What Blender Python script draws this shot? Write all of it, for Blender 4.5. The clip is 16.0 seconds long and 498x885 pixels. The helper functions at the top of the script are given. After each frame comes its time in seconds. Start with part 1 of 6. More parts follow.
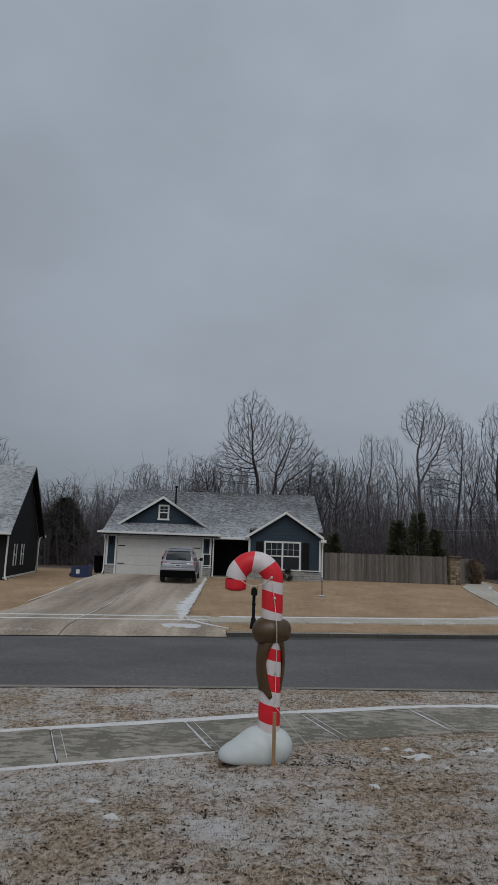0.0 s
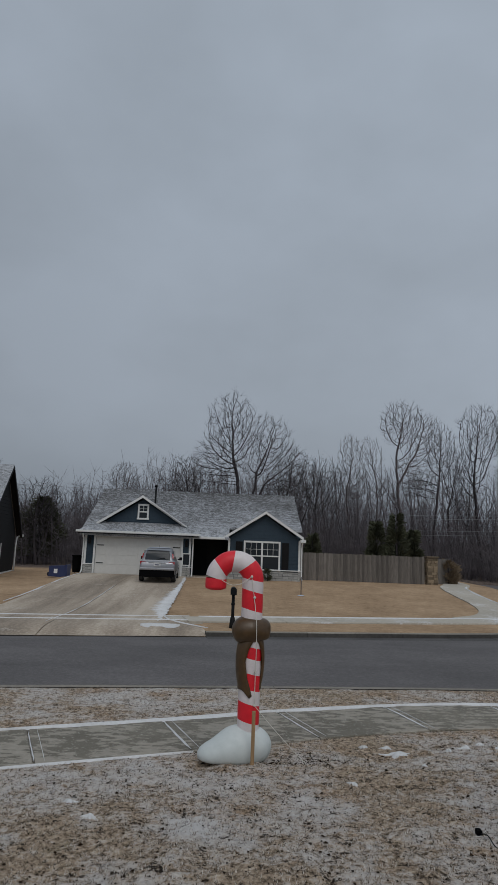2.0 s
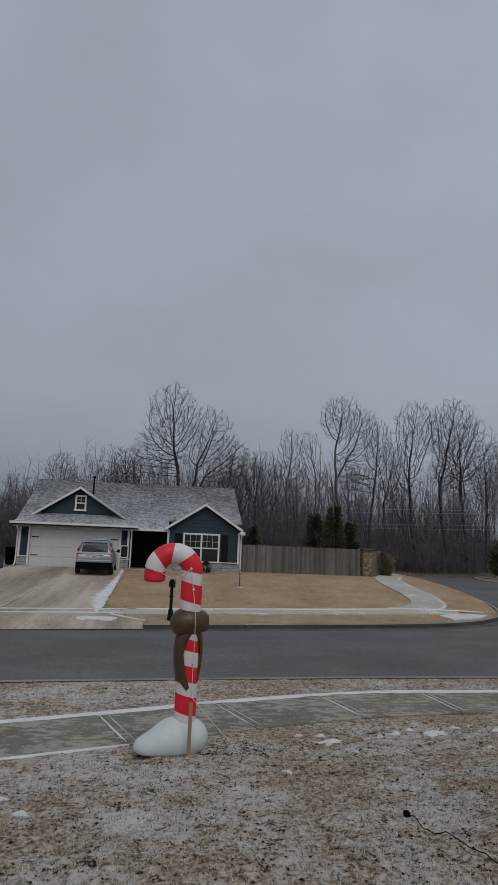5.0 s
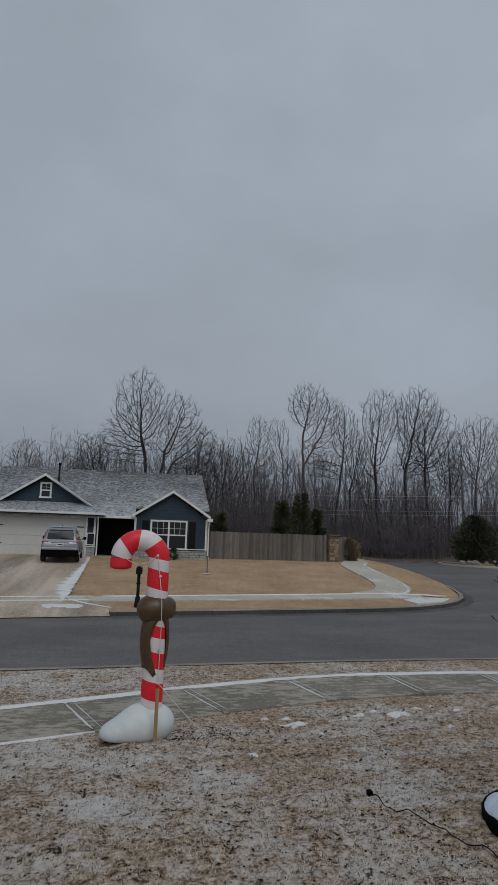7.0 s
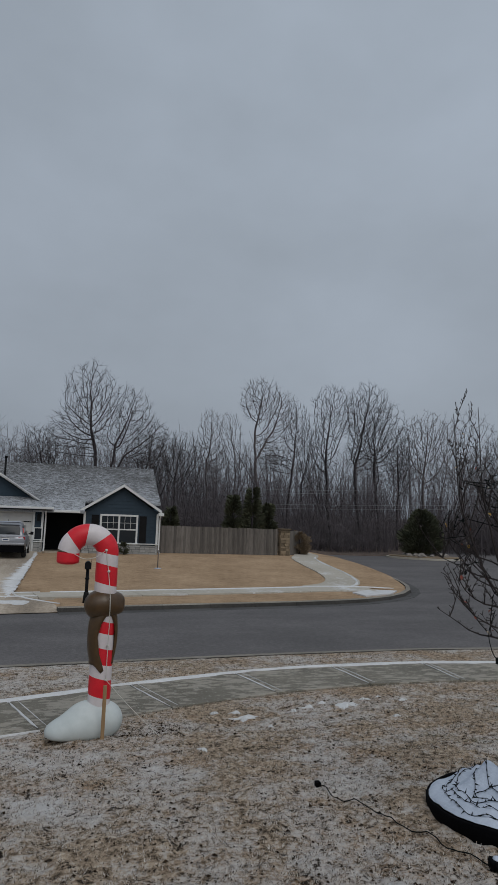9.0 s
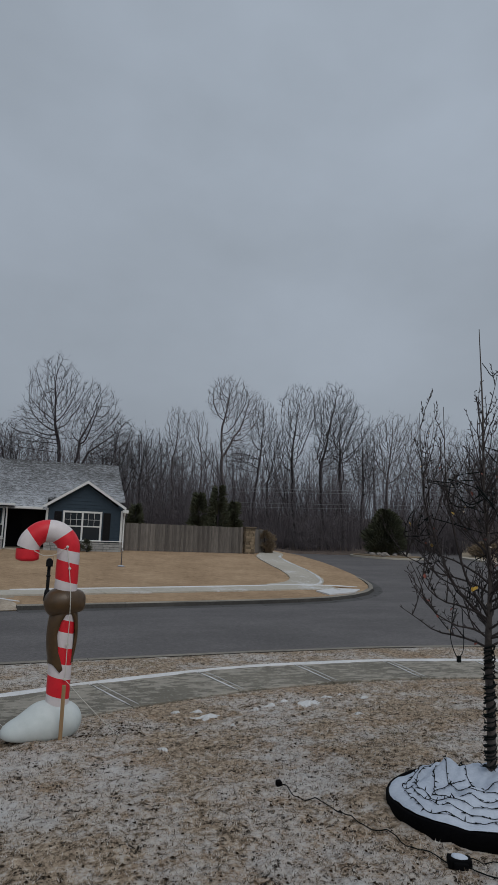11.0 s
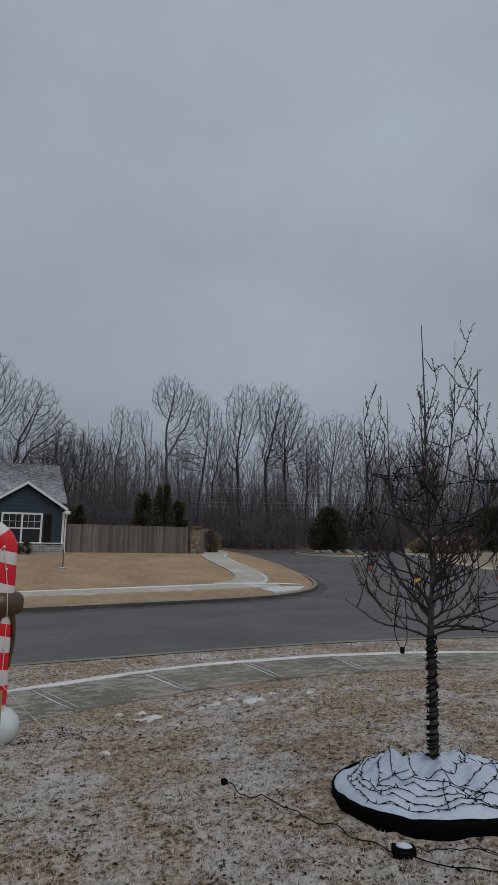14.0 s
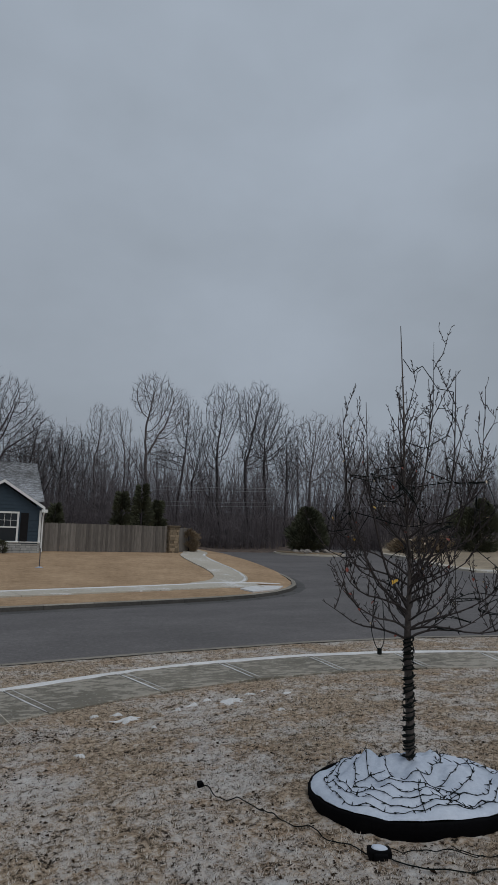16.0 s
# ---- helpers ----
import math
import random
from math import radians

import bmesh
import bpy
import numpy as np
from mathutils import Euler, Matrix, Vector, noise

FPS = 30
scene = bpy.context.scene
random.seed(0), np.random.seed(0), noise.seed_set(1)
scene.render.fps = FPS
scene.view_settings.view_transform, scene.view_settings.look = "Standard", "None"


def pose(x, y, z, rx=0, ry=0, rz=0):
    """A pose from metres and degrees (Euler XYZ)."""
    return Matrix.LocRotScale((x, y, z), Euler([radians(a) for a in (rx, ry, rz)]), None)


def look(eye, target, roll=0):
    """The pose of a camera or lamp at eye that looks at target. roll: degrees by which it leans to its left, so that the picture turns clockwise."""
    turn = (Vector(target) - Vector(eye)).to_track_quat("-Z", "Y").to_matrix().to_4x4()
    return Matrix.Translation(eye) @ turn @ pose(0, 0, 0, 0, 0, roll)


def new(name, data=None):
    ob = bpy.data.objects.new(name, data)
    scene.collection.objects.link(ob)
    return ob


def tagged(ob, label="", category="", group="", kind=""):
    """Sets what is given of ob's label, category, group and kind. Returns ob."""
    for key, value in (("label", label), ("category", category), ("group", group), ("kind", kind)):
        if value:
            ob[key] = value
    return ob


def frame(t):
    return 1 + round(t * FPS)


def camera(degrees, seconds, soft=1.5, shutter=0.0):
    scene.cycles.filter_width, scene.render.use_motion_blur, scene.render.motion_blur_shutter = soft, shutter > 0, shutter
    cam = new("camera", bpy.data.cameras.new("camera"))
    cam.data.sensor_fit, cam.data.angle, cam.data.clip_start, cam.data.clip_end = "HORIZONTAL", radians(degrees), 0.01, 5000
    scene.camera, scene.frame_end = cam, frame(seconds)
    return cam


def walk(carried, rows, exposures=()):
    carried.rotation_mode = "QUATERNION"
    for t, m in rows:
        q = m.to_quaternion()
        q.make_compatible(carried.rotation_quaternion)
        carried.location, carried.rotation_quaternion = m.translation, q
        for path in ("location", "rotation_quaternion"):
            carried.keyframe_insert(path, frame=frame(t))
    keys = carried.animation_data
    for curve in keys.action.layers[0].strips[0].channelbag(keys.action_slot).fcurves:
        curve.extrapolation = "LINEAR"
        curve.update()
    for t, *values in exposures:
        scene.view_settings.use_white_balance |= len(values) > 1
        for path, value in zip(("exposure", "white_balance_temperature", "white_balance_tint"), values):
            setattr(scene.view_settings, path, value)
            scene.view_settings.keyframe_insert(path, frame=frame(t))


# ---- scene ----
cam = camera(43.5, 16.0, soft=1.4)
PATH = [
    (0.0, pose(-0.000, -0.000, 2.550, 99.600, 0, 0.000) @ pose(0, 0, 0, 0, 0, 2.000)),
    (0.5, pose(0.001, -0.006, 2.548, 99.629, 0, -0.409) @ pose(0, 0, 0, 0, 0, 2.020)),
    (1.0, pose(-0.008, -0.020, 2.550, 99.647, 0, -1.040) @ pose(0, 0, 0, 0, 0, 2.100)),
    (1.5, pose(-0.009, -0.036, 2.551, 99.644, 0, -1.478) @ pose(0, 0, 0, 0, 0, 2.154)),
    (2.0, pose(-0.013, -0.007, 2.542, 99.656, 0, -1.836) @ pose(0, 0, 0, 0, 0, 2.172)),
    (2.5, pose(-0.016, -0.009, 2.546, 99.612, 0, -2.103) @ pose(0, 0, 0, 0, 0, 2.288)),
    (3.0, pose(-0.019, -0.010, 2.545, 99.562, 0, -2.474) @ pose(0, 0, 0, 0, 0, 2.340)),
    (3.5, pose(-0.018, -0.007, 2.543, 99.555, 0, -3.431) @ pose(0, 0, 0, 0, 0, 2.371)),
    (4.0, pose(-0.024, -0.011, 2.545, 99.568, 0, -4.931) @ pose(0, 0, 0, 0, 0, 2.395)),
    (6.5, pose(-0.012, -0.007, 2.540, 98.223, 0, -9.641) @ pose(0, 0, 0, 0, 0, 2.016)),
    (7.0, pose(-0.010, -0.001, 2.541, 98.074, 0, -10.351) @ pose(0, 0, 0, 0, 0, 1.989)),
    (7.5, pose(-0.003, 0.008, 2.538, 97.939, 0, -11.142) @ pose(0, 0, 0, 0, 0, 1.939)),
    (8.0, pose(0.000, 0.022, 2.536, 97.831, 0, -12.174) @ pose(0, 0, 0, 0, 0, 1.753)),
    (8.5, pose(0.000, 0.022, 2.537, 97.729, 0, -13.103) @ pose(0, 0, 0, 0, 0, 1.646)),
    (9.0, pose(0.008, 0.042, 2.537, 97.693, 0, -14.783) @ pose(0, 0, 0, 0, 0, 1.811)),
    (9.5, pose(0.007, 0.047, 2.537, 97.665, 0, -15.823) @ pose(0, 0, 0, 0, 0, 2.116)),
    (10.0, pose(0.008, 0.056, 2.538, 97.662, 0, -16.615) @ pose(0, 0, 0, 0, 0, 2.365)),
    (12.5, pose(0.066, 0.157, 2.504, 97.738, 0, -20.388) @ pose(0, 0, 0, 0, 0, 1.731)),
    (13.0, pose(0.062, 0.161, 2.499, 97.828, 0, -21.680) @ pose(0, 0, 0, 0, 0, 1.677)),
    (13.5, pose(0.062, 0.158, 2.498, 97.828, 0, -22.547) @ pose(0, 0, 0, 0, 0, 1.536)),
    (14.0, pose(0.059, 0.166, 2.495, 97.788, 0, -22.933) @ pose(0, 0, 0, 0, 0, 1.525)),
    (14.5, pose(0.068, 0.177, 2.497, 97.754, 0, -23.162) @ pose(0, 0, 0, 0, 0, 1.687)),
    (15.0, pose(0.070, 0.181, 2.498, 97.749, 0, -23.453) @ pose(0, 0, 0, 0, 0, 1.864)),
    (15.5, pose(0.081, 0.187, 2.504, 97.730, 0, -23.836) @ pose(0, 0, 0, 0, 0, 1.785)),
    (16.0, pose(0.080, 0.192, 2.506, 97.770, 0, -24.794) @ pose(0, 0, 0, 0, 0, 1.707)),
]
walk(cam, PATH)

# ---- world and light ----
world = bpy.data.worlds.new("overcast_sky")
scene.world = world
world.use_nodes = True
wn, wl = world.node_tree.nodes, world.node_tree.links
wn.clear()
w_out = wn.new("ShaderNodeOutputWorld")
w_bg = wn.new("ShaderNodeBackground")
w_sky = wn.new("ShaderNodeTexSky")
w_sky.sky_type, w_sky.sun_disc = "NISHITA", False
w_sky.sun_elevation, w_sky.sun_rotation = radians(38), radians(200)
w_sky.air_density, w_sky.dust_density = 1.0, 4.0
w_hsv = wn.new("ShaderNodeHueSaturation")
w_hsv.inputs["Saturation"].default_value = 0.12
w_hsv.inputs["Value"].default_value = 0.012
w_co = wn.new("ShaderNodeTexCoord")
w_map = wn.new("ShaderNodeMapping")
w_map.inputs["Scale"].default_value = (1.0, 1.0, 1.7)
w_noise = wn.new("ShaderNodeTexNoise")
w_noise.inputs["Scale"].default_value = 1.9
w_noise.inputs["Detail"].default_value = 5.0
w_noise.inputs["Roughness"].default_value = 0.5
w_ramp = wn.new("ShaderNodeValToRGB")
w_ramp.color_ramp.elements[0].position, w_ramp.color_ramp.elements[0].color = 0.32, (0.202, 0.235, 0.276, 1)
w_ramp.color_ramp.elements[1].position, w_ramp.color_ramp.elements[1].color = 0.68, (0.266, 0.309, 0.367, 1)
w_sep = wn.new("ShaderNodeSeparateXYZ")
w_up = wn.new("ShaderNodeMapRange")
w_up.inputs["From Min"].default_value, w_up.inputs["From Max"].default_value = 0.0, 1.0
w_up.inputs["To Min"].default_value, w_up.inputs["To Max"].default_value = 0.93, 1.55
w_side = wn.new("ShaderNodeMapRange")
w_side.inputs["From Min"].default_value, w_side.inputs["From Max"].default_value = -0.45, 0.2
w_side.inputs["To Min"].default_value, w_side.inputs["To Max"].default_value = 0.84, 0.985
w_both = wn.new("ShaderNodeMath")
w_both.operation = "MULTIPLY"
w_mul = wn.new("ShaderNodeVectorMath")
w_mul.operation = "SCALE"
w_add = wn.new("ShaderNodeVectorMath")
w_add.operation = "ADD"
wl.new(w_co.outputs["Generated"], w_map.inputs["Vector"])
wl.new(w_map.outputs["Vector"], w_noise.inputs["Vector"])
wl.new(w_noise.outputs["Fac"], w_ramp.inputs["Fac"])
wl.new(w_co.outputs["Generated"], w_sep.inputs["Vector"])
wl.new(w_sep.outputs["Z"], w_up.inputs["Value"])
wl.new(w_ramp.outputs["Color"], w_mul.inputs[0])
wl.new(w_sep.outputs["X"], w_side.inputs["Value"])
wl.new(w_up.outputs["Result"], w_both.inputs[0])
wl.new(w_side.outputs["Result"], w_both.inputs[1])
wl.new(w_both.outputs["Value"], w_mul.inputs["Scale"])
wl.new(w_sky.outputs["Color"], w_hsv.inputs["Color"])
wl.new(w_hsv.outputs["Color"], w_add.inputs[0])
wl.new(w_mul.outputs["Vector"], w_add.inputs[1])
wl.new(w_add.outputs["Vector"], w_bg.inputs["Color"])
wl.new(w_bg.outputs["Background"], w_out.inputs["Surface"])
w_bg.inputs["Strength"].default_value = 1.0

sun_data = bpy.data.lights.new("sun", "SUN")
sun_data.energy, sun_data.angle, sun_data.color = 0.8, radians(40), (1.0, 0.97, 0.93)
sun = new("sun", sun_data)
sun.matrix_world = look((6, -14, 30), (0, 8, 0))

# ---- materials ----


def material(name, base, rough=0.8, metal=0.0, shine=0.5):
    m = bpy.data.materials.new(name)
    m.use_nodes = True
    b = m.node_tree.nodes["Principled BSDF"]
    b.inputs["Base Color"].default_value = (*base, 1)
    b.inputs["Roughness"].default_value = rough
    b.inputs["Metallic"].default_value = metal
    b.inputs["Specular IOR Level"].default_value = shine
    return m, m.node_tree.nodes, m.node_tree.links, b


def world_place(nodes):
    return nodes.new("ShaderNodeNewGeometry").outputs["Position"]


def grain(nodes, links, scale, detail=4.0, rough=0.55, stretch=(1, 1, 1), source=None):
    """A noise over world places; gives its factor."""
    mp = nodes.new("ShaderNodeMapping")
    mp.inputs["Scale"].default_value = stretch
    links.new(source if source else world_place(nodes), mp.inputs["Vector"])
    n = nodes.new("ShaderNodeTexNoise")
    n.inputs["Scale"].default_value, n.inputs["Detail"].default_value = scale, detail
    n.inputs["Roughness"].default_value = rough
    links.new(mp.outputs["Vector"], n.inputs["Vector"])
    return n.outputs["Fac"]


def ramp(nodes, links, fac, *stops):
    r = nodes.new("ShaderNodeValToRGB")
    while len(r.color_ramp.elements) < len(stops):
        r.color_ramp.elements.new(0.5)
    for e, (p, c) in zip(r.color_ramp.elements, stops):
        e.position = p
        e.color = (c, c, c, 1) if isinstance(c, (int, float)) else (*c, 1)
    links.new(fac, r.inputs["Fac"])
    return r.outputs["Color"]


def mixed(nodes, links, fac, a, b, blend="MIX"):
    m = nodes.new("ShaderNodeMix")
    m.data_type, m.blend_type = "RGBA", blend
    for socket, value in ((m.inputs["Factor"], fac), (m.inputs["A"], a), (m.inputs["B"], b)):
        if isinstance(value, (int, float)):
            socket.default_value = value
        elif isinstance(value, tuple):
            socket.default_value = (*value, 1)
        else:
            links.new(value, socket)
    return m.outputs["Result"]


def bumped(nodes, links, b, fac, strength=0.3, distance=0.01):
    bp = nodes.new("ShaderNodeBump")
    bp.inputs["Strength"].default_value, bp.inputs["Distance"].default_value = strength, distance
    links.new(fac, bp.inputs["Height"])
    links.new(bp.outputs["Normal"], b.inputs["Normal"])


def worn(name, dark, light, scale=8.0, rough=0.8, metal=0.0, bump=0.2, stretch=(1, 1, 1), vary=0.0, own=False, shine=0.5):
    """A surface of two tones at two scales, with fine relief; vary: from piece to piece."""
    m, n, l, b = material(name, light, rough, metal)
    b.inputs["Specular IOR Level"].default_value = shine
    src = n.new("ShaderNodeTexCoord").outputs["Object"] if own else None
    big = grain(n, l, scale * 0.15, 3, 0.6, stretch, src)
    fine = grain(n, l, scale * 3, 5, 0.65, stretch, src)
    both = mixed(n, l, 0.5, big, fine)
    c = ramp(n, l, both, (0.32, dark), (0.68, light))
    if vary:
        info = n.new("ShaderNodeObjectInfo").outputs["Random"]
        c = mixed(n, l, 1.0, c, ramp(n, l, info, (0.0, 1 - vary), (1.0, 1.0)), "MULTIPLY")
    l.new(c, b.inputs["Base Color"])
    if bump:
        bumped(n, l, b, fine, bump, 0.008)
    return m


def snowed(name, dark, light, lo, hi, scale=7.0, snow=(0.72, 0.76, 0.82), rough=0.85, patch=0.6, bump=0.4, stretch=(1, 1, 1)):
    """A surface with blown snow lying on it in flecks and patches."""
    m, n, l, b = material(name, light, rough, 0.0, 0.2)
    fine = grain(n, l, scale * 4, 6, 0.7, stretch)
    c = ramp(n, l, mixed(n, l, 0.6, grain(n, l, scale * 0.22, 3), fine), (0.3, dark), (0.7, light))
    flecks = mixed(n, l, patch, fine, grain(n, l, scale * 0.35, 5, 0.6, stretch))
    cover = ramp(n, l, flecks, (lo, 0.0), (hi, 1.0))
    l.new(mixed(n, l, cover, c, snow), b.inputs["Base Color"])
    bumped(n, l, b, fine, bump, 0.02)
    return m


def lawn_material():
    """Dormant grass: near the walk and yard dusted with snow, across the street plain tan, under the woods leaf litter."""
    m, n, l, b = material("dormant_lawn", (0.3, 0.22, 0.12), 0.95, 0.0, 0.12)
    place = world_place(n)
    sep = n.new("ShaderNodeSeparateXYZ")
    l.new(place, sep.inputs["Vector"])
    fine = grain(n, l, 26, 6, 0.72)
    tuft = grain(n, l, 6.5, 4, 0.6)
    big = grain(n, l, 0.55, 4, 0.6)
    tan = ramp(n, l, mixed(n, l, 0.32, mixed(n, l, 0.5, fine, grain(n, l, 4.5, 5, 0.7)), big), (0.34, (0.205, 0.137, 0.08)), (0.5, (0.405, 0.28, 0.175)), (0.66, (0.57, 0.415, 0.272)))
    clod = grain(n, l, 15, 4, 0.68)
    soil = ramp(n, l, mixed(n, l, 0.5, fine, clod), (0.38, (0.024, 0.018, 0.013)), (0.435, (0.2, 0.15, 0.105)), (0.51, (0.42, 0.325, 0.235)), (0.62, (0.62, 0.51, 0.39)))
    rust = ramp(n, l, grain(n, l, 0.9, 4, 0.6), (0.48, 0.0), (0.66, 0.55))
    soil = mixed(n, l, rust, soil, mixed(n, l, 1.0, soil, (0.9, 0.75, 0.62), "MULTIPLY"))
    green = ramp(n, l, grain(n, l, 1.3, 3), (0.66, 0.0), (0.78, 0.55))
    soil = mixed(n, l, green, soil, (0.13, 0.115, 0.035))
    speck = mixed(n, l, 0.5, grain(n, l, 42, 3, 0.65), clod)
    flake = mixed(n, l, 0.46, mixed(n, l, 0.35, speck, tuft), grain(n, l, 0.95, 6, 0.68))
    thin = n.new("ShaderNodeMapRange")
    thin.inputs["From Min"].default_value, thin.inputs["From Max"].default_value = -2.5, 4.5
    thin.inputs["To Min"].default_value, thin.inputs["To Max"].default_value = 0.014, -0.014
    l.new(sep.outputs["X"], thin.inputs["Value"])
    lying = n.new("ShaderNodeMath")
    l.new(flake, lying.inputs[0])
    l.new(thin.outputs["Result"], lying.inputs[1])
    cover = ramp(n, l, lying.outputs["Value"], (0.475, 0.0), (0.525, 0.5), (0.6, 0.95))
    # gaps between tufts, with their shade put into the colour
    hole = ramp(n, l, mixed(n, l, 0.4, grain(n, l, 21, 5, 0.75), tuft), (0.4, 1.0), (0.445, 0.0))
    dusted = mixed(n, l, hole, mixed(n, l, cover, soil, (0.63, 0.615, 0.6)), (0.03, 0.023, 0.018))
    far = n.new("ShaderNodeMapRange")
    far.inputs["From Min"].default_value, far.inputs["From Max"].default_value = 13.5, 14.5
    l.new(sep.outputs["Y"], far.inputs["Value"])
    grass = mixed(n, l, far.outputs["Result"], dusted, tan)
    litter = ramp(n, l, mixed(n, l, 0.5, grain(n, l, 3.0, 5), fine), (0.35, (0.06, 0.046, 0.042)), (0.65, (0.17, 0.135, 0.115)))
    woods = n.new("ShaderNodeMapRange")
    woods.inputs["From Min"].default_value, woods.inputs["From Max"].default_value = 43.5, 46.5
    l.new(sep.outputs["Y"], woods.inputs["Value"])
    l.new(mixed(n, l, woods.outputs["Result"], grass, litter), b.inputs["Base Color"])
    bumped(n, l, b, mixed(n, l, 0.6, fine, clod), 1.0, 0.07)
    return m


def blade_material():
    """Dry blades of many tones, a part of them rimed with snow."""
    m, n, l, b = material("dry_grass_blades", (0.3, 0.22, 0.12), 0.9, 0.0, 0.15)
    isl = n.new("ShaderNodeNewGeometry").outputs["Random Per Island"]
    c = ramp(n, l, isl, (0.0, (0.03, 0.021, 0.014)), (0.28, (0.14, 0.107, 0.076)), (0.65, (0.41, 0.335, 0.25)), (1.0, (0.58, 0.495, 0.395)))
    sep = n.new("ShaderNodeSeparateXYZ")
    l.new(world_place(n), sep.inputs["Vector"])
    thin = n.new("ShaderNodeMapRange")
    thin.inputs["From Min"].default_value, thin.inputs["From Max"].default_value = -2.5, 4.5
    thin.inputs["To Min"].default_value, thin.inputs["To Max"].default_value = 0.035, -0.02
    l.new(sep.outputs["X"], thin.inputs["Value"])
    lying = n.new("ShaderNodeMath")
    l.new(mixed(n, l, 0.42, grain(n, l, 0.95, 6, 0.68), isl), lying.inputs[0])
    l.new(thin.outputs["Result"], lying.inputs[1])
    rime = ramp(n, l, lying.outputs["Value"], (0.51, 0.0), (0.64, 0.75))
    l.new(mixed(n, l, rime, c, (0.64, 0.61, 0.58)), b.inputs["Base Color"])
    return m


def walk_material():
    """Damp olive-grey concrete with thin flaky remains of frost."""
    m, n, l, b = material("sidewalk_concrete", (0.2, 0.19, 0.15), 0.7, 0.0, 0.3)
    fine = grain(n, l, 45, 5, 0.7)
    base = ramp(n, l, mixed(n, l, 0.5, grain(n, l, 1.1, 4), fine), (0.34, (0.105, 0.094, 0.074)), (0.66, (0.21, 0.19, 0.15)))
    flaky = mixed(n, l, 0.38, grain(n, l, 6.5, 5, 0.62, (0.75, 1.6, 1)), grain(n, l, 0.9, 4, 0.6))
    film = ramp(n, l, flaky, (0.49, 0.0), (0.503, 0.6), (0.6, 0.85))
    spots = ramp(n, l, grain(n, l, 24, 4, 0.7), (0.6, 0.0), (0.64, 0.7))
    c = mixed(n, l, film, base, (0.355, 0.322, 0.27))
    l.new(mixed(n, l, spots, c, (0.42, 0.41, 0.36)), b.inputs["Base Color"])
    bumped(n, l, b, fine, 0.35, 0.008)
    return m


def drive_material():
    """Tan concrete with damp bands where tyres run, and blown snow dust."""
    m, n, l, b = material("driveway_concrete", (0.35, 0.3, 0.22), 0.8, 0.0, 0.25)
    fine = grain(n, l, 12, 5, 0.7)
    band = grain(n, l, 1.0, 4, 0.6, (0.9, 0.07, 1))
    c = ramp(n, l, mixed(n, l, 0.35, band, fine), (0.38, (0.205, 0.168, 0.13)), (0.5, (0.355, 0.294, 0.23)), (0.6, (0.5, 0.43, 0.35)))
    dust = ramp(n, l, mixed(n, l, 0.4, grain(n, l, 1.6, 5, 0.7, (0.35, 1.2, 1)), fine), (0.56, 0.0), (0.7, 0.55))
    l.new(mixed(n, l, dust, c, (0.6, 0.58, 0.54)), b.inputs["Base Color"])
    bumped(n, l, b, fine, 0.2, 0.01)
    return m


def asphalt_material():
    m, n, l, b = material("asphalt", (0.07, 0.07, 0.072), 0.85, 0.0, 0.25)
    fine = grain(n, l, 60, 4, 0.75)
    coarse = grain(n, l, 14, 4, 0.7)
    worn_in = grain(n, l, 0.45, 5, 0.65, (0.7, 1.2, 1))
    c = ramp(n, l, mixed(n, l, 0.3, mixed(n, l, 0.5, fine, coarse), worn_in), (0.38, (0.076, 0.072, 0.072)), (0.5, (0.118, 0.111, 0.111)), (0.62, (0.175, 0.165, 0.164)))
    dust = ramp(n, l, mixed(n, l, 0.45, grain(n, l, 8, 5, 0.75), fine), (0.6, 0.0), (0.67, 0.35))
    l.new(mixed(n, l, dust, c, (0.42, 0.43, 0.45)), b.inputs["Base Color"])
    bumped(n, l, b, mixed(n, l, 0.5, fine, coarse), 0.5, 0.012)
    return m


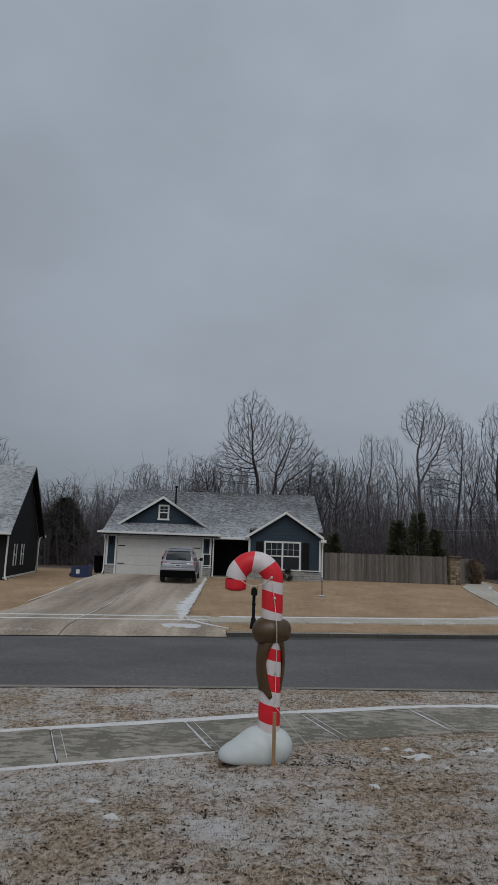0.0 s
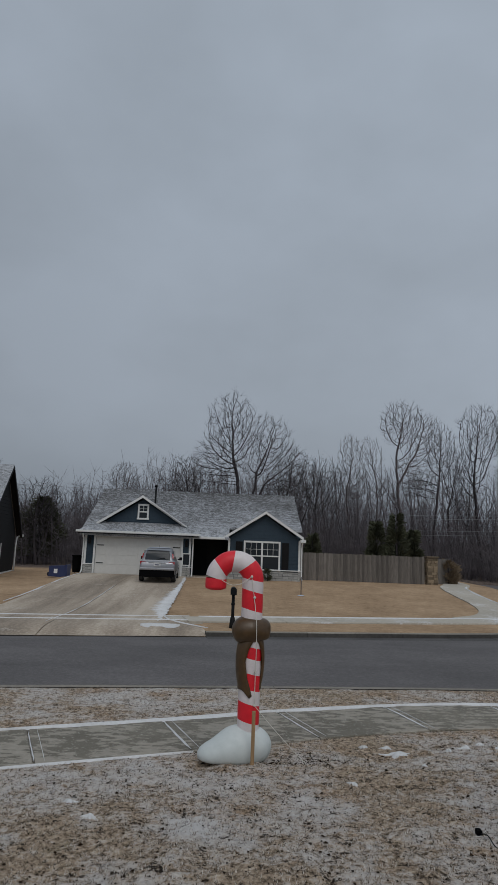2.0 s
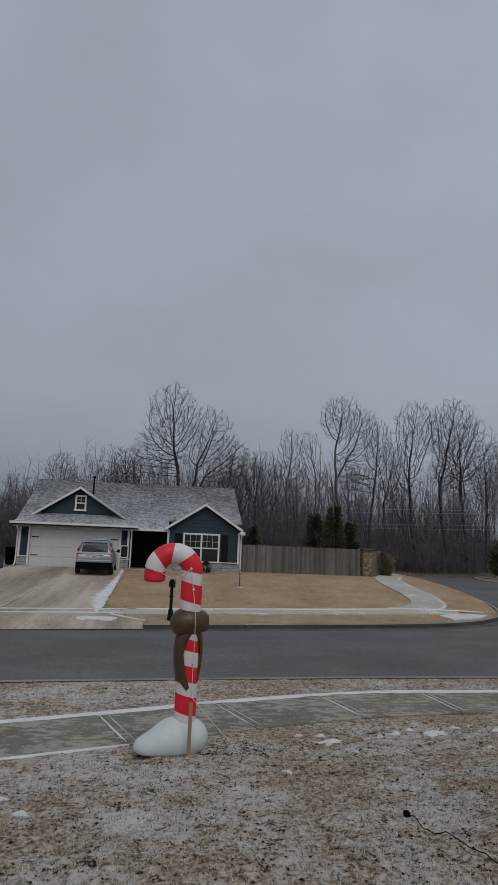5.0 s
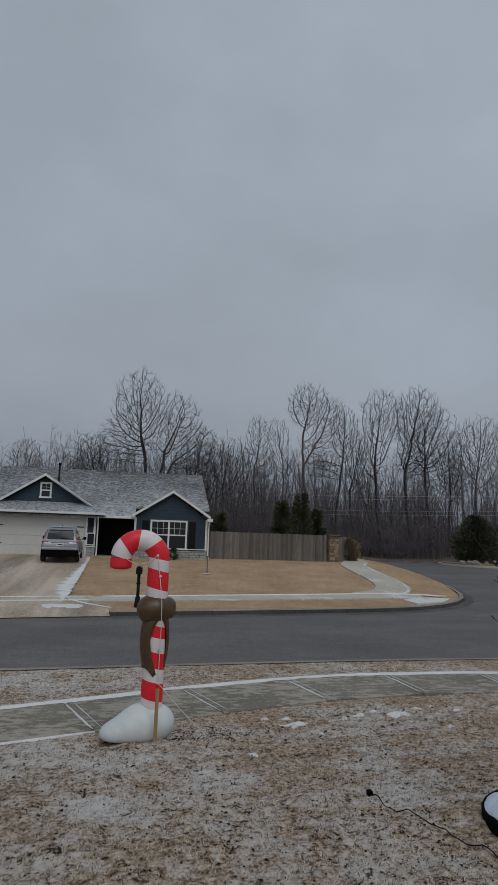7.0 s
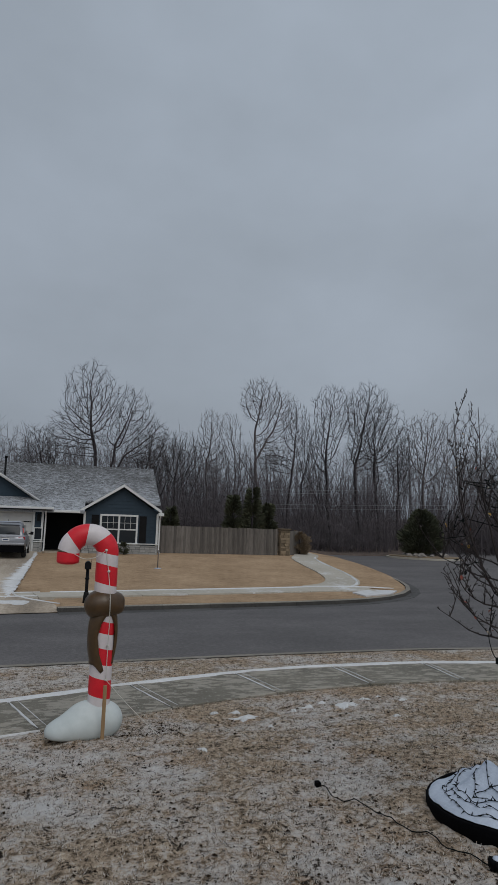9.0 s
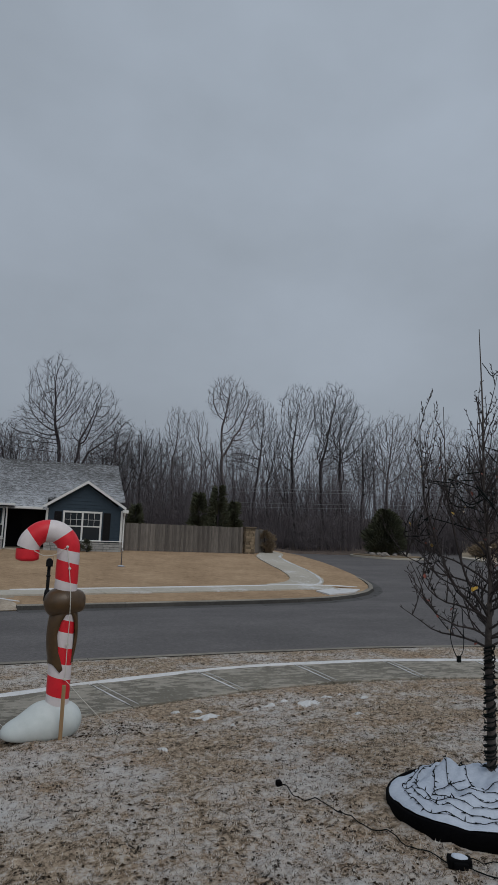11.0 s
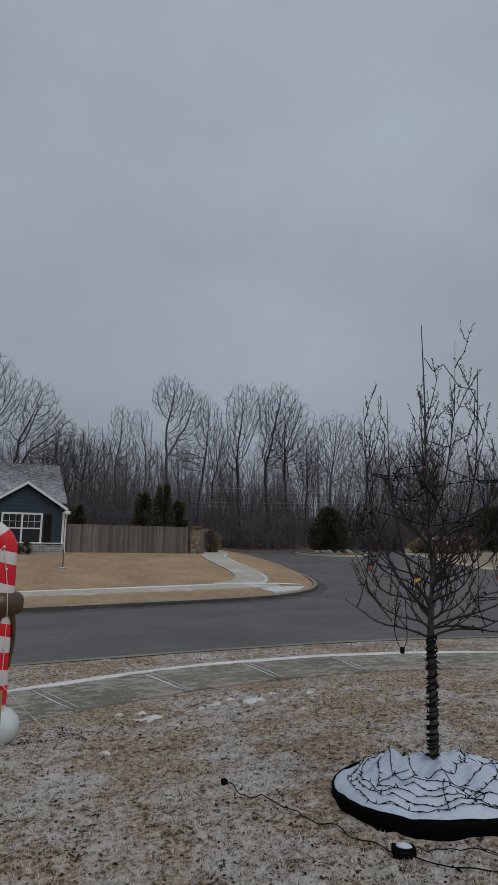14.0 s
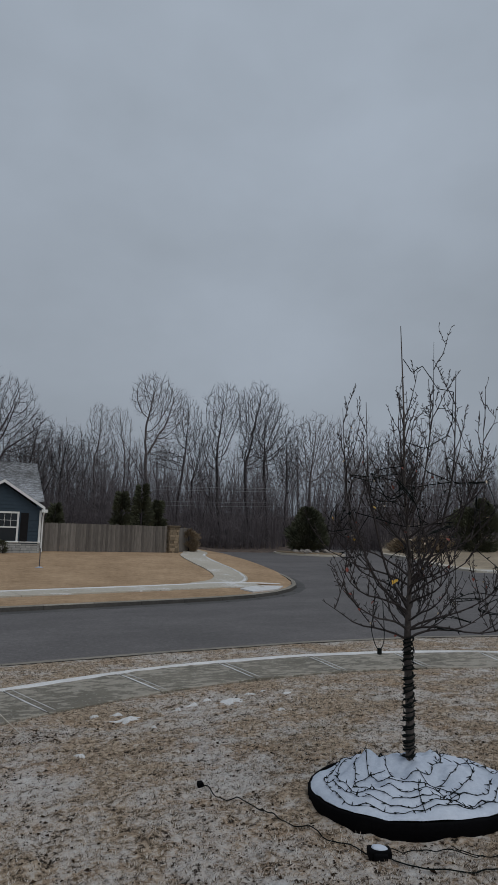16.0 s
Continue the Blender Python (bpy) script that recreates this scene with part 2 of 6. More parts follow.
def shingle_material(name, snow, ridge=0.0):
    """Grey shingles in courses, speckled with fine blown snow that the wind has swept off the ridge."""
    m, n, l, b = material(name, (0.1, 0.1, 0.1), 0.9, 0.0, 0.2)
    fine = grain(n, l, 22, 5, 0.75)
    c = ramp(n, l, fine, (0.35, (0.045, 0.045, 0.047)), (0.65, (0.13, 0.128, 0.125)))
    wave = n.new("ShaderNodeTexWave")
    wave.bands_direction, wave.wave_profile = "Z", "SAW"
    wave.inputs["Scale"].default_value, wave.inputs["Distortion"].default_value = 5.2, 0.6
    l.new(world_place(n), wave.inputs["Vector"])
    course = ramp(n, l, wave.outputs["Fac"], (0.0, 0.7), (0.25, 1.0), (1.0, 1.0))
    drift = mixed(n, l, 0.16, mixed(n, l, 0.55, fine, grain(n, l, 9, 4, 0.75, (0.5, 0.5, 1.5))), grain(n, l, 0.35, 4, 0.6))
    sep = n.new("ShaderNodeSeparateXYZ")
    l.new(world_place(n), sep.inputs["Vector"])
    swept = n.new("ShaderNodeMapRange")
    swept.inputs["From Min"].default_value, swept.inputs["From Max"].default_value = 3.2, 6.2
    swept.inputs["To Min"].default_value, swept.inputs["To Max"].default_value = ridge + snow, snow - ridge
    l.new(sep.outputs["Z"], swept.inputs["Value"])
    lying = n.new("ShaderNodeMath")
    l.new(mixed(n, l, 0.07, drift, wave.outputs["Fac"]), lying.inputs[0])
    l.new(swept.outputs["Result"], lying.inputs[1])
    cover = ramp(n, l, lying.outputs["Value"], (0.455, 0.0), (0.58, 0.78))
    l.new(mixed(n, l, 1.0, mixed(n, l, cover, c, (0.52, 0.545, 0.58)), course, "MULTIPLY"), b.inputs["Base Color"])
    bumped(n, l, b, fine, 0.5, 0.02)
    return m


def siding_material(name, dark, light):
    return worn(name, dark, light, 3.0, 0.75, 0.0, 0.1, shine=0.2)


LAWN = lawn_material()
BLADE = blade_material()
ASPHALT = asphalt_material()
CONCRETE = walk_material()
DRIVE = drive_material()
PALE_WALK = snowed("pale_concrete", (0.36, 0.33, 0.275), (0.52, 0.48, 0.415), 0.53, 0.68, 2.0, (0.7, 0.72, 0.75), 0.8, 0.6, 0.2)
# three kerb tones: pale top, darker gutter, darkest upright face
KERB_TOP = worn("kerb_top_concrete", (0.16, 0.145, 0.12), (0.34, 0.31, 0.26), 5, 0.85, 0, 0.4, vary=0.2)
GUTTER = worn("dark_gutter_concrete", (0.04, 0.038, 0.037), (0.105, 0.1, 0.097), 5, 0.85, 0, 0.4, vary=0.15)
KERB = worn("dark_kerb_concrete", (0.02, 0.018, 0.016), (0.075, 0.069, 0.06), 4, 0.85, 0, 0.4, vary=0.25)
SNOW = worn("snow", (0.4, 0.455, 0.545), (0.58, 0.635, 0.72), 7, 0.8, 0, 1.0, shine=0.1)
JOINT = worn("joint_snow", (0.5, 0.5, 0.5), (0.7, 0.705, 0.71), 9, 0.8, 0, 0.3, shine=0.2)
SHINGLE = shingle_material("snowy_shingles", 0.0, 0.035)
SNOWIER_SHINGLE = shingle_material("snowier_shingles", 0.05)
BLUE_SIDING = siding_material("slate_blue_siding", (0.026, 0.042, 0.058), (0.04, 0.06, 0.08))
DARK_SIDING = siding_material("charcoal_siding", (0.012, 0.0125, 0.014), (0.022, 0.023, 0.025))
WHITE_PAINT = worn("white_trim_paint", (0.6, 0.61, 0.6), (0.74, 0.75, 0.74), 4, 0.5, 0, 0.05)
GARAGE_PAINT = worn("garage_door_paint", (0.55, 0.545, 0.52), (0.64, 0.635, 0.61), 2, 0.55, 0, 0.05)
STONE_PALE = worn("pale_stone", (0.3, 0.3, 0.29), (0.5, 0.5, 0.48), 9, 0.85, 0, 0.5, vary=0.35)
STONE_TAN = worn("tan_stone", (0.15, 0.11, 0.07), (0.38, 0.295, 0.195), 6, 0.85, 0, 0.6, vary=0.6)
FENCE_WOOD = worn("weathered_fence_wood", (0.10, 0.088, 0.078), (0.26, 0.235, 0.21), 6, 0.9, 0, 0.4, (1, 1, 0.12), vary=0.5)
BLACK = worn("black_paint", (0.005, 0.005, 0.006), (0.012, 0.012, 0.013), 6, 0.6, 0, 0.05, shine=0.15)
# near-black colour standing in for shade: porch, behind the window, soffit
SHADE_DARK = worn("shade_dark", (0.008, 0.009, 0.011), (0.016, 0.017, 0.02), 5, 0.8, 0, 0.05, shine=0.1)
BLACK_PLASTIC = worn("black_plastic", (0.002, 0.002, 0.0024), (0.006, 0.006, 0.007), 14, 0.85, 0, 0.15, shine=0.04)
WIRE = worn("green_black_wire", (0.004, 0.006, 0.0055), (0.009, 0.012, 0.011), 20, 0.7, 0, 0.0, shine=0.1)
# paler, purplish copy of the bark: distance haze put into the colour
HAZED_BARK = worn("haze_paled_bark", (0.05, 0.043, 0.047), (0.14, 0.121, 0.128), 5, 0.95, 0, 0.4)
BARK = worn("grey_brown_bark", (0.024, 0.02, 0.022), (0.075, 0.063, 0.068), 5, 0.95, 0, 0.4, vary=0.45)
PALE_BARK = worn("pale_bark", (0.055, 0.046, 0.047), (0.155, 0.132, 0.134), 4, 0.95, 0, 0.4, vary=0.3)
YOUNG_BARK = worn("young_bark", (0.03, 0.025, 0.023), (0.105, 0.088, 0.08), 16, 0.9, 0, 0.4)
SHOOT_BARK = worn("dark_shoot_bark", (0.012, 0.009, 0.009), (0.048, 0.036, 0.034), 18, 0.85, 0, 0.3)
EVERGREEN = worn("evergreen_needles", (0.03, 0.037, 0.022), (0.105, 0.108, 0.06), 6, 0.9, 0, 0.0)
DRY_BUSH = worn("dry_brush", (0.12, 0.088, 0.058), (0.32, 0.245, 0.16), 8, 0.95, 0, 0.0)
GLASS_M, _n, _l, _b = material("window_glass", (0.02, 0.025, 0.03), 0.06)
_b.inputs["Specular IOR Level"].default_value = 0.3
CAR_PAINT = worn("silver_car_paint", (0.27, 0.275, 0.295), (0.38, 0.385, 0.405), 3, 0.35, 0.6, 0.0)
RED_LAMP, _n, _l, _b = material("red_lamp_lens", (0.33, 0.012, 0.015), 0.25)
RUBBER = worn("tyre_rubber", (0.012, 0.012, 0.012), (0.03, 0.03, 0.03), 10, 0.85, 0, 0.2)
CHROME, _n, _l, _b = material("alloy", (0.55, 0.56, 0.58), 0.3, 0.9)
BIN_BLUE = worn("blue_bin_plastic", (0.012, 0.02, 0.07), (0.02, 0.034, 0.11), 6, 0.5, 0, 0.1)
RED_CLOTH = worn("red_inflatable_cloth", (0.62, 0.009, 0.02), (0.8, 0.014, 0.03), 5, 0.45, 0, 0.12)
WHITE_CLOTH = worn("white_inflatable_cloth", (0.62, 0.56, 0.56), (0.76, 0.70, 0.70), 5, 0.5, 0, 0.12)
BASE_CLOTH = worn("snow_white_cloth", (0.52, 0.57, 0.56), (0.64, 0.68, 0.67), 4, 0.5, 0, 0.12)
BROWN_CLOTH = worn("brown_inflatable_cloth", (0.055, 0.03, 0.011), (0.11, 0.061, 0.023), 5, 0.36, 0, 0.12)
STAKE_WOOD = worn("stake_wood", (0.22, 0.13, 0.06), (0.36, 0.235, 0.12), 8, 0.8, 0, 0.3, (1, 1, 0.1))
CORD_WHITE, _n, _l, _b = material("white_cord", (0.6, 0.58, 0.52), 0.7)
ROCK = worn("grey_rock", (0.13, 0.115, 0.10), (0.34, 0.31, 0.28), 4, 0.9, 0, 0.6)
YELLOW_LEAF, _n, _l, _b = material("yellow_leaf", (0.55, 0.33, 0.04), 0.7)
RUST_LEAF, _n, _l, _b = material("russet_leaf", (0.20, 0.055, 0.04), 0.8)
BULB_PALE, _n, _l, _b = material("pale_bulb", (0.45, 0.36, 0.25), 0.35)

# ---- small builders ----


def mesh_object(name, bm, mat, parent=None, label="", smooth=False):
    me = bpy.data.meshes.new(name)
    bm.normal_update()
    bm.to_mesh(me)
    bm.free()
    me.materials.append(mat)
    if smooth:
        me.shade_smooth()
    ob = new(name, me)
    if parent is not None:
        ob.parent = parent
    if label:
        ob["label"] = label
    return ob


def part(name, bm, mat, parent, label="", smooth=False):
    return mesh_object(name, bm, mat, parent, label, smooth)


def raw_object(name, verts, faces, mat, parent=None, smooth=False):
    me = bpy.data.meshes.new(name)
    me.from_pydata(verts, [], faces)
    me.materials.append(mat)
    if smooth:
        me.shade_smooth()
    ob = new(name, me)
    if parent is not None:
        ob.parent = parent
    return ob


def thing(name, place, label, category, group="", kind="", turn=0.0):
    ob = new(name)
    ob.matrix_basis = pose(*place, 0, 0, turn)
    return tagged(ob, label, category, group, kind)


def add_box(bm, x0, x1, y0, y1, z0, z1, bevel=0.0):
    r = bmesh.ops.create_cube(bm, size=1.0)
    vs = r["verts"]
    for v in vs:
        v.co = Vector(((x0 + x1) / 2 + v.co.x * (x1 - x0), (y0 + y1) / 2 + v.co.y * (y1 - y0), (z0 + z1) / 2 + v.co.z * (z1 - z0)))
    if bevel:
        es = list({e for v in vs for e in v.link_edges})
        bmesh.ops.bevel(bm, geom=es, offset=bevel, segments=2, affect="EDGES", profile=0.6)
    return bm


def box(x0, x1, y0, y1, z0, z1, bevel=0.0):
    return add_box(bmesh.new(), x0, x1, y0, y1, z0, z1, bevel)


def add_prism(bm, outline, axis, a, b):
    """An outline in the plane across the axis ('x': (y, z), 'y': (x, z), 'z': (x, y)), drawn from a to b."""
    def at(p, d):
        return {"x": (d, p[0], p[1]), "y": (p[0], d, p[1]), "z": (p[0], p[1], d)}[axis]
    lo = [bm.verts.new(at(p, a)) for p in outline]
    hi = [bm.verts.new(at(p, b)) for p in outline]
    k = len(outline)
    fs = [bm.faces.new(lo), bm.faces.new(hi[::-1])]
    for i in range(k):
        fs.append(bm.faces.new((lo[i], hi[i], hi[(i + 1) % k], lo[(i + 1) % k])))
    bmesh.ops.recalc_face_normals(bm, faces=fs)
    return bm


def prism(outline, axis, a, b):
    return add_prism(bmesh.new(), outline, axis, a, b)


def tube_into(verts, faces, pts, radii, sides=5):
    """Adds a tapering tube along the points to plain lists."""
    start = len(verts)
    last = len(pts) - 1
    for i, p in enumerate(pts):
        d = (pts[min(i + 1, last)] - pts[max(i - 1, 0)])
        if d.length < 1e-9:
            d = Vector((0, 0, 1))
        d.normalize()
        a = d.cross(Vector((0.31, 0.95, 0.05)) if abs(d.y) < 0.8 else Vector((1, 0, 0))).normalized()
        b = d.cross(a)
        for k in range(sides):
            w = 2 * math.pi * k / sides
            verts.append(p + (a * math.cos(w) + b * math.sin(w)) * radii[i])
    for i in range(last):
        for k in range(sides):
            j = (k + 1) % sides
            faces.append((start + i * sides + k, start + i * sides + j, start + (i + 1) * sides + j, start + (i + 1) * sides + k))
    faces.append(tuple(start + k for k in range(sides))[::-1])
    faces.append(tuple(start + last * sides + k for k in range(sides)))


def tube(name, pts, radius, mat, parent=None, sides=6, smooth=True):
    verts, faces = [], []
    pts = [Vector(p) for p in pts]
    radii = radius if isinstance(radius, list) else [radius] * len(pts)
    tube_into(verts, faces, pts, radii, sides)
    return raw_object(name, verts, faces, mat, parent, smooth)


def spline(points, steps=6):
    """A smooth line through a few points."""
    ps = [Vector(p) for p in points]
    ps = [ps[0] * 2 - ps[1]] + ps + [ps[-1] * 2 - ps[-2]]
    out = []
    for i in range(1, len(ps) - 2):
        for s in range(steps):
            u = s / steps
            a, b, c, d = ps[i - 1:i + 3]
            out.append(0.5 * (2 * b + (c - a) * u + (2 * a - 5 * b + 4 * c - d) * u * u + (3 * b - a - 3 * c + d) * u ** 3))
    out.append(ps[-2].copy())
    return out


def curve_of(points):
    """y as a smooth function of x through a few points, straight beyond them."""
    line = spline([(x, y, 0) for x, y in points], 8)
    xs, ys = np.array([p.x for p in line]), np.array([p.y for p in line])

    def f(x):
        if x < xs[0]:
            return float(ys[0] + (x - xs[0]) * (ys[1] - ys[0]) / (xs[1] - xs[0]))
        if x > xs[-1]:
            return float(ys[-1] + (x - xs[-1]) * (ys[-1] - ys[-2]) / (xs[-1] - xs[-2]))
        return float(np.interp(x, xs, ys))
    return f


def smooth01(u):
    u = min(max(u, 0.0), 1.0)
    return u * u * (3 - 2 * u)


# ---- the lie of the land ----
near_kerb = curve_of([(-30, 6.0), (-12, 9.7), (-4, 11.05), (1, 11.65), (7, 12.1), (12, 11.6), (20, 9.6), (34, 4.0)])
far_kerb = curve_of([(-60, 7.3), (-6.5, 17.5), (3, 19.25), (8.5, 20.35), (11.4, 21.7), (13.6, 24.2), (15.0, 28.0), (15.7, 33.0), (16.1, 40.0), (16.6, 46.5), (19, 47.6), (25, 48.0), (34, 60), (44, 68), (60, 74)])
walk_mid = curve_of([(-14, 3.6), (-8, 5.6), (-2.8, 7.6), (0, 8.6), (2.0, 9.4), (4.4, 9.9), (7.0, 9.85), (9.5, 9.2), (14, 7.3), (22, 3.0)])
WALK_HALF = 0.68


def road_height(x, y):
    return 0.5 * smooth01((y - 20.0) / 24.0)


def near_height(x, y):
    d = near_kerb(x) - y
    z = 0.13 + 0.06 * min(max(d / 2.0, 0.0), 1.0)
    inner = walk_mid(x) - WALK_HALF - 0.1 - y
    if inner > 0:
        z += 0.092 * (inner if inner < 14 else 14) * smooth01(inner / 1.2 + 0.15)
    return z


def relief(x, y):
    """The unevenness of the near lawn."""
    return 0.04 * noise.noise((x * 1.7, y * 1.7, 0)) + 0.026 * noise.noise((x * 6, y * 6, 3)) + 0.02 * noise.noise((x * 12, y * 12, 5))


def far_height(x, y):
    d = y - far_kerb(x)
    side = smooth01((x - 17.5) / 3.0)
    z = 0.13 + 0.05 * min(max(d / 2.0, 0.0), 1.0)
    lawn = z + (0.64 - 0.2 * smooth01((-8.0 - x) / 1.6)) * smooth01((y - 21.5 - 0.12 * x) / 15.0) + 0.012 * min(max(y - 36, 0), 8)
    strip = z + road_height(x, y)
    z = lawn * (1 - side) + strip * side
    u = max(y - 54 - 0.0 * x, 0.0)
    return z + 4.5 * smooth01(u / 70.0)


def land(x, y):
    if y <= near_kerb(x):
        return near_height(x, y)
    if y >= far_kerb(x):
        return far_height(x, y)
    return road_height(x, y)

# ---- ground, road, kerbs, walks ----


def build_ground():
    xs = [-900, -400, -180, -90, -50, -34] + [x for x in np.arange(-26, -5, 1.0)] + [x for x in np.arange(-5, 8.9, 0.055)] + [x for x in np.arange(9, 17.6, 0.3)] + [x for x in np.arange(18, 40, 1.0)] + [44, 50, 60, 80, 120, 200, 420, 900]
    inner = [40, 28, 18, 13] + [o for o in np.arange(11.5, 0.25, -0.055)] + [0.12]
    outer = [0.12, 0.5, 1, 1.6, 2.2, 3, 4, 5, 6, 7.5, 9, 11, 13, 15, 17, 19, 22, 26, 31, 37, 44, 52, 62, 75, 95, 130, 220, 450, 900]
    verts, faces = [], []
    for x in xs:
        yn, yf = near_kerb(x), far_kerb(x)
        if x > 34:
            yn = near_kerb(34) - (x - 34) * 0.4
        if x < -30:
            yn = 6.0 + (x + 30) * 0.19
            yf = max(yf, yn + 7)
        x = float(x)
        column = [(-900.0, 1.0), (-200.0, 1.0)]
        for o in inner:
            y = yn - o
            z = near_height(x, y) if abs(x) < 32 else 0.2
            calm = smooth01((walk_mid(x) - 0.8 - y) / 0.5) if abs(x) < 32 else 0
            if y > walk_mid(x) - 0.8:
                calm = 0.25 * smooth01((y - walk_mid(x) - 0.8) / 0.3)
            z += calm * relief(x, y)
            on_walk = abs(y - walk_mid(x)) < 0.74
            column.append((y, z - (0.045 if on_walk else 0.0)))
        column.append((yn - 0.03, -0.07))
        for k in range(1, 12):
            y = yn + (yf - yn) * k / 12
            column.append((y, road_height(x, y) - 0.07))
        column.append((yf + 0.03, road_height(x, yf) - 0.07))
        for o in outer:
            y = yf + o
            column.append((y, far_height(x, y) - (0.16 if -9.2 < x < -1.25 and y < 23.0 or -1.3 < x < -0.4 and y < 20.2 else 0.02)))
        verts += [(x, y, z) for y, z in column]
    rows = len(column)
    for i in range(len(xs) - 1):
        for j in range(rows - 1):
            a = i * rows + j
            faces.append((a, a + rows, a + rows + 1, a + 1))
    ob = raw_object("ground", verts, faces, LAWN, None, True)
    tagged(ob, "dormant tan lawn with thin blown snow and leaf litter under the woods", "ground", kind="structure")


def build_road():
    xs = list(np.arange(-60, -8, 2.0)) + list(np.arange(-8, 18, 0.4)) + list(np.arange(18, 62, 1.0))
    verts, faces = [], []
    rows = 14
    for x in xs:
        x = float(x)
        yn = near_kerb(x) if x < 34 else near_kerb(34) - (x - 34) * 0.4
        yf = far_kerb(x)
        for k in range(rows + 1):
            u = k / rows
            y = yn - 0.02 + (yf - yn + 0.04) * u
            verts.append((x, y, road_height(x, y) + 0.05 * math.sin(math.pi * min(u * 1.0, 1.0)) * 0.6))
    for i in range(len(xs) - 1):
        for j in range(rows):
            a = i * (rows + 1) + j
            faces.append((a, a + rows + 1, a + rows + 2, a + 1))
    tagged(raw_object("road", verts, faces, ASPHALT, None, True), "dark grey asphalt road with faint snow streaks", "road", kind="structure")


def walk_line(f, x0, x1, step):
    """Places along a curve y = f(x), evenly spaced."""
    fine = [Vector((x, f(x), 0)) for x in np.arange(x0, x1, 0.05)]
    out, gone = [fine[0]], 0.0
    for a, b in zip(fine, fine[1:]):
        gone += (b - a).length
        if gone >= step:
            out.append(b)
            gone = 0.0
    return out


def kerb_pieces(name, f, x0, x1, step, into_road, skip=None):
    """A kerb of cast lengths along a road edge: an upright top and a flat gutter."""
    root = tagged(new(name), "weathered dark concrete kerb with a flat gutter", "kerb", kind="structure")
    pts = walk_line(f, x0, x1, step)
    for a, b in zip(pts, pts[1:]):
        if skip and skip(a, b):
            continue
        d = (b - a)
        n = Vector((-d.y, d.x, 0)).normalized() * (1 if into_road else -1)
        d = d.normalized() * 0.004
        prof = [(-0.16, -0.1), (-0.16, 0.15), (-0.03, 0.155), (0.02, 0.13), (0.06, 0.02), (0.42, 0.008), (0.42, -0.1)]
        verts = []
        for p in (a + d, b - d):
            z = road_height(p.x, p.y)
            verts += [(p.x + n.x * u, p.y + n.y * u, z + w) for u, w in prof]
        k = len(prof)
        faces = [tuple(range(k)), tuple(range(2 * k - 1, k - 1, -1))] + [(i, i + k, (i + 1) % k + k, (i + 1) % k) for i in range(k)]
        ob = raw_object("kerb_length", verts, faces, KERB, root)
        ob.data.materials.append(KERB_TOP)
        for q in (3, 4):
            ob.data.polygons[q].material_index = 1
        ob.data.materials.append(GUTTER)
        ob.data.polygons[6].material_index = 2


def slab_row(name, f, x0, x1, step, half, height, mat, label, joint=None, lift=0.0, snow_edge=0.0):
    """A walk of cast slabs along a curve, with open joints."""
    root = tagged(new(name), label, "sidewalk", kind="structure")
    pts = walk_line(f, x0, x1, step)
    norms = []
    for i, p in enumerate(pts):
        d = pts[min(i + 1, len(pts) - 1)] - pts[max(i - 1, 0)]
        norms.append(Vector((-d.y, d.x, 0)).normalized())
    for i in range(len(pts) - 1):
        a, b = pts[i], pts[i + 1]
        d = (b - a).normalized() * 0.012
        corners = [a + d - norms[i] * half, b - d - norms[i + 1] * half, b - d + norms[i + 1] * half, a + d + norms[i] * half]
        top = [(p.x, p.y, height(p.x, p.y) + lift) for p in corners]
        mid = [tuple(c + (m - c) * 0.018 for c, m in zip(t, (sum(q[0] for q in top) / 4, sum(q[1] for q in top) / 4, t[2]))) for t in top]
        verts = [(x, y, z - 0.1) for x, y, z in top] + [(x, y, z - 0.008) for x, y, z in top] + mid
        faces = [(8, 9, 10, 11)] + [(k, (k + 1) % 4, (k + 1) % 4 + 4, k + 4) for k in range(4)] + [(k + 4, (k + 1) % 4 + 4, (k + 1) % 4 + 8, k + 8) for k in range(4)]
        raw_object("slab", verts, faces, mat, root)
    return pts, norms


def snow_strip(name, pts, width, height, seed, label, lift=0.018, thick=0.02, swell=1.0):
    """A ragged low line of blown snow along some points, all in one sheet."""
    rnd = random.Random(seed)
    verts, faces = [], []
    fine = spline(pts, 24)
    for i, p in enumerate(fine):
        q = fine[min(i + 1, len(fine) - 1)] - fine[max(i - 1, 0)]
        n = Vector((-q.y, q.x, 0)).normalized()
        taper = (min(1.0, i / 8, (len(fine) - 1 - i) / (8 if swell == 1 else 26)) + 0.03) * (1 + (swell - 1) * i / len(fine))
        w0 = width * taper * max(0.08, 0.75 + (1.1 if width < 0.1 else 0.5) * noise.noise((p.x * 0.8 + seed, p.y * 0.8, 0)) + (0.5 if width < 0.1 else 0.4) * noise.noise((p.x * 4, p.y * 4, seed)))
        w1 = width * taper * max(0.08, 0.75 + (1.1 if width < 0.1 else 0.5) * noise.noise((p.x * 0.8, p.y * 0.8, seed + 5)) + (0.5 if width < 0.1 else 0.4) * noise.noise((p.x * 4 + seed, p.y * 4, 9)))
        for u, h in ((-w0, -0.006), (-w0 * 0.5, thick * 0.8), (0, thick), (w1 * 0.5, thick * 0.8), (w1, -0.006)):
            c = p + n * u
            verts.append((c.x, c.y, height(c.x, c.y) + lift + h))
    for i in range(len(fine) - 1):
        for k in range(4):
            a = i * 5 + k
            faces.append((a, a + 5, a + 6, a + 1))
    return tagged(raw_object(name, verts, faces, JOINT, None, True), label, "snow", kind="stuff")


build_ground()
build_road()


def drive_edge(y, left):
    """x of the driveway's edges at depth y, with a flare at the road."""
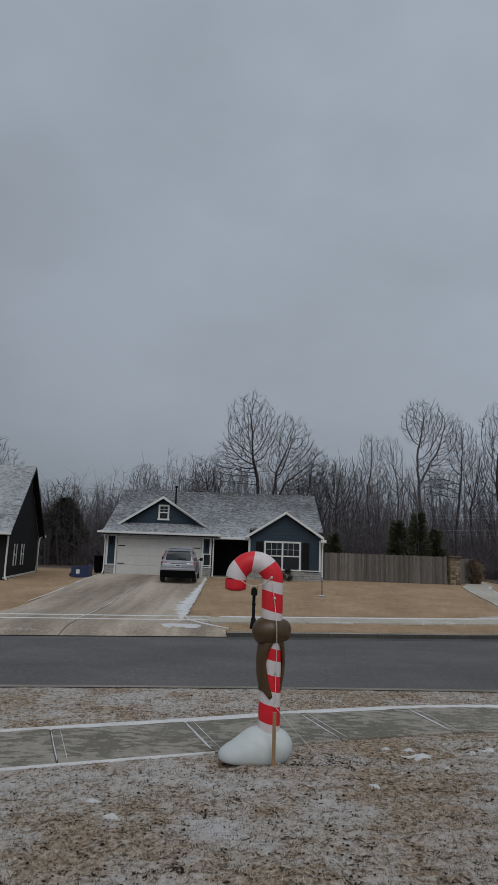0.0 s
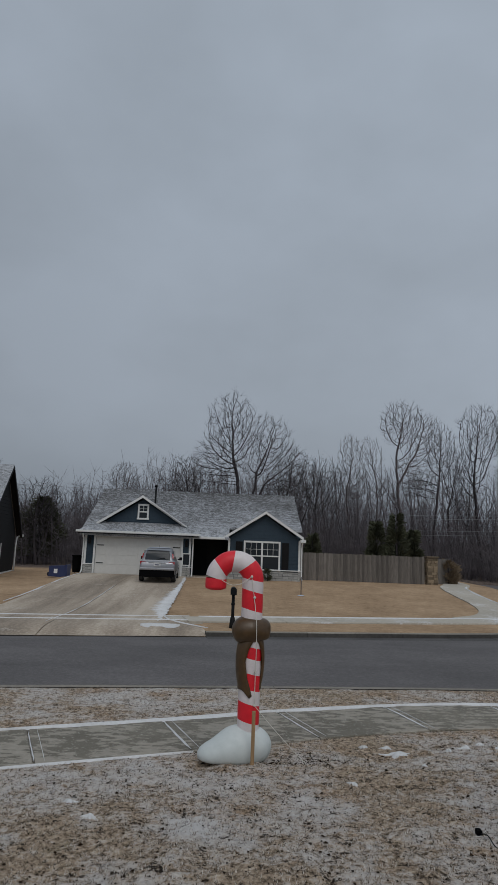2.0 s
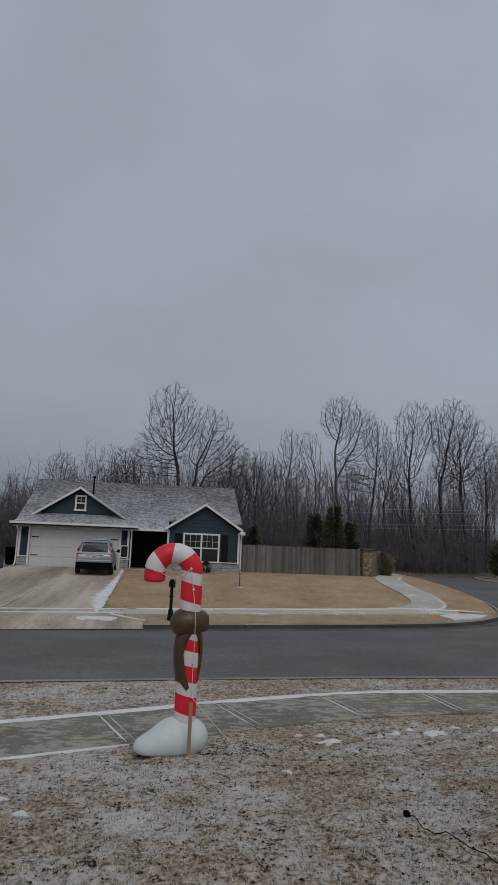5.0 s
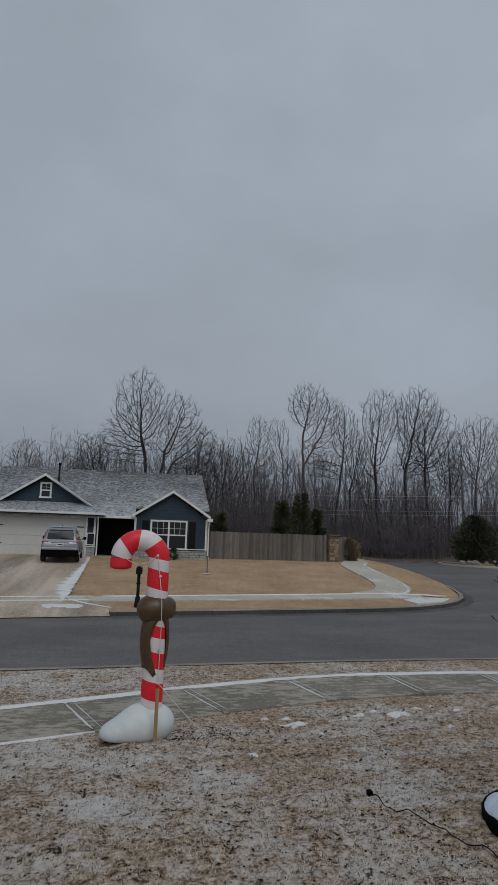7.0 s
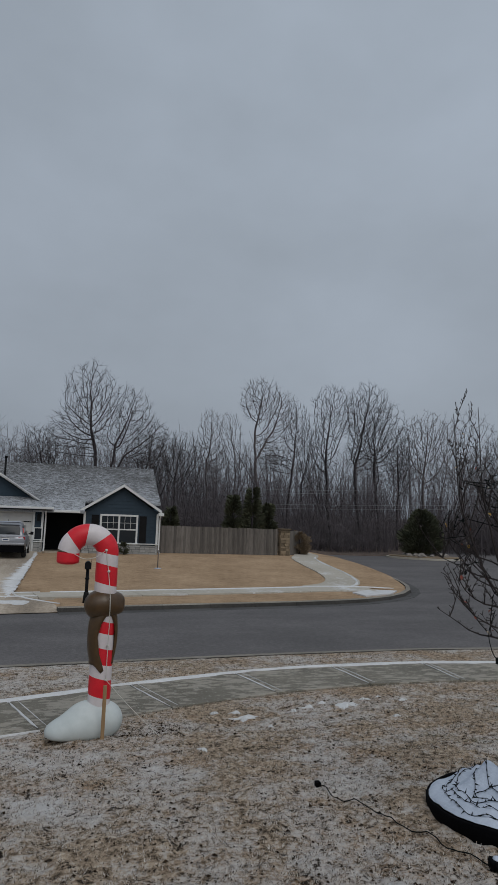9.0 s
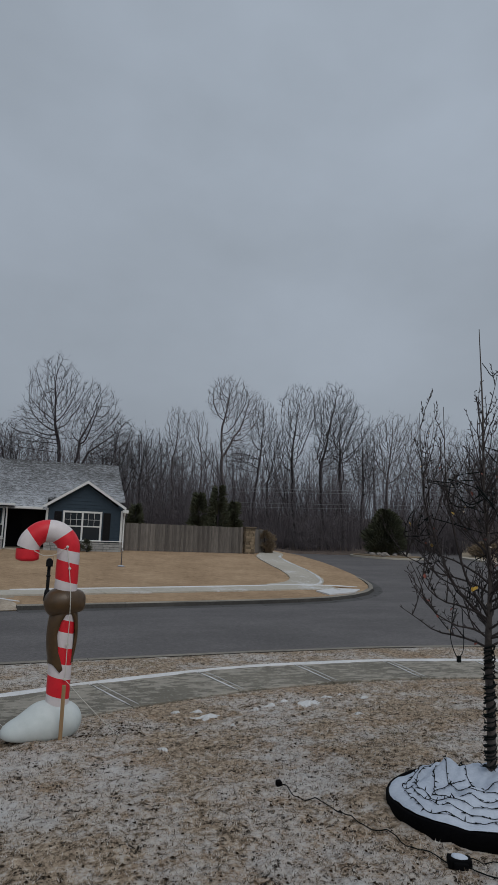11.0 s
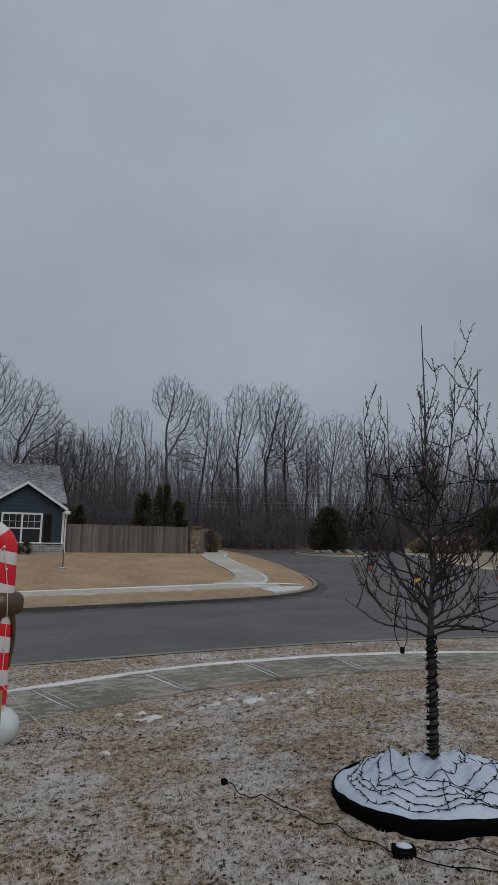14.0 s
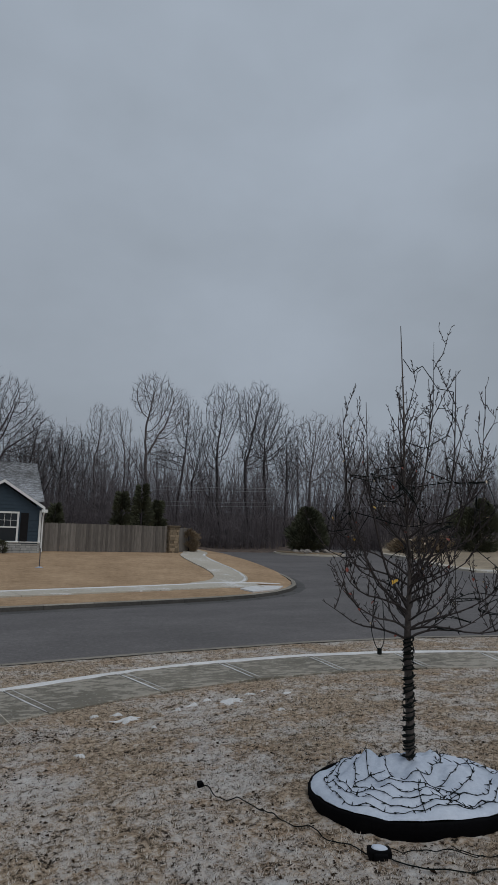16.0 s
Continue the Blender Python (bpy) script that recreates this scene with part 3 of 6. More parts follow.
    flare = smooth01((21.0 - y) / 3.0) * 0.9
    return (-7.9 - flare) if left else (-2.15 + flare * 0.7)


kerb_pieces("near_kerb", near_kerb, -14, 30, 3.0, True)
kerb_pieces("far_kerb", far_kerb, -0.45, 16.3, 1.5, False)
kerb_pieces("far_kerb_west", far_kerb, -40, -9.2, 3.0, False)
NEAR_WALK = slab_row("near_sidewalk", walk_mid, -8.57, 18, 1.7, WALK_HALF, near_height, CONCRETE, "grey-green damp concrete sidewalk with snow blown along its edge", lift=0.012)


far_walk = curve_of([(-40, 13.9), (-6.5, 20.15), (3, 22.1), (7.6, 23.1), (10.0, 23.7), (12.9, 23.3)])
slab_row("far_sidewalk", far_walk, -30, 12.9, 1.6, 0.66, far_height, PALE_WALK, "pale concrete sidewalk dusted with snow", lift=0.03)


def build_driveway():
    root = tagged(new("driveway"), "tan concrete driveway with snow in its joints", "driveway", kind="structure")
    for cols in range(2):
        for r in range(6):
            y0, y1 = 23.2 + r * 2.2, 23.2 + (r + 1) * 2.2 - 0.03
            y1 = min(y1, 36.36)
            verts = []
            for y in (y0, y1):
                l, rr = drive_edge(y, True), drive_edge(y, False)
                m = -5.03
                a, b = (l, m - 0.012) if cols == 0 else (m + 0.012, rr)
                for x in (a, b):
                    verts += [(x, y, far_height(x, y) + 0.03), (x, y, far_height(x, y) - 0.12)]
            f = [(0, 2, 6, 4), (0, 1, 3, 2), (4, 6, 7, 5), (0, 4, 5, 1), (2, 3, 7, 6)]
            raw_object("slab", verts, f, DRIVE, root)
    for cols in range(2):
        verts, rows = [], 10
        for k in range(rows + 1):
            u = k / rows
            l0, r0 = -9.3, -0.42
            l1, r1 = drive_edge(23.1, True), drive_edge(23.1, False)
            l, rr = l0 + (l1 - l0) * smooth01(u * 1.2), r0 + (r1 - r0) * smooth01(u * 1.2)
            m = -5.03
            a, b = (l, m - 0.012) if cols == 0 else (m + 0.012, rr)
            for s in range(7):
                x = a + (b - a) * s / 6
                ya = far_kerb(x) - 0.05
                y = ya + (23.17 - ya) * u
                z = far_height(x, max(y, far_kerb(x) + 0.3)) + 0.045
                verts.append((x, y, z if u > 0.14 else 0.025 + (z - 0.025) * u / 0.14))
        f = [(j * 7 + s, j * 7 + s + 1, (j + 1) * 7 + s + 1, (j + 1) * 7 + s) for j in range(rows) for s in range(6)]
        raw_object("apron_slab", verts, f, DRIVE, root)


build_driveway()

# ---- the blue house ----
FZ = 0.8
FRONT = 36.4


def roof_sheet(corners, thick=0.14):
    """A sloping roof slab from corners that go round it."""
    bm = bmesh.new()
    top = [bm.verts.new(c) for c in corners]
    low = [bm.verts.new((c[0], c[1], c[2] - thick)) for c in corners]
    k = len(corners)
    fs = [bm.faces.new(top), bm.faces.new(low[::-1])]
    for i in range(k):
        fs.append(bm.faces.new((top[i], low[i], low[(i + 1) % k], top[(i + 1) % k])))
    bmesh.ops.recalc_face_normals(bm, faces=fs)
    return bm


def lap_siding(parent, x0, x1, y, z0, z1, mat, cut=None, step=0.2, face=-1):
    """Lap boards on a wall that looks towards -y; cut(z) gives the span at a height."""
    z = z0
    while z < z1 - 0.02:
        top = min(z + step, z1)
        spans = cut(z, top) if cut else [(x0, x1)]
        for a, b in spans:
            if b - a < 0.05:
                continue
            bm = bmesh.new()
            add_prism(bm, [(y, z), (y - 0.028, z), (y - 0.008, top), (y, top)], "x", a, b)
            part("siding_board", bm, mat, parent)
        z = top


def window_unit(name, x0, x1, y, z0, z1, cols, rows, parent, frame_w=0.09, grid=0):
    w = part(name, box(x0 - frame_w, x1 + frame_w, y - 0.06, y - 0.03, z1, z1 + frame_w, 0.006), WHITE_PAINT, parent, "white-framed sash window")
    part("window_sill", box(x0 - frame_w - 0.03, x1 + frame_w + 0.03, y - 0.1, y - 0.03, z0 - frame_w, z0, 0.008), WHITE_PAINT, w)
    for a in (x0 - frame_w, x1):
        part("window_frame", box(a, a + frame_w, y - 0.06, y - 0.03, z0, z1, 0.006), WHITE_PAINT, w)
    for i in range(1, cols):
        x = x0 + (x1 - x0) * i / cols
        part("mullion", box(x - 0.05, x + 0.05, y - 0.055, y - 0.03, z0, z1, 0.006), WHITE_PAINT, w)
    for j in range(1, rows):
        z = z0 + (z1 - z0) * j / rows
        part("rail", box(x0, x1, y - 0.05, y - 0.032, z - 0.035, z + 0.035, 0.004), WHITE_PAINT, w)
    for i in range(cols):
        for j in range(rows):
            a, b = x0 + (x1 - x0) * i / cols, x0 + (x1 - x0) * (i + 1) / cols
            c, d = z0 + (z1 - z0) * j / rows, z0 + (z1 - z0) * (j + 1) / rows
            part("pane", box(a + 0.01, b - 0.01, y - 0.026, y - 0.016, c + 0.01, d - 0.01), GLASS_M, w)
            if grid and j == rows - 1:
                for g in range(1, grid):
                    gx = a + (b - a) * g / grid
                    part("glazing_bar", box(gx - 0.008, gx + 0.008, y - 0.034, y - 0.027, c, d), WHITE_PAINT, w)
                part("glazing_bar", box(a, b, y - 0.034, y - 0.027, (c + d) / 2 - 0.008, (c + d) / 2 + 0.008), WHITE_PAINT, w)
    return w


def stone_skirt(parent, x0, x1, y, z0, z1, seed, mat=STONE_PALE):
    rnd = random.Random(seed)
    z = z0
    while z < z1 - 0.02:
        h = min(0.14, z1 - z)
        x = x0
        while x < x1 - 0.02:
            w = min(rnd.uniform(0.22, 0.5), x1 - x)
            part("stone", box(x + 0.008, x + w - 0.008, y - 0.07 - rnd.random() * 0.02, y, z + 0.008, z + h - 0.008), mat, parent)
            x += w
        z += h


def build_blue_house():
    h = thing("house", (0, 0, 0), "single-storey slate blue house with white trim and a snow-dusted shingle roof", "house")
    # walls with their openings
    gx0, gx1 = -8.0, -1.94
    dx0, dx1, dz = -7.38, -2.50, FZ + 2.13
    for a, b, c, d in ((gx0, dx0, FZ - 0.3, 3.2), (dx1, gx1, FZ - 0.3, 3.2), (dx0, dx1, dz, 3.2)):
        part("wall", box(a, b, FRONT, FRONT + 0.2, c, d), BLUE_SIDING, h)
    lap_siding(h, gx0, dx0 - 0.1, FRONT, 1.35, 3.1, BLUE_SIDING)
    lap_siding(h, dx1 + 0.1, gx1, FRONT, 1.35, 3.1, BLUE_SIDING)
    lap_siding(h, dx0 - 0.1, dx1 + 0.1, FRONT, dz + 0.12, 3.12, BLUE_SIDING, step=0.13)
    part("wall", box(gx1 - 0.2, gx1, FRONT + 0.2, 38.8, FZ - 0.3, 3.2), BLUE_SIDING, h)
    part("wall", box(gx0, gx0 + 0.2, FRONT + 0.2, 48.2, FZ - 0.3, 3.2), BLUE_SIDING, h)
    part("porch_wall", box(gx1, 0.17, 38.8, 39.0, FZ - 0.3, 3.2), SHADE_DARK, h)
    rx0, rx1 = 0.17, 4.36
    part("wall", box(rx0, rx1, FRONT, FRONT + 0.2, FZ - 0.3, 1.36), BLUE_SIDING, h)
    part("wall", box(rx0, 1.18, FRONT, FRONT + 0.2, 1.36, 3.1), BLUE_SIDING, h)
    part("wall", box(3.1, rx1, FRONT, FRONT + 0.2, 1.36, 3.1), BLUE_SIDING, h)
    part("wall", box(1.18, 3.1, FRONT, FRONT + 0.2, 2.94, 3.1), BLUE_SIDING, h)
    part("wall", box(1.18, 3.1, FRONT + 0.19, FRONT + 0.2, 1.36, 2.94), SHADE_DARK, h)
    part("wall", box(rx0, rx0 + 0.2, FRONT + 0.2, 38.8, FZ - 0.3, 3.2), BLUE_SIDING, h)
    part("wall", box(rx1 - 0.2, rx1, FRONT + 0.2, 48.2, FZ - 0.3, 3.2), BLUE_SIDING, h)
    part("wall", box(gx0, rx1, 48.2, 48.4, FZ - 0.3, 3.2), BLUE_SIDING, h)
    part("porch_slab", box(gx1, rx0, 36.2, 38.8, FZ - 0.3, FZ + 0.06), DRIVE, h)
    d = part("front_door", box(-1.1, -0.15, 38.74, 38.795, FZ + 0.06, FZ + 2.1, 0.01), BLACK, h, "black front door in the dark porch")
    part("door_handle", box(-0.28, -0.24, 38.68, 38.735, FZ + 0.95, FZ + 1.15), CHROME, d)
    # gables
    ax, az, base = 2.29, 4.62, 3.1
    part("gable_wall", prism([(rx0, base), (rx1, base), (ax, az - 0.12)], "y", FRONT, FRONT + 0.2), BLUE_SIDING, h)

    def right_cut(z, top):
        if z < 1.3 or z > 2.95:
            if z < 3.05:
                return [(rx0, rx1)]
            u = (top - base) / (az - 0.12 - base)
            return [(rx0 + (ax - rx0) * u, rx1 + (ax - rx1) * u)]
        return [(rx0, 1.08), (3.2, rx1)]
    lap_siding(h, rx0, rx1, FRONT, 1.36, 4.4, BLUE_SIDING, right_cut)
    gax, gaz = -4.94, 5.33
    part("gable_wall", prism([(-7.45, 3.6), (-2.43, 3.6), (gax, gaz - 0.14)], "y", 37.3, 37.5), BLUE_SIDING, h)

    def left_cut(z, top):
        u = (top - 3.6) / (gaz - 0.14 - 3.6)
        a, b = -7.45 + (gax + 7.45) * u, -2.43 + (gax + 2.43) * u
        if 4.0 < top and z < 4.95:
            return [(a, min(b, -5.27)), (-4.56, b)]
        return [(a, b)]
    lap_siding(h, 0, 0, 37.3, 3.72, 5.15, BLUE_SIDING, left_cut, 0.16)
    # roofs
    slope = 0.475
    ridge_y, ridge_z, eave_y, eave_z = 42.4, 6.14, 36.0, 3.12
    part("roof", roof_sheet([(-8.25, eave_y, eave_z), (0.22, eave_y, eave_z), (0.22, eave_y + 1.3, eave_z + 1.3 * slope), (4.55, eave_y + 1.3, eave_z + 1.3 * slope), (4.55, ridge_y, ridge_z), (-8.25, ridge_y, ridge_z)]), SHINGLE, h, "grey shingle roof streaked with blown snow")
    part("roof", roof_sheet([(4.55, ridge_y, ridge_z), (4.55, 48.8, eave_z), (-8.25, 48.8, eave_z), (-8.25, ridge_y, ridge_z)]), SHINGLE, h)
    part("gable_wall", prism([(36.4, 3.0), (48.2, 3.0), (42.4, 5.9)], "x", 4.16, 4.36), BLUE_SIDING, h)
    part("gable_wall", prism([(36.4, 3.0), (48.2, 3.0), (42.4, 5.9)], "x", -8.0, -7.8), BLUE_SIDING, h)
    part("ridge_cap", prism([(42.2, 6.06), (42.4, 6.19), (42.6, 6.06), (42.4, 6.1)], "x", -8.27, 4.57), SHINGLE, h)

    def meets(z):
        return eave_y + (z - eave_z) / slope + 0.25

    def gable_roof(cx, cz, half_l, half_r, pitch, front, low):
        for half, s in ((half_l, -1), (half_r, 1)):
            x, z = cx + s * half, cz - half * pitch
            r = part("roof", roof_sheet([(cx, front, cz + 0.1), (x, front, z + 0.1), (x, meets(max(z, eave_z) + 0.1), z + 0.1), (cx, meets(cz + 0.1), cz + 0.1)], 0.1), SHINGLE, h)
            b = bmesh.new()
            add_prism(b, [(cx, cz + 0.085), (cx, cz - 0.07), (x, z - 0.07), (x, z + 0.085)], "y", front - 0.03, front + 0.02)
            part("bargeboard", b, WHITE_PAINT, r, "white painted bargeboard")
    gable_roof(ax, az, 2.45, 2.2, 0.645, 36.1, 3.1)
    gable_roof(gax, gaz, 2.6, 3.3, 0.645, 36.95, 3.3)
    # the low roof over the garage door
    part("skirt_roof", roof_sheet([(-8.35, 35.85, 3.24), (-1.45, 35.85, 3.24), (-2.5, 37.4, 3.86), (-7.5, 37.4, 3.86)], 0.1), SHINGLE, h, "low snow-dusted roof over the garage door")
    part("skirt_roof", roof_sheet([(-8.35, 35.85, 3.24), (-7.5, 37.4, 3.86), (-8.35, 37.6, 3.24)], 0.1), SHINGLE, h)
    g = part("gutter", box(-8.42, -1.42, 35.74, 35.85, 3.14, 3.26, 0.02), WHITE_PAINT, h, "white gutter")
    part("gutter", box(-1.42, -0.02, 35.86, 35.98, 3.0, 3.13, 0.02), WHITE_PAINT, h, "white gutter")
    # shade under the eave is put into the soffit's colour
    part("soffit", box(-8.3, -1.5, 35.86, FRONT, 3.08, 3.11), SHADE_DARK, h)
    part("fascia", box(4.3, 4.62, 36.02, 36.14, 2.98, 3.16, 0.02), WHITE_PAINT, h)
    for x in (-8.04, -1.83, 4.42):
        z1 = 3.05
        p = tube("downspout", spline([(x, 35.95, z1), (x, 36.1, z1 - 0.18), (x, 36.28, z1 - 0.4), (x, 36.28, FZ + 0.5), (x, 36.22, FZ + 0.2), (x, 36.0, FZ + 0.08)], 4), 0.045, WHITE_PAINT, h)
    for x in (gx0, gx1 - 0.12, rx0, rx1 - 0.12):
        part("corner_board", box(x, x + 0.12, FRONT - 0.045, FRONT - 0.005, FZ, 3.1, 0.005), WHITE_PAINT, h)
    # stone skirts, last in line
    stone_skirt(h, gx0, dx0 - 0.1, FRONT, FZ - 0.02, FZ + 0.55, 3)
    stone_skirt(h, dx1 + 0.1, gx1, FRONT, FZ - 0.02, FZ + 0.55, 4)
    stone_skirt(h, rx0, rx1, FRONT, FZ - 0.02, FZ + 0.5, 5)
    for a, b in ((gx0 - 0.05, dx0 - 0.09), (dx1 + 0.09, gx1 + 0.05), (rx0, rx1 + 0.04)):
        part("stone_cap", box(a, b, FRONT - 0.12, FRONT, FZ + 0.55, FZ + 0.6, 0.01), WHITE_PAINT, h)
    # garage door of four rows of panels
    gd = part("garage_door", box(dx0, dx1, FRONT + 0.06, FRONT + 0.1, FZ, dz), GARAGE_PAINT, h, "wide off-white panelled garage door with black strap hinges")
    for r in range(4):
        z0 = FZ + 0.01 + r * 0.53
        for c in range(8):
            x0 = dx0 + 0.01 + c * 0.609
            part("door_panel", box(x0 + 0.03, x0 + 0.579, FRONT + 0.045, FRONT + 0.058, z0 + 0.035, z0 + 0.495, 0.008), GARAGE_PAINT, gd)
    for z in (FZ + 0.62, FZ + 1.62):
        for x in (dx0 + 0.08, dx1 - 0.48):
            part("strap_hinge", box(x, x + 0.4, FRONT + 0.03, FRONT + 0.044, z, z + 0.05, 0.008), BLACK, gd)
    for a, b, c, d in ((dx0 - 0.1, dx0, FZ, dz + 0.1), (dx1, dx1 + 0.1, FZ, dz + 0.1), (dx0, dx1, dz, dz + 0.05)):
        part("door_trim", box(a, b, FRONT - 0.05, FRONT + 0.02, c, d, 0.008), WHITE_PAINT, h)
    # windows
    window_unit("window", 1.18, 3.10, FRONT + 0.03, 1.42, 2.9, 2, 2, h, 0.1, 3)
    window_unit("gable_window", -5.13, -4.68, 37.3, 4.1, 4.82, 1, 2, h, 0.1, 2)
    # shutters beside the wide window
    for a in (0.62, 3.28):
        s = part("shutter", box(a, a + 0.4, FRONT - 0.075, FRONT - 0.035, 1.42, 2.94, 0.008), BLACK, h, "black louvred shutter")
        for k in range(12):
            part("slat", box(a + 0.05, a + 0.35, FRONT - 0.085, FRONT - 0.076, 1.48 + k * 0.12, 1.57 + k * 0.12), BLACK, s)
    # narrow side light trim by the porch
    window_unit("window", -2.36, -2.0, FRONT - 0.02, 1.5, 2.1, 1, 1, h, 0.05)
    for x in (-7.7, -2.2):
        lamp = part("wall_lantern", box(x - 0.08, x + 0.08, FRONT - 0.2, FRONT - 0.06, 2.5, 2.78, 0.015), BLACK, h, "black wall lantern")
        part("lantern_cap", prism([(x - 0.11, 2.78), (x + 0.11, 2.78), (x, 2.9)], "y", FRONT - 0.24, FRONT - 0.03), BLACK, lamp)
    tube("vent_pipe", [(-4.42, 38.9, 4.4), (-4.42, 38.9, 6.1)], 0.06, BLACK, h, 8)
    tube("vent_collar", [(-4.42, 38.9, 6.1), (-4.42, 38.9, 6.22)], 0.09, BLACK, h, 8)
    return h


build_blue_house()


def build_neighbour():
    h = thing("house", (-12.06, 31.9, 0), "charcoal lap-sided house with a snow-dusted roof and white trim", "house", turn=7.6)
    z0, eave, ridge, dep = 0.45, 3.0, 6.8, 8.1
    mid = 4.15
    part("wall", prism([(0, z0), (dep, z0), (dep, eave), (mid, ridge - 0.25), (0, eave)], "x", -0.2, 0), DARK_SIDING, h)
    part("wall", box(-11, -0.2, 0, 0.2, z0, eave), DARK_SIDING, h)
    part("wall", box(-11, -0.2, dep - 0.2, dep, z0, eave), DARK_SIDING, h)
    part("wall", prism([(0, z0), (dep, z0), (dep, eave), (mid, ridge - 0.25), (0, eave)], "x", -11.2, -11), DARK_SIDING, h)
    z = z0 + 0.32
    while z < ridge - 0.4:
        top = z + 0.2
        u = max(0.0, (top - eave) / (ridge - 0.25 - eave))
        bm = bmesh.new()
        add_prism(bm, [(0.0, z), (0.03, z), (0.01, top), (0.0, top)], "y", u * mid, dep - u * (dep - mid))
        part("siding_board", bm, DARK_SIDING, h)
        z = top
    s = (ridge - eave) / (mid + 0.55)
    part("roof", roof_sheet([(0.35, -0.6, eave - 0.05), (0.35, mid, ridge), (-11.6, mid, ridge), (-11.6, -0.6, eave - 0.05)], 0.16), SNOWIER_SHINGLE, h, "grey shingle roof dusted with snow")
    part("roof", roof_sheet([(0.35, dep + 0.5, eave - 0.1), (-11.6, dep + 0.5, eave - 0.1), (-11.6, mid, ridge), (0.35, mid, ridge)], 0.16), SNOWIER_SHINGLE, h)
    part("rake_board", prism([(-0.6, eave - 0.08), (mid, ridge - 0.03), (dep + 0.5, eave - 0.13), (dep + 0.5, eave - 0.33), (mid, ridge - 0.25), (-0.6, eave - 0.28)], "x", 0.3, 0.36), BLACK, h)
    part("soffit", prism([(-0.6, eave - 0.22), (mid, ridge - 0.17), (dep + 0.5, eave - 0.27), (dep + 0.5, eave - 0.30), (mid, ridge - 0.2), (-0.6, eave - 0.25)], "x", 0.02, 0.3), BLACK, h)
    part("skirt_board", box(0.0, 0.05, 0, dep, z0 + 0.16, z0 + 0.25), WHITE_PAINT, h)
    for y in (1.75, 3.5):
        w = part("side_window", box(0.03, 0.07, y, y + 0.1, 1.2, 2.35), WHITE_PAINT, h, "narrow white-framed side window")
        part("window_frame", box(0.03, 0.07, y + 0.55, y + 0.65, 1.2, 2.35), WHITE_PAINT, w)
        part("pane", box(0.03, 0.05, y + 0.1, y + 0.55, 1.2, 2.35), GLASS_M, w)
        part("rail", box(0.035, 0.065, y + 0.1, y + 0.55, 1.74, 1.81), WHITE_PAINT, w)
    tube("downspout", spline([(0.2, -0.5, eave - 0.1), (0.12, -0.1, eave - 0.4), (0.1, -0.05, z0 + 0.4), (0.25, -0.3, z0 + 0.15)], 4), 0.05, WHITE_PAINT, h)
    tube("downspout", spline([(0.2, dep + 0.4, eave - 0.2), (0.1, dep + 0.1, eave - 0.5), (0.1, dep + 0.05, z0 + 0.2)], 4), 0.05, WHITE_PAINT, h)
    part("gutter", box(-11.5, 0.36, -0.72, -0.6, eave - 0.2, eave - 0.06, 0.02), WHITE_PAINT, h)
    part("gutter", box(-11.5, 0.42, dep + 0.5, dep + 0.62, eave - 0.25, eave - 0.1, 0.02), WHITE_PAINT, h)


build_neighbour()


def build_fence():
    f = thing("fence", (0, 0, 0), "tall weathered grey wooden privacy fence on the lawn", "fence")
    rnd = random.Random(12)
    x, y = 4.5, 38.0
    base = 0.8
    shared = []
    for k in range(5):
        me = bpy.data.meshes.new("fence_board")
        bm = prism([(0, 0), (0.14, 0), (0.14, 1.60), (0.115, 1.63), (0.025, 1.63), (0, 1.60)], "y", -0.011, 0.011)
        bm.to_mesh(me)
        bm.free()
        me.materials.append(FENCE_WOOD)
        shared.append(me)
    while x < 12.05:
        ob = new("fence_board", shared[rnd.randrange(5)])
        ob.parent = f
        ob.matrix_basis = pose(x, y + rnd.uniform(-0.008, 0.008), far_height(x, y) - 0.02 + rnd.uniform(-0.02, 0.015), 0, rnd.uniform(-0.5, 0.5), 0)
        x += 0.146
    for z in (0.35, 0.85, 1.35):
        part("rail", box(4.5, 12.15, y + 0.02, y + 0.07, base + z, base + z + 0.09), FENCE_WOOD, f)
    for x in np.arange(4.6, 12.1, 2.4):
        part("post", box(x, x + 0.1, y + 0.07, y + 0.17, 0.5, base + 1.55, 0.005), FENCE_WOOD, f)
    # stone pillar at the end
    p = thing("stone_pillar", (12.5, 38.0, 0), "tan fieldstone pillar with a flat cap at the end of the fence", "pillar")
    part("core", box(-0.26, 0.26, -0.26, 0.26, 0.4, 2.4), STONE_TAN, p)
    z = 0.55
    while z < 2.4:
        hgt = rnd.uniform(0.12, 0.22)
        hgt = min(hgt, 2.42 - z)
        for side in range(4):
            u = -0.3
            while u < 0.29:
                w = min(rnd.uniform(0.15, 0.36), 0.3 - u)
                o = rnd.uniform(0.26, 0.31)
                bx = box(u + 0.008, u + w - 0.008, -o - 0.03, -0.24, z + 0.008, z + hgt - 0.008, 0.012)
                bmesh.ops.rotate(bx, verts=bx.verts, cent=(0, 0, 0), matrix=Matrix.Rotation(side * math.pi / 2, 3, "Z"))
                part("stone", bx, STONE_TAN, p)
                u += w
        z += hgt
        if hgt < 0.02:
            break
    part("cap", box(-0.38, 0.38, -0.38, 0.38, 2.42, 2.5, 0.02), STONE_TAN, p)
    g = thing("fence", (12.85, 38.3, 0), "short weathered wooden fence run beside the stone pillar", "fence", turn=35)
    for k in range(10):
        ob = new("fence_board", shared[k % 5])
        ob.parent = g
        ob.matrix_basis = pose(k * 0.146, 0, 0.72, 0, 0, 0)
    part("rail", box(0, 1.45, 0.015, 0.06, 1.2, 1.29), FENCE_WOOD, g)
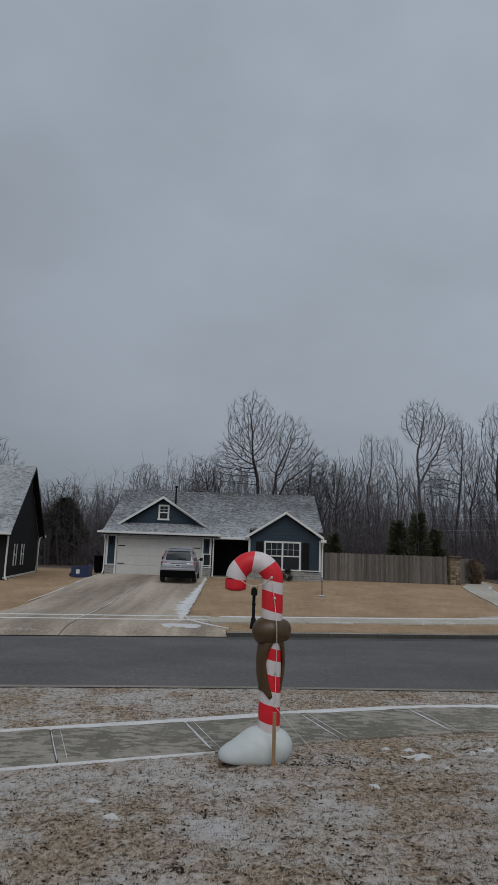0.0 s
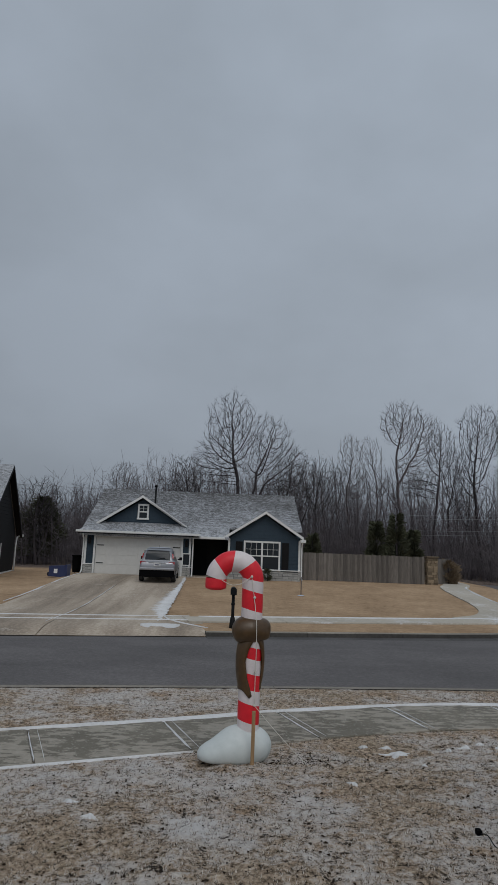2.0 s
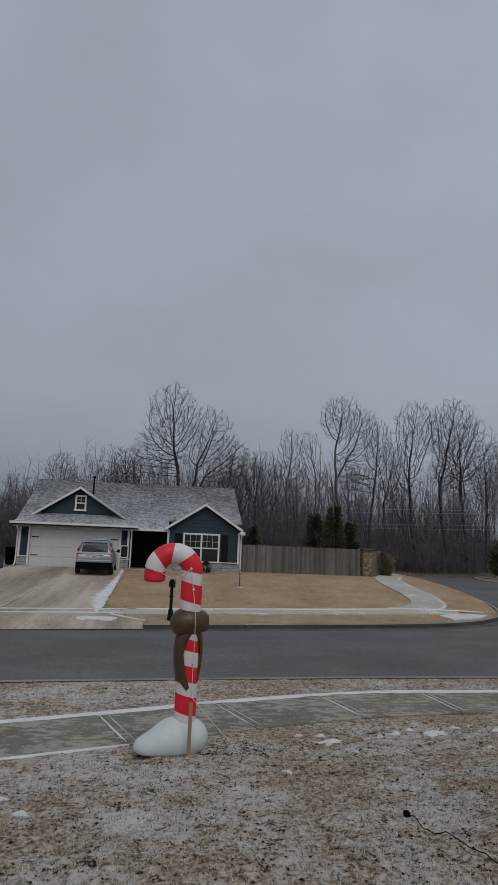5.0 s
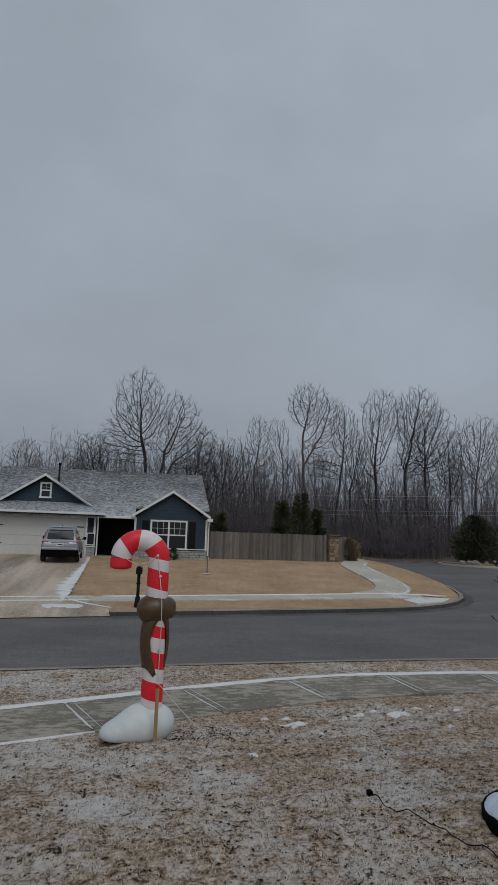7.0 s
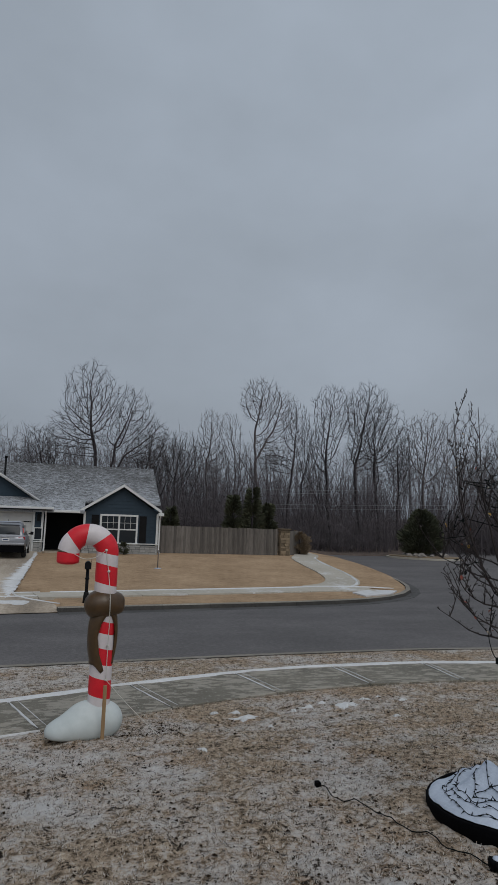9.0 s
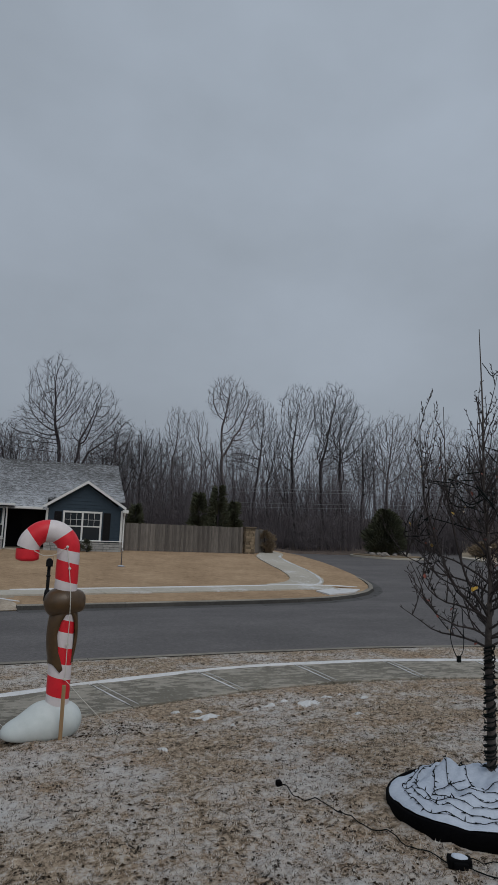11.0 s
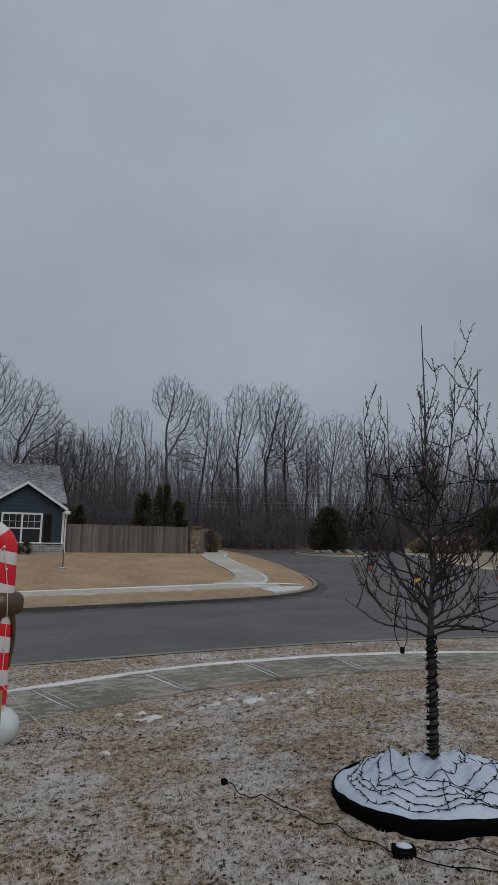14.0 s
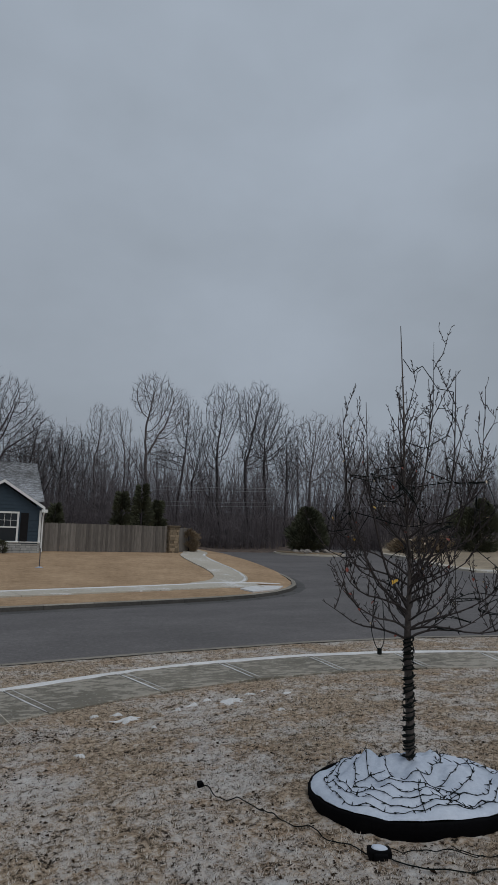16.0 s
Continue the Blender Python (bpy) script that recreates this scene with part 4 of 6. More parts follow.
    part("rail", box(0, 1.45, 0.015, 0.06, 2.0, 2.09), FENCE_WOOD, g)


build_fence()

# ---- snow lying along edges, paths ----
for k, (p, q) in enumerate(zip(*NEAR_WALK)):
    if -5 < p.x < 11:
        a, b = p - q * 0.62, p + q * 0.62
        snow_strip("snow_line", [a, (a + b) / 2, b], 0.014, near_height, 50 + k, "thin snow caught in a sidewalk joint", 0.013, 0.003)
        along = Vector((q.y, -q.x, 0)) * 0.11
        snow_strip("snow_line", [a + along, (a + b) / 2 + along, b + along], 0.007, near_height, 90 + k, "thin snow along a tooled sidewalk edge", 0.013, 0.003)
edge = [p + q * 0.66 for p, q in zip(*NEAR_WALK) if -6 < p.x < 13]
snow_strip("snow_line", edge, 0.072, near_height, 3, "line of blown snow along the sidewalk edge", 0.01, 0.03)
edge = [p - q * 0.7 for p, q in zip(*NEAR_WALK) if -6 < p.x < 1.0]
snow_strip("snow_line", edge, 0.03, near_height, 4, "line of blown snow along the sidewalk edge", 0.0, 0.02)
snow_strip("snow_line", [Vector((x, far_walk(x) + 0.62, 0)) for x in np.arange(-0.8, 12.8, 1.5)], 0.09, far_height, 5, "line of blown snow on the far sidewalk", 0.035, 0.025)
snow_strip("snow_line", [Vector((x, far_walk(x) - 0.5, 0)) for x in np.arange(-9.5, -1.0, 1.4)], 0.035, far_height, 6, "line of blown snow across the driveway", 0.05, 0.02)
snow_strip("snow_line", [Vector((x, far_walk(x) + 0.55, 0)) for x in np.arange(-9.5, -1.0, 1.4)], 0.035, far_height, 7, "line of blown snow across the driveway", 0.05, 0.02)


def feathered_drift():
    """Snow lying against the lawn's edge, blown out over the driveway in thin tongues."""
    rnd = random.Random(8)
    verts, faces = [], []
    y = 20.2
    while y < 35.0:
        far = (y - 20.2) / 14.8
        reach = (0.66 * smooth01((y - 20.0) / 3.5) * (1 - 0.86 * smooth01((y - 24.5) / 9.0)) + 0.05) * rnd.uniform(0.35, 1.1)
        wide = rnd.uniform(0.04, 0.13)
        x0 = -1.98 + rnd.uniform(-0.03, 0.1) - 0.1 * far
        slip = rnd.uniform(-0.12, 0.05)
        k = len(verts)
        for px, py, h in ((x0, y - wide, 0.0), (x0 - reach * 0.55, y - wide * 0.6 + slip * 0.5, 0.0), (x0 - reach, y + slip, -0.004), (x0 - reach * 0.5, y + wide * 0.6 + slip * 0.5, 0.0), (x0, y + wide, 0.0), (x0 - reach * 0.3, y + slip * 0.3, 0.025)):
            verts.append((px, py, far_height(px, py) + 0.038 + h))
        faces += [(k, k + 5, k + 1), (k + 1, k + 5, k + 2), (k + 2, k + 5, k + 3), (k + 3, k + 5, k + 4), (k + 4, k + 5, k)]
        faces[-5:] = [f[::-1] for f in faces[-5:]]
        y += wide * rnd.uniform(0.5, 1.1)
    tagged(raw_object("snow_drift", verts, faces, JOINT), "feathered drift of snow along the driveway edge", "snow", kind="stuff")


feathered_drift()
snow_strip("snow_drift", [Vector((-2.4, 19.15, 0)), Vector((-2.1, 19.3, 0)), Vector((-1.7, 19.35, 0)), Vector((-1.25, 19.35, 0))], 0.42, far_height, 9, "drift of snow at the foot of the driveway", 0.03, 0.06)
snow_strip("snow_line", [Vector((-2.0, 21.9, 0)), Vector((-1.75, 20.9, 0)), Vector((-1.4, 20.2, 0)), Vector((-0.9, 19.6, 0)), Vector((-0.4, 19.1, 0))], 0.06, far_height, 12, "thin snow along the flare of the driveway", 0.05, 0.02)
snow_strip("snow_line", [Vector((-8.0, 36.0, 0)), Vector((-7.95, 33, 0)), Vector((-7.95, 30, 0)), Vector((-8.0, 27, 0)), Vector((-8.1, 24, 0))], 0.05, far_height, 10, "thin snow along the driveway edge", 0.03, 0.02)
snow_strip("snow_line", [Vector((-5.03, 30, 0)), Vector((-5.05, 26, 0)), Vector((-5.1, 22, 0)), Vector((-5.2, 19.2, 0))], 0.02, far_height, 11, "thin snow in the driveway joint", 0.045, 0.012)


def build_side_path():
    """The curved path from the far sidewalk up past the pillar."""
    root = tagged(new("side_path"), "curving pale concrete path dusted with snow", "path", kind="structure")
    line = spline([(9.3, 23.9, 0), (10.6, 24.9, 0), (11.6, 26.7, 0), (12.15, 29.2, 0), (12.4, 32.0, 0), (12.95, 35.4, 0), (14.2, 38.6, 0), (14.6, 43.0, 0)], 4)
    for i in range(len(line) - 1):
        quad = []
        for p, q, s in ((line[i], line[i + 1], 0.01), (line[i + 1], line[min(i + 2, len(line) - 1)] if i + 2 < len(line) else line[i + 1] + (line[i + 1] - line[i]), -0.01)):
            d = (q - p).normalized()
            n = Vector((-d.y, d.x, 0))
            for u in (-1, 1):
                c = p + n * 0.76 * u + d * s
                quad.append((c.x, c.y, far_height(c.x, c.y) + 0.025))
        verts = quad + [(x, y, z - 0.1) for x, y, z in quad]
        faces = [(0, 2, 3, 1), (4, 5, 7, 6), (0, 1, 5, 4), (2, 6, 7, 3), (0, 4, 6, 2), (1, 3, 7, 5)]
        raw_object("slab", verts, faces, PALE_WALK, root)
    edge = [p + Vector(((line[min(i + 1, len(line) - 1)] - line[i - 1 if i else 0]).y, -(line[min(i + 1, len(line) - 1)] - line[i - 1 if i else 0]).x, 0)).normalized() * 0.62 for i, p in enumerate(line)]
    snow_strip("snow_line", edge[2:-6:2], 0.07, far_height, 21, "line of blown snow along the curving path", 0.03, 0.025)
    flat = [(10.3, 21.55), (11.75, 22.35), (12.55, 23.4), (11.4, 23.45), (10.2, 22.5)]
    verts = [(x, y, far_height(x, y) + 0.028) for x, y in flat] + [(x, y, far_height(x, y) - 0.1) for x, y in flat]
    faces = [(0, 1, 2, 3, 4)] + [(k, k + 5, (k + 1) % 5 + 5, (k + 1) % 5) for k in range(5)]
    tagged(raw_object("kerb_ramp", verts, faces, JOINT), "pale snow-covered kerb ramp at the corner", "ramp", kind="structure")


build_side_path()


def build_island():
    root = tagged(new("road_island"), "low kerbed island of rocks and dry grass in the road", "island", kind="structure")
    ring = [Vector((26.0 + 2.6 * math.cos(a) - 0.4 * math.sin(a), 44.2 + 2.9 * math.sin(a), 0)) for a in np.linspace(0, 2 * math.pi, 25)[:-1]]
    z = 0.5
    bm = bmesh.new()
    add_prism(bm, [(p.x, p.y) for p in ring], "z", z - 0.1, z + 0.14)
    part("kerb_ring", bm, PALE_WALK, root)
    bm = bmesh.new()
    add_prism(bm, [(26 + (p.x - 26) * 0.92, 44.2 + (p.y - 44.2) * 0.92) for p in ring], "z", z, z + 0.22)
    part("bed", bm, DRY_BUSH, root)
    rnd = random.Random(31)
    for k in range(16):
        a = rnd.uniform(0, 2 * math.pi)
        s = rnd.uniform(0.16, 0.38)
        rock(26 + math.cos(a) * rnd.uniform(1.2, 2.0), 44.2 + math.sin(a) * rnd.uniform(1.4, 2.3), z + 0.2, s, k)


def rock(x, y, z, s, seed):
    bm = bmesh.new()
    bmesh.ops.create_icosphere(bm, subdivisions=2, radius=1.0)
    for v in bm.verts:
        q = 1 + 0.35 * noise.noise(v.co * 1.3 + Vector((seed * 3.1, 0, 0)))
        v.co = Vector((v.co.x * s * q, v.co.y * s * 0.8 * q, v.co.z * s * 0.6 * q))
    ob = mesh_object("rock", bm, ROCK)
    ob.location = (x, y, z + s * 0.25)
    tagged(ob, "rough grey-brown rock on the road island", "rock", "rocks on the island")


build_island()


def build_right_verge():
    """The ground beyond the junction, with its kerb and rising wooded bank."""
    angles = np.linspace(36.8, 82, 30)
    reach = curve_of([(36, 57.5), (38.5, 52), (41, 45.5), (43.5, 42.3), (47, 42.2), (60, 50), (82, 70)])
    verts, faces = [], []
    steps = [(0.0, 0.0), (0.15, 0.15), (1.2, 0.18), (2.5, 0.2), (5, 0.25), (9, 0.35), (16, 0.6), (30, 1.8), (60, 4.0), (140, 6.0), (400, 6.0)]
    for a in angles:
        r0 = reach(float(a))
        for o, h in steps:
            x, y = (r0 + o) * math.sin(radians(a)), (r0 + o) * math.cos(radians(a))
            verts.append((x, y, road_height(x, (r0) * math.cos(radians(a))) - 0.02 + h))
    k = len(steps)
    for i in range(len(angles) - 1):
        for j in range(k - 1):
            m = i * k + j
            faces.append((m, m + 1, m + k + 1, m + k))
    tagged(raw_object("verge", verts, faces, VERGE_MAT, None, True), "pale dry verge and bank beyond the junction", "verge", kind="structure")
    root = tagged(new("verge_kerb"), "pale concrete kerb of the far verge", "kerb", kind="structure")
    for a, b in zip(angles, angles[1:]):
        quad = []
        for t in (a + 0.02, b - 0.02):
            r0 = reach(float(t))
            for o, h in ((-0.06, -0.05), (-0.05, 0.15), (1.3, 0.19), (1.3, -0.05)):
                x, y = (r0 + o) * math.sin(radians(t)), (r0 + o) * math.cos(radians(t))
                quad.append((x, y, road_height(x, r0 * math.cos(radians(t))) + h))
        raw_object("kerb_length", quad, [(0, 1, 5, 4), (1, 2, 6, 5), (2, 3, 7, 6), (0, 3, 2, 1), (4, 5, 6, 7)], PALE_WALK, root)


VERGE_MAT = worn("verge_litter", (0.14, 0.112, 0.08), (0.44, 0.36, 0.255), 1.2, 0.95, 0, 0.5)
build_right_verge()

# ---- the striped inflatable ----


def blob(lobes, rings=20, segs=32):
    """One skin round several soft lobes (x, y, z, rx, ry, rz), seen from the first lobe's centre, cut flat at z = 0."""
    bm = bmesh.new()
    bmesh.ops.create_uvsphere(bm, u_segments=segs, v_segments=rings, radius=1.0)
    c = Vector(lobes[0][:3])
    for v in bm.verts:
        d = v.co.normalized()
        best = []
        for x, y, z, rx, ry, rz in lobes:
            o = Vector(((c.x - x) / rx, (c.y - y) / ry, (c.z - z) / rz))
            w = Vector((d.x / rx, d.y / ry, d.z / rz))
            A, B, C = w.dot(w), o.dot(w), o.dot(o) - 1
            disc = B * B - A * C
            if disc > 0:
                t = (-B + math.sqrt(disc)) / A
                if t > 0:
                    best.append(t)
        r = max(best) if best else 0.01
        p = c + d * r
        p.z = max(p.z, 0.0)
        v.co = p
    for _ in range(2):
        bmesh.ops.smooth_vert(bm, verts=bm.verts, factor=0.5, use_axis_x=True, use_axis_y=True, use_axis_z=True)
    return bm


def build_candy_cane():
    t = thing("inflatable_decoration", (0.33, 7.36, 0.25), "striped inflatable candy cane with a brown figure and white base", "decoration")
    part("base", blob([(-0.08, 0, 0.12, 0.3, 0.24, 0.24), (-0.34, -0.02, 0.05, 0.23, 0.2, 0.15), (0.04, 0.02, 0.15, 0.235, 0.24, 0.2), (-0.2, -0.02, 0.1, 0.24, 0.22, 0.19)], 28, 40), BASE_CLOTH, t, "billowing white base", True)
    R, r, zc = 0.213, 0.122, 1.93
    path = []
    for k in range(7):
        path.append(Vector((-2 * R, 0, zc - 0.116 + 0.116 * k / 6)))
    for k in range(1, 31):
        a = math.pi - math.pi * k / 30
        path.append(Vector((-R + R * math.cos(a), 0, zc + R * math.sin(a))))
    for k in range(1, 86):
        path.append(Vector((0.0004 * k * 0.0, 0, zc - (zc - 0.12) * k / 85)))
    at = [0.0]
    for a, b in zip(path, path[1:]):
        at.append(at[-1] + (b - a).length)
    cuts = [0, 0.13, 0.26, 0.43, 0.60, 0.775]
    arc = at[36]
    pole = [2.065, 1.855, 1.70, 1.57, 1.457, 1.33, 1.17, 1.0, 0.85, 0.655, 0.33]
    cuts += [arc + (zc - (z - 0.25)) for z in pole]

    def along(s):
        return Vector((np.interp(s, at, [p.x for p in path]), 0, np.interp(s, at, [p.z for p in path])))
    for i, (a, b) in enumerate(zip(cuts, cuts[1:])):
        n = 9
        verts, faces, sides = [], [], 24
        for j in range(n + 1):
            s = a + (b - a) * j / n
            c = along(s)
            d = (along(min(s + 0.01, at[-1])) - along(max(s - 0.01, 0)))
            d.normalize()
            side = Vector((d.z, 0, -d.x)) * -1
            bulge = r * (0.985 + 0.02 * math.sin(math.pi * j / n))
            if i == 0 and j < 2:
                bulge *= (0.55, 0.93)[j]
            for m in range(sides):
                w = 2 * math.pi * m / sides
                slant = d * (math.cos(w) * 0.03) if 0 < i < 99 else d * 0
                verts.append(c + side * math.cos(w) * bulge + Vector((0, 1, 0)) * math.sin(w) * bulge + slant)
        for j in range(n):
            for m in range(sides):
                k = (m + 1) % sides
                faces.append((j * sides + m, j * sides + k, (j + 1) * sides + k, (j + 1) * sides + m))
        if i == 0:
            faces.append(tuple(range(sides)))
        raw_object("stripe", verts, faces, RED_CLOTH if i % 2 == 0 else WHITE_CLOTH, t, True)
    # the brown figure that clings to the pole
    part("figure", blob([(-0.02, 0.0, 1.385, 0.205, 0.2, 0.165), (0.13, 0.02, 1.42, 0.1, 0.13, 0.1), (0.16, -0.02, 1.34, 0.07, 0.1, 0.07), (-0.1, -0.04, 1.38, 0.125, 0.15, 0.15)]), BROWN_CLOTH, t, "brown puffed figure wrapped round the pole", True)
    verts, faces = [], []
    rows, cols = 24, 22
    for j in range(rows + 1):
        u = j / rows
        z = 1.30 - 0.55 * u
        front = float(np.interp(u, [0, 0.2, 0.45, 0.75, 1], [-72, -100, -114, -104, -78]))
        other = float(np.interp(u, [0, 0.2, 0.45, 0.8, 1], [-62, -32, -20, -22, -30]))
        rr = r + 0.014 + 0.03 * math.sin(math.pi * min(u * 1.1, 1)) ** 0.7
        for k in range(cols + 1):
            v = k / cols
            a = radians(front - v * (360 - (other - front)))
            swell = rr * (1 - 0.08 * (2 * v - 1) ** 8)
            drop = 0.09 * u ** 5 * max(0.0, 1 - abs(v - 0.04) / 0.12)
            verts.append((swell * math.cos(a), swell * math.sin(a), z - drop))
    for j in range(rows):
        for k in range(cols):
            a = j * (cols + 1) + k
            faces.append((a, a + 1, a + cols + 2, a + cols + 1))
    fig = raw_object("figure_body", verts, faces, BROWN_CLOTH, t, True)
    sol = fig.modifiers.new("thick", "SOLIDIFY")
    sol.thickness = 0.02
    # tether and stake
    tube("tether", spline([(-0.02, -0.118, 1.98), (0.0, -0.13, 1.85), (0.02, -0.135, 1.72), (0.045, -0.21, 1.5), (0.05, -0.225, 1.38), (0.055, -0.2, 1.2), (0.055, -0.15, 0.95), (0.055, -0.14, 0.6)], 5), 0.004, CORD_WHITE, t, 5)
    tube("tether", spline([(-0.36, -0.1, 1.93), (-0.25, -0.1, 1.88), (-0.13, -0.11, 1.9), (-0.02, -0.118, 1.98)], 5), 0.004, CORD_WHITE, t, 5)
    tube("tether", spline([(0.055, -0.14, 0.6), (0.3, -0.2, 0.35), (0.62, -0.3, 0.06), (0.75, -0.33, -0.03)], 5), 0.003, CORD_WHITE, t, 5)
    for z, x in ((1.98, -0.02), (1.75, 0.02), (0.95, 0.055), (0.6, 0.055)):
        bm = bmesh.new()
        bmesh.ops.create_uvsphere(bm, u_segments=8, v_segments=6, radius=0.016)
        bmesh.ops.translate(bm, verts=bm.verts, vec=(x, -0.132, z))
        part("tie_point", bm, CORD_WHITE, t)
    s = thing("wooden_stake", (0.375, 7.06, 0.2), "thin tan wooden stake driven in before the inflatable", "stake")
    bm = box(-0.019, 0.019, -0.012, 0.012, -0.02, 0.63, 0.003)
    part("stake", bm, STAKE_WOOD, s)


build_candy_cane()

# ---- mailbox across the street ----


def build_mailbox():
    m = thing("mailbox", (0.32, 19.75, 0.12), "black metal mailbox on a black turned post at the kerb", "mailbox")
    tube("post", [(0, 0, -0.05), (0, 0, 1.02)], 0.05, BLACK, m, 12)
    tube("post_base", [(0, 0, 0), (0, 0, 0.12), (0, 0, 0.3), (0, 0, 0.34)], [0.1, 0.095, 0.075, 0.06], BLACK, m, 12)
    tube("collar", [(0, 0, 0.7), (0, 0, 0.73), (0, 0, 0.76)], [0.055, 0.07, 0.055], BLACK, m, 12)
    out = [(-0.09, 1.02), (0.09, 1.02)] + [(0.09 * math.cos(a), 1.15 + 0.09 * math.sin(a)) for a in np.linspace(0, math.pi, 9)]
    b = part("box", prism(out, "y", -0.26, 0.24), BLACK, m)
    part("door", prism([(x * 1.06, 1.02 + (z - 1.02) * 1.03) for x, z in out], "y", -0.275, -0.262), BLACK, b)
    part("flag", box(0.092, 0.1, -0.05, -0.02, 1.1, 1.3), BLACK, b)


build_mailbox()

# ---- car ----


def build_car():
    c = thing("car", (-3.3, 31.45, far_height(-3.3, 32.5) + 0.03), "silver compact car with a snowy roof parked before the garage", "car", turn=1.5)
    # body sections from tail (y = 0) to nose: (y, half width, sill z, belt z)
    body = bmesh.new()
    secs = [(0.02, 0.78, 0.42, 0.92), (0.10, 0.86, 0.34, 1.0), (0.5, 0.9, 0.26, 1.04), (1.6, 0.91, 0.25, 1.04), (3.0, 0.91, 0.25, 1.0), (3.7, 0.89, 0.27, 0.95), (4.25, 0.8, 0.33, 0.82), (4.45, 0.66, 0.4, 0.68)]
    rows = []
    for y, w, lo, hi in secs:
        prof = [(-w * 0.86, lo), (-w * 0.97, lo + 0.1), (-w, (lo + hi) / 2), (-w * 0.985, hi - 0.06), (-w * 0.9, hi), (w * 0.9, hi), (w * 0.985, hi - 0.06), (w, (lo + hi) / 2), (w * 0.97, lo + 0.1), (w * 0.86, lo)]
        rows.append([body.verts.new((x, y, z)) for x, z in prof])
    for a, b in zip(rows, rows[1:]):
        for k in range(10):
            body.faces.new((a[k], a[(k + 1) % 10], b[(k + 1) % 10], b[k]))
    body.faces.new(rows[0][::-1])
    body.faces.new(rows[-1])
    bmesh.ops.recalc_face_normals(body, faces=body.faces)
    b = part("body", body, CAR_PAINT, c, "", True)
    cab = bmesh.new()
    rows = []
    for y, w, lo, hi in [(0.1, 0.76, 0.98, 1.0), (0.3, 0.68, 0.98, 1.5), (0.55, 0.64, 1.0, 1.63), (1.5, 0.66, 1.0, 1.67), (2.4, 0.65, 1.0, 1.62), (3.25, 0.7, 0.97, 1.02)]:
        prof = [(-w - 0.13, lo), (-w - 0.04, lo + (hi - lo) * 0.6), (-w * 0.93, hi - 0.03), (-w * 0.6, hi + 0.005), (w * 0.6, hi + 0.005), (w * 0.93, hi - 0.03), (w + 0.04, lo + (hi - lo) * 0.6), (w + 0.13, lo)]
        rows.append([cab.verts.new((x, y, z)) for x, z in prof])
    for a, d in zip(rows, rows[1:]):
        for k in range(8):
            cab.faces.new((a[k], a[(k + 1) % 8], d[(k + 1) % 8], d[k]))
    cab.faces.new(rows[0][::-1])
    cab.faces.new(rows[-1])
    bmesh.ops.recalc_face_normals(cab, faces=cab.faces)
    part("cabin", cab, CAR_PAINT, c, "", True)

    def panel(name, pts, mat, label="", thick=0.012):
        bm = bmesh.new()
        front = [bm.verts.new(p) for p in pts]
        back = [bm.verts.new((p[0], p[1] + thick, p[2])) for p in pts]
        k = len(pts)
        fs = [bm.faces.new(front), bm.faces.new(back[::-1])] + [bm.faces.new((front[i], back[i], back[(i + 1) % k], front[(i + 1) % k])) for i in range(k)]
        bmesh.ops.recalc_face_normals(bm, faces=fs)
        return part(name, bm, mat, c, label)
    panel("rear_window", [(-0.62, 0.11, 1.08), (0.62, 0.11, 1.08), (0.6, 0.205, 1.36), (0.54, 0.25, 1.48), (-0.54, 0.25, 1.48), (-0.6, 0.205, 1.36)], GLASS_M)
    panel("spoiler", [(-0.6, 0.24, 1.54), (0.6, 0.24, 1.54), (0.58, 0.42, 1.6), (-0.58, 0.42, 1.6)], CAR_PAINT)
    for s in (-1, 1):
        panel("tail_lamp", [(s * 0.73, 0.16, 1.16), (s * 0.79, 0.17, 1.16), (s * 0.75, 0.25, 1.38), (s * 0.69, 0.245, 1.4)], RED_LAMP, "red upright tail lamp")
        panel("tail_lamp", [(s * 0.52, 0.035, 0.84), (s * 0.84, 0.06, 0.84), (s * 0.86, 0.07, 0.99), (s * 0.56, 0.04, 0.97)], RED_LAMP, "red tail lamp")
        tube("mirror_stalk", [(s * 0.86, 2.75, 1.06), (s * 0.98, 2.75, 1.1)], 0.03, BLACK, c)
        part("mirror", box(min(s * 0.95, s * 1.1), max(s * 0.95, s * 1.1), 2.68, 2.8, 1.03, 1.19, 0.02), BLACK, c)
        part("side_glass", prism([(0.75, 1.06), (2.85, 1.05), (2.3, 1.5), (0.85, 1.52)], "x", s * 0.725, s * 0.74), GLASS_M, c)
        for y in (0.78, 3.5):
            w = new("wheel")
            w.parent = c
            w.location = (s * 0.8, y, 0.335)
            for nm, rr, hw, mt in (("tyre", 0.335, 0.11, RUBBER), ("rim", 0.21, 0.118, CHROME)):
                bm = bmesh.new()
                bmesh.ops.create_cone(bm, cap_ends=True, segments=24, radius1=rr, radius2=rr, depth=hw * 2)
                bmesh.ops.rotate(bm, verts=bm.verts, cent=(0, 0, 0), matrix=Matrix.Rotation(math.pi / 2, 3, "Y"))
                if nm == "tyre":
                    bmesh.ops.bevel(bm, geom=[e for e in bm.edges if abs(e.verts[0].co.x - e.verts[1].co.x) < 1e-4], offset=0.03, segments=2, affect="EDGES")
                part(nm, bm, mt, w)
    part("rear_bumper", box(-0.84, 0.84, -0.07, 0.1, 0.58, 0.7, 0.035), CAR_PAINT, c)
    part("lower_bumper", box(-0.86, 0.86, -0.04, 0.15, 0.25, 0.58, 0.03), BLACK_PLASTIC, c)
    part("chrome_strip", box(-0.42, 0.42, -0.012, 0.03, 0.93, 0.965, 0.006), CHROME, c)
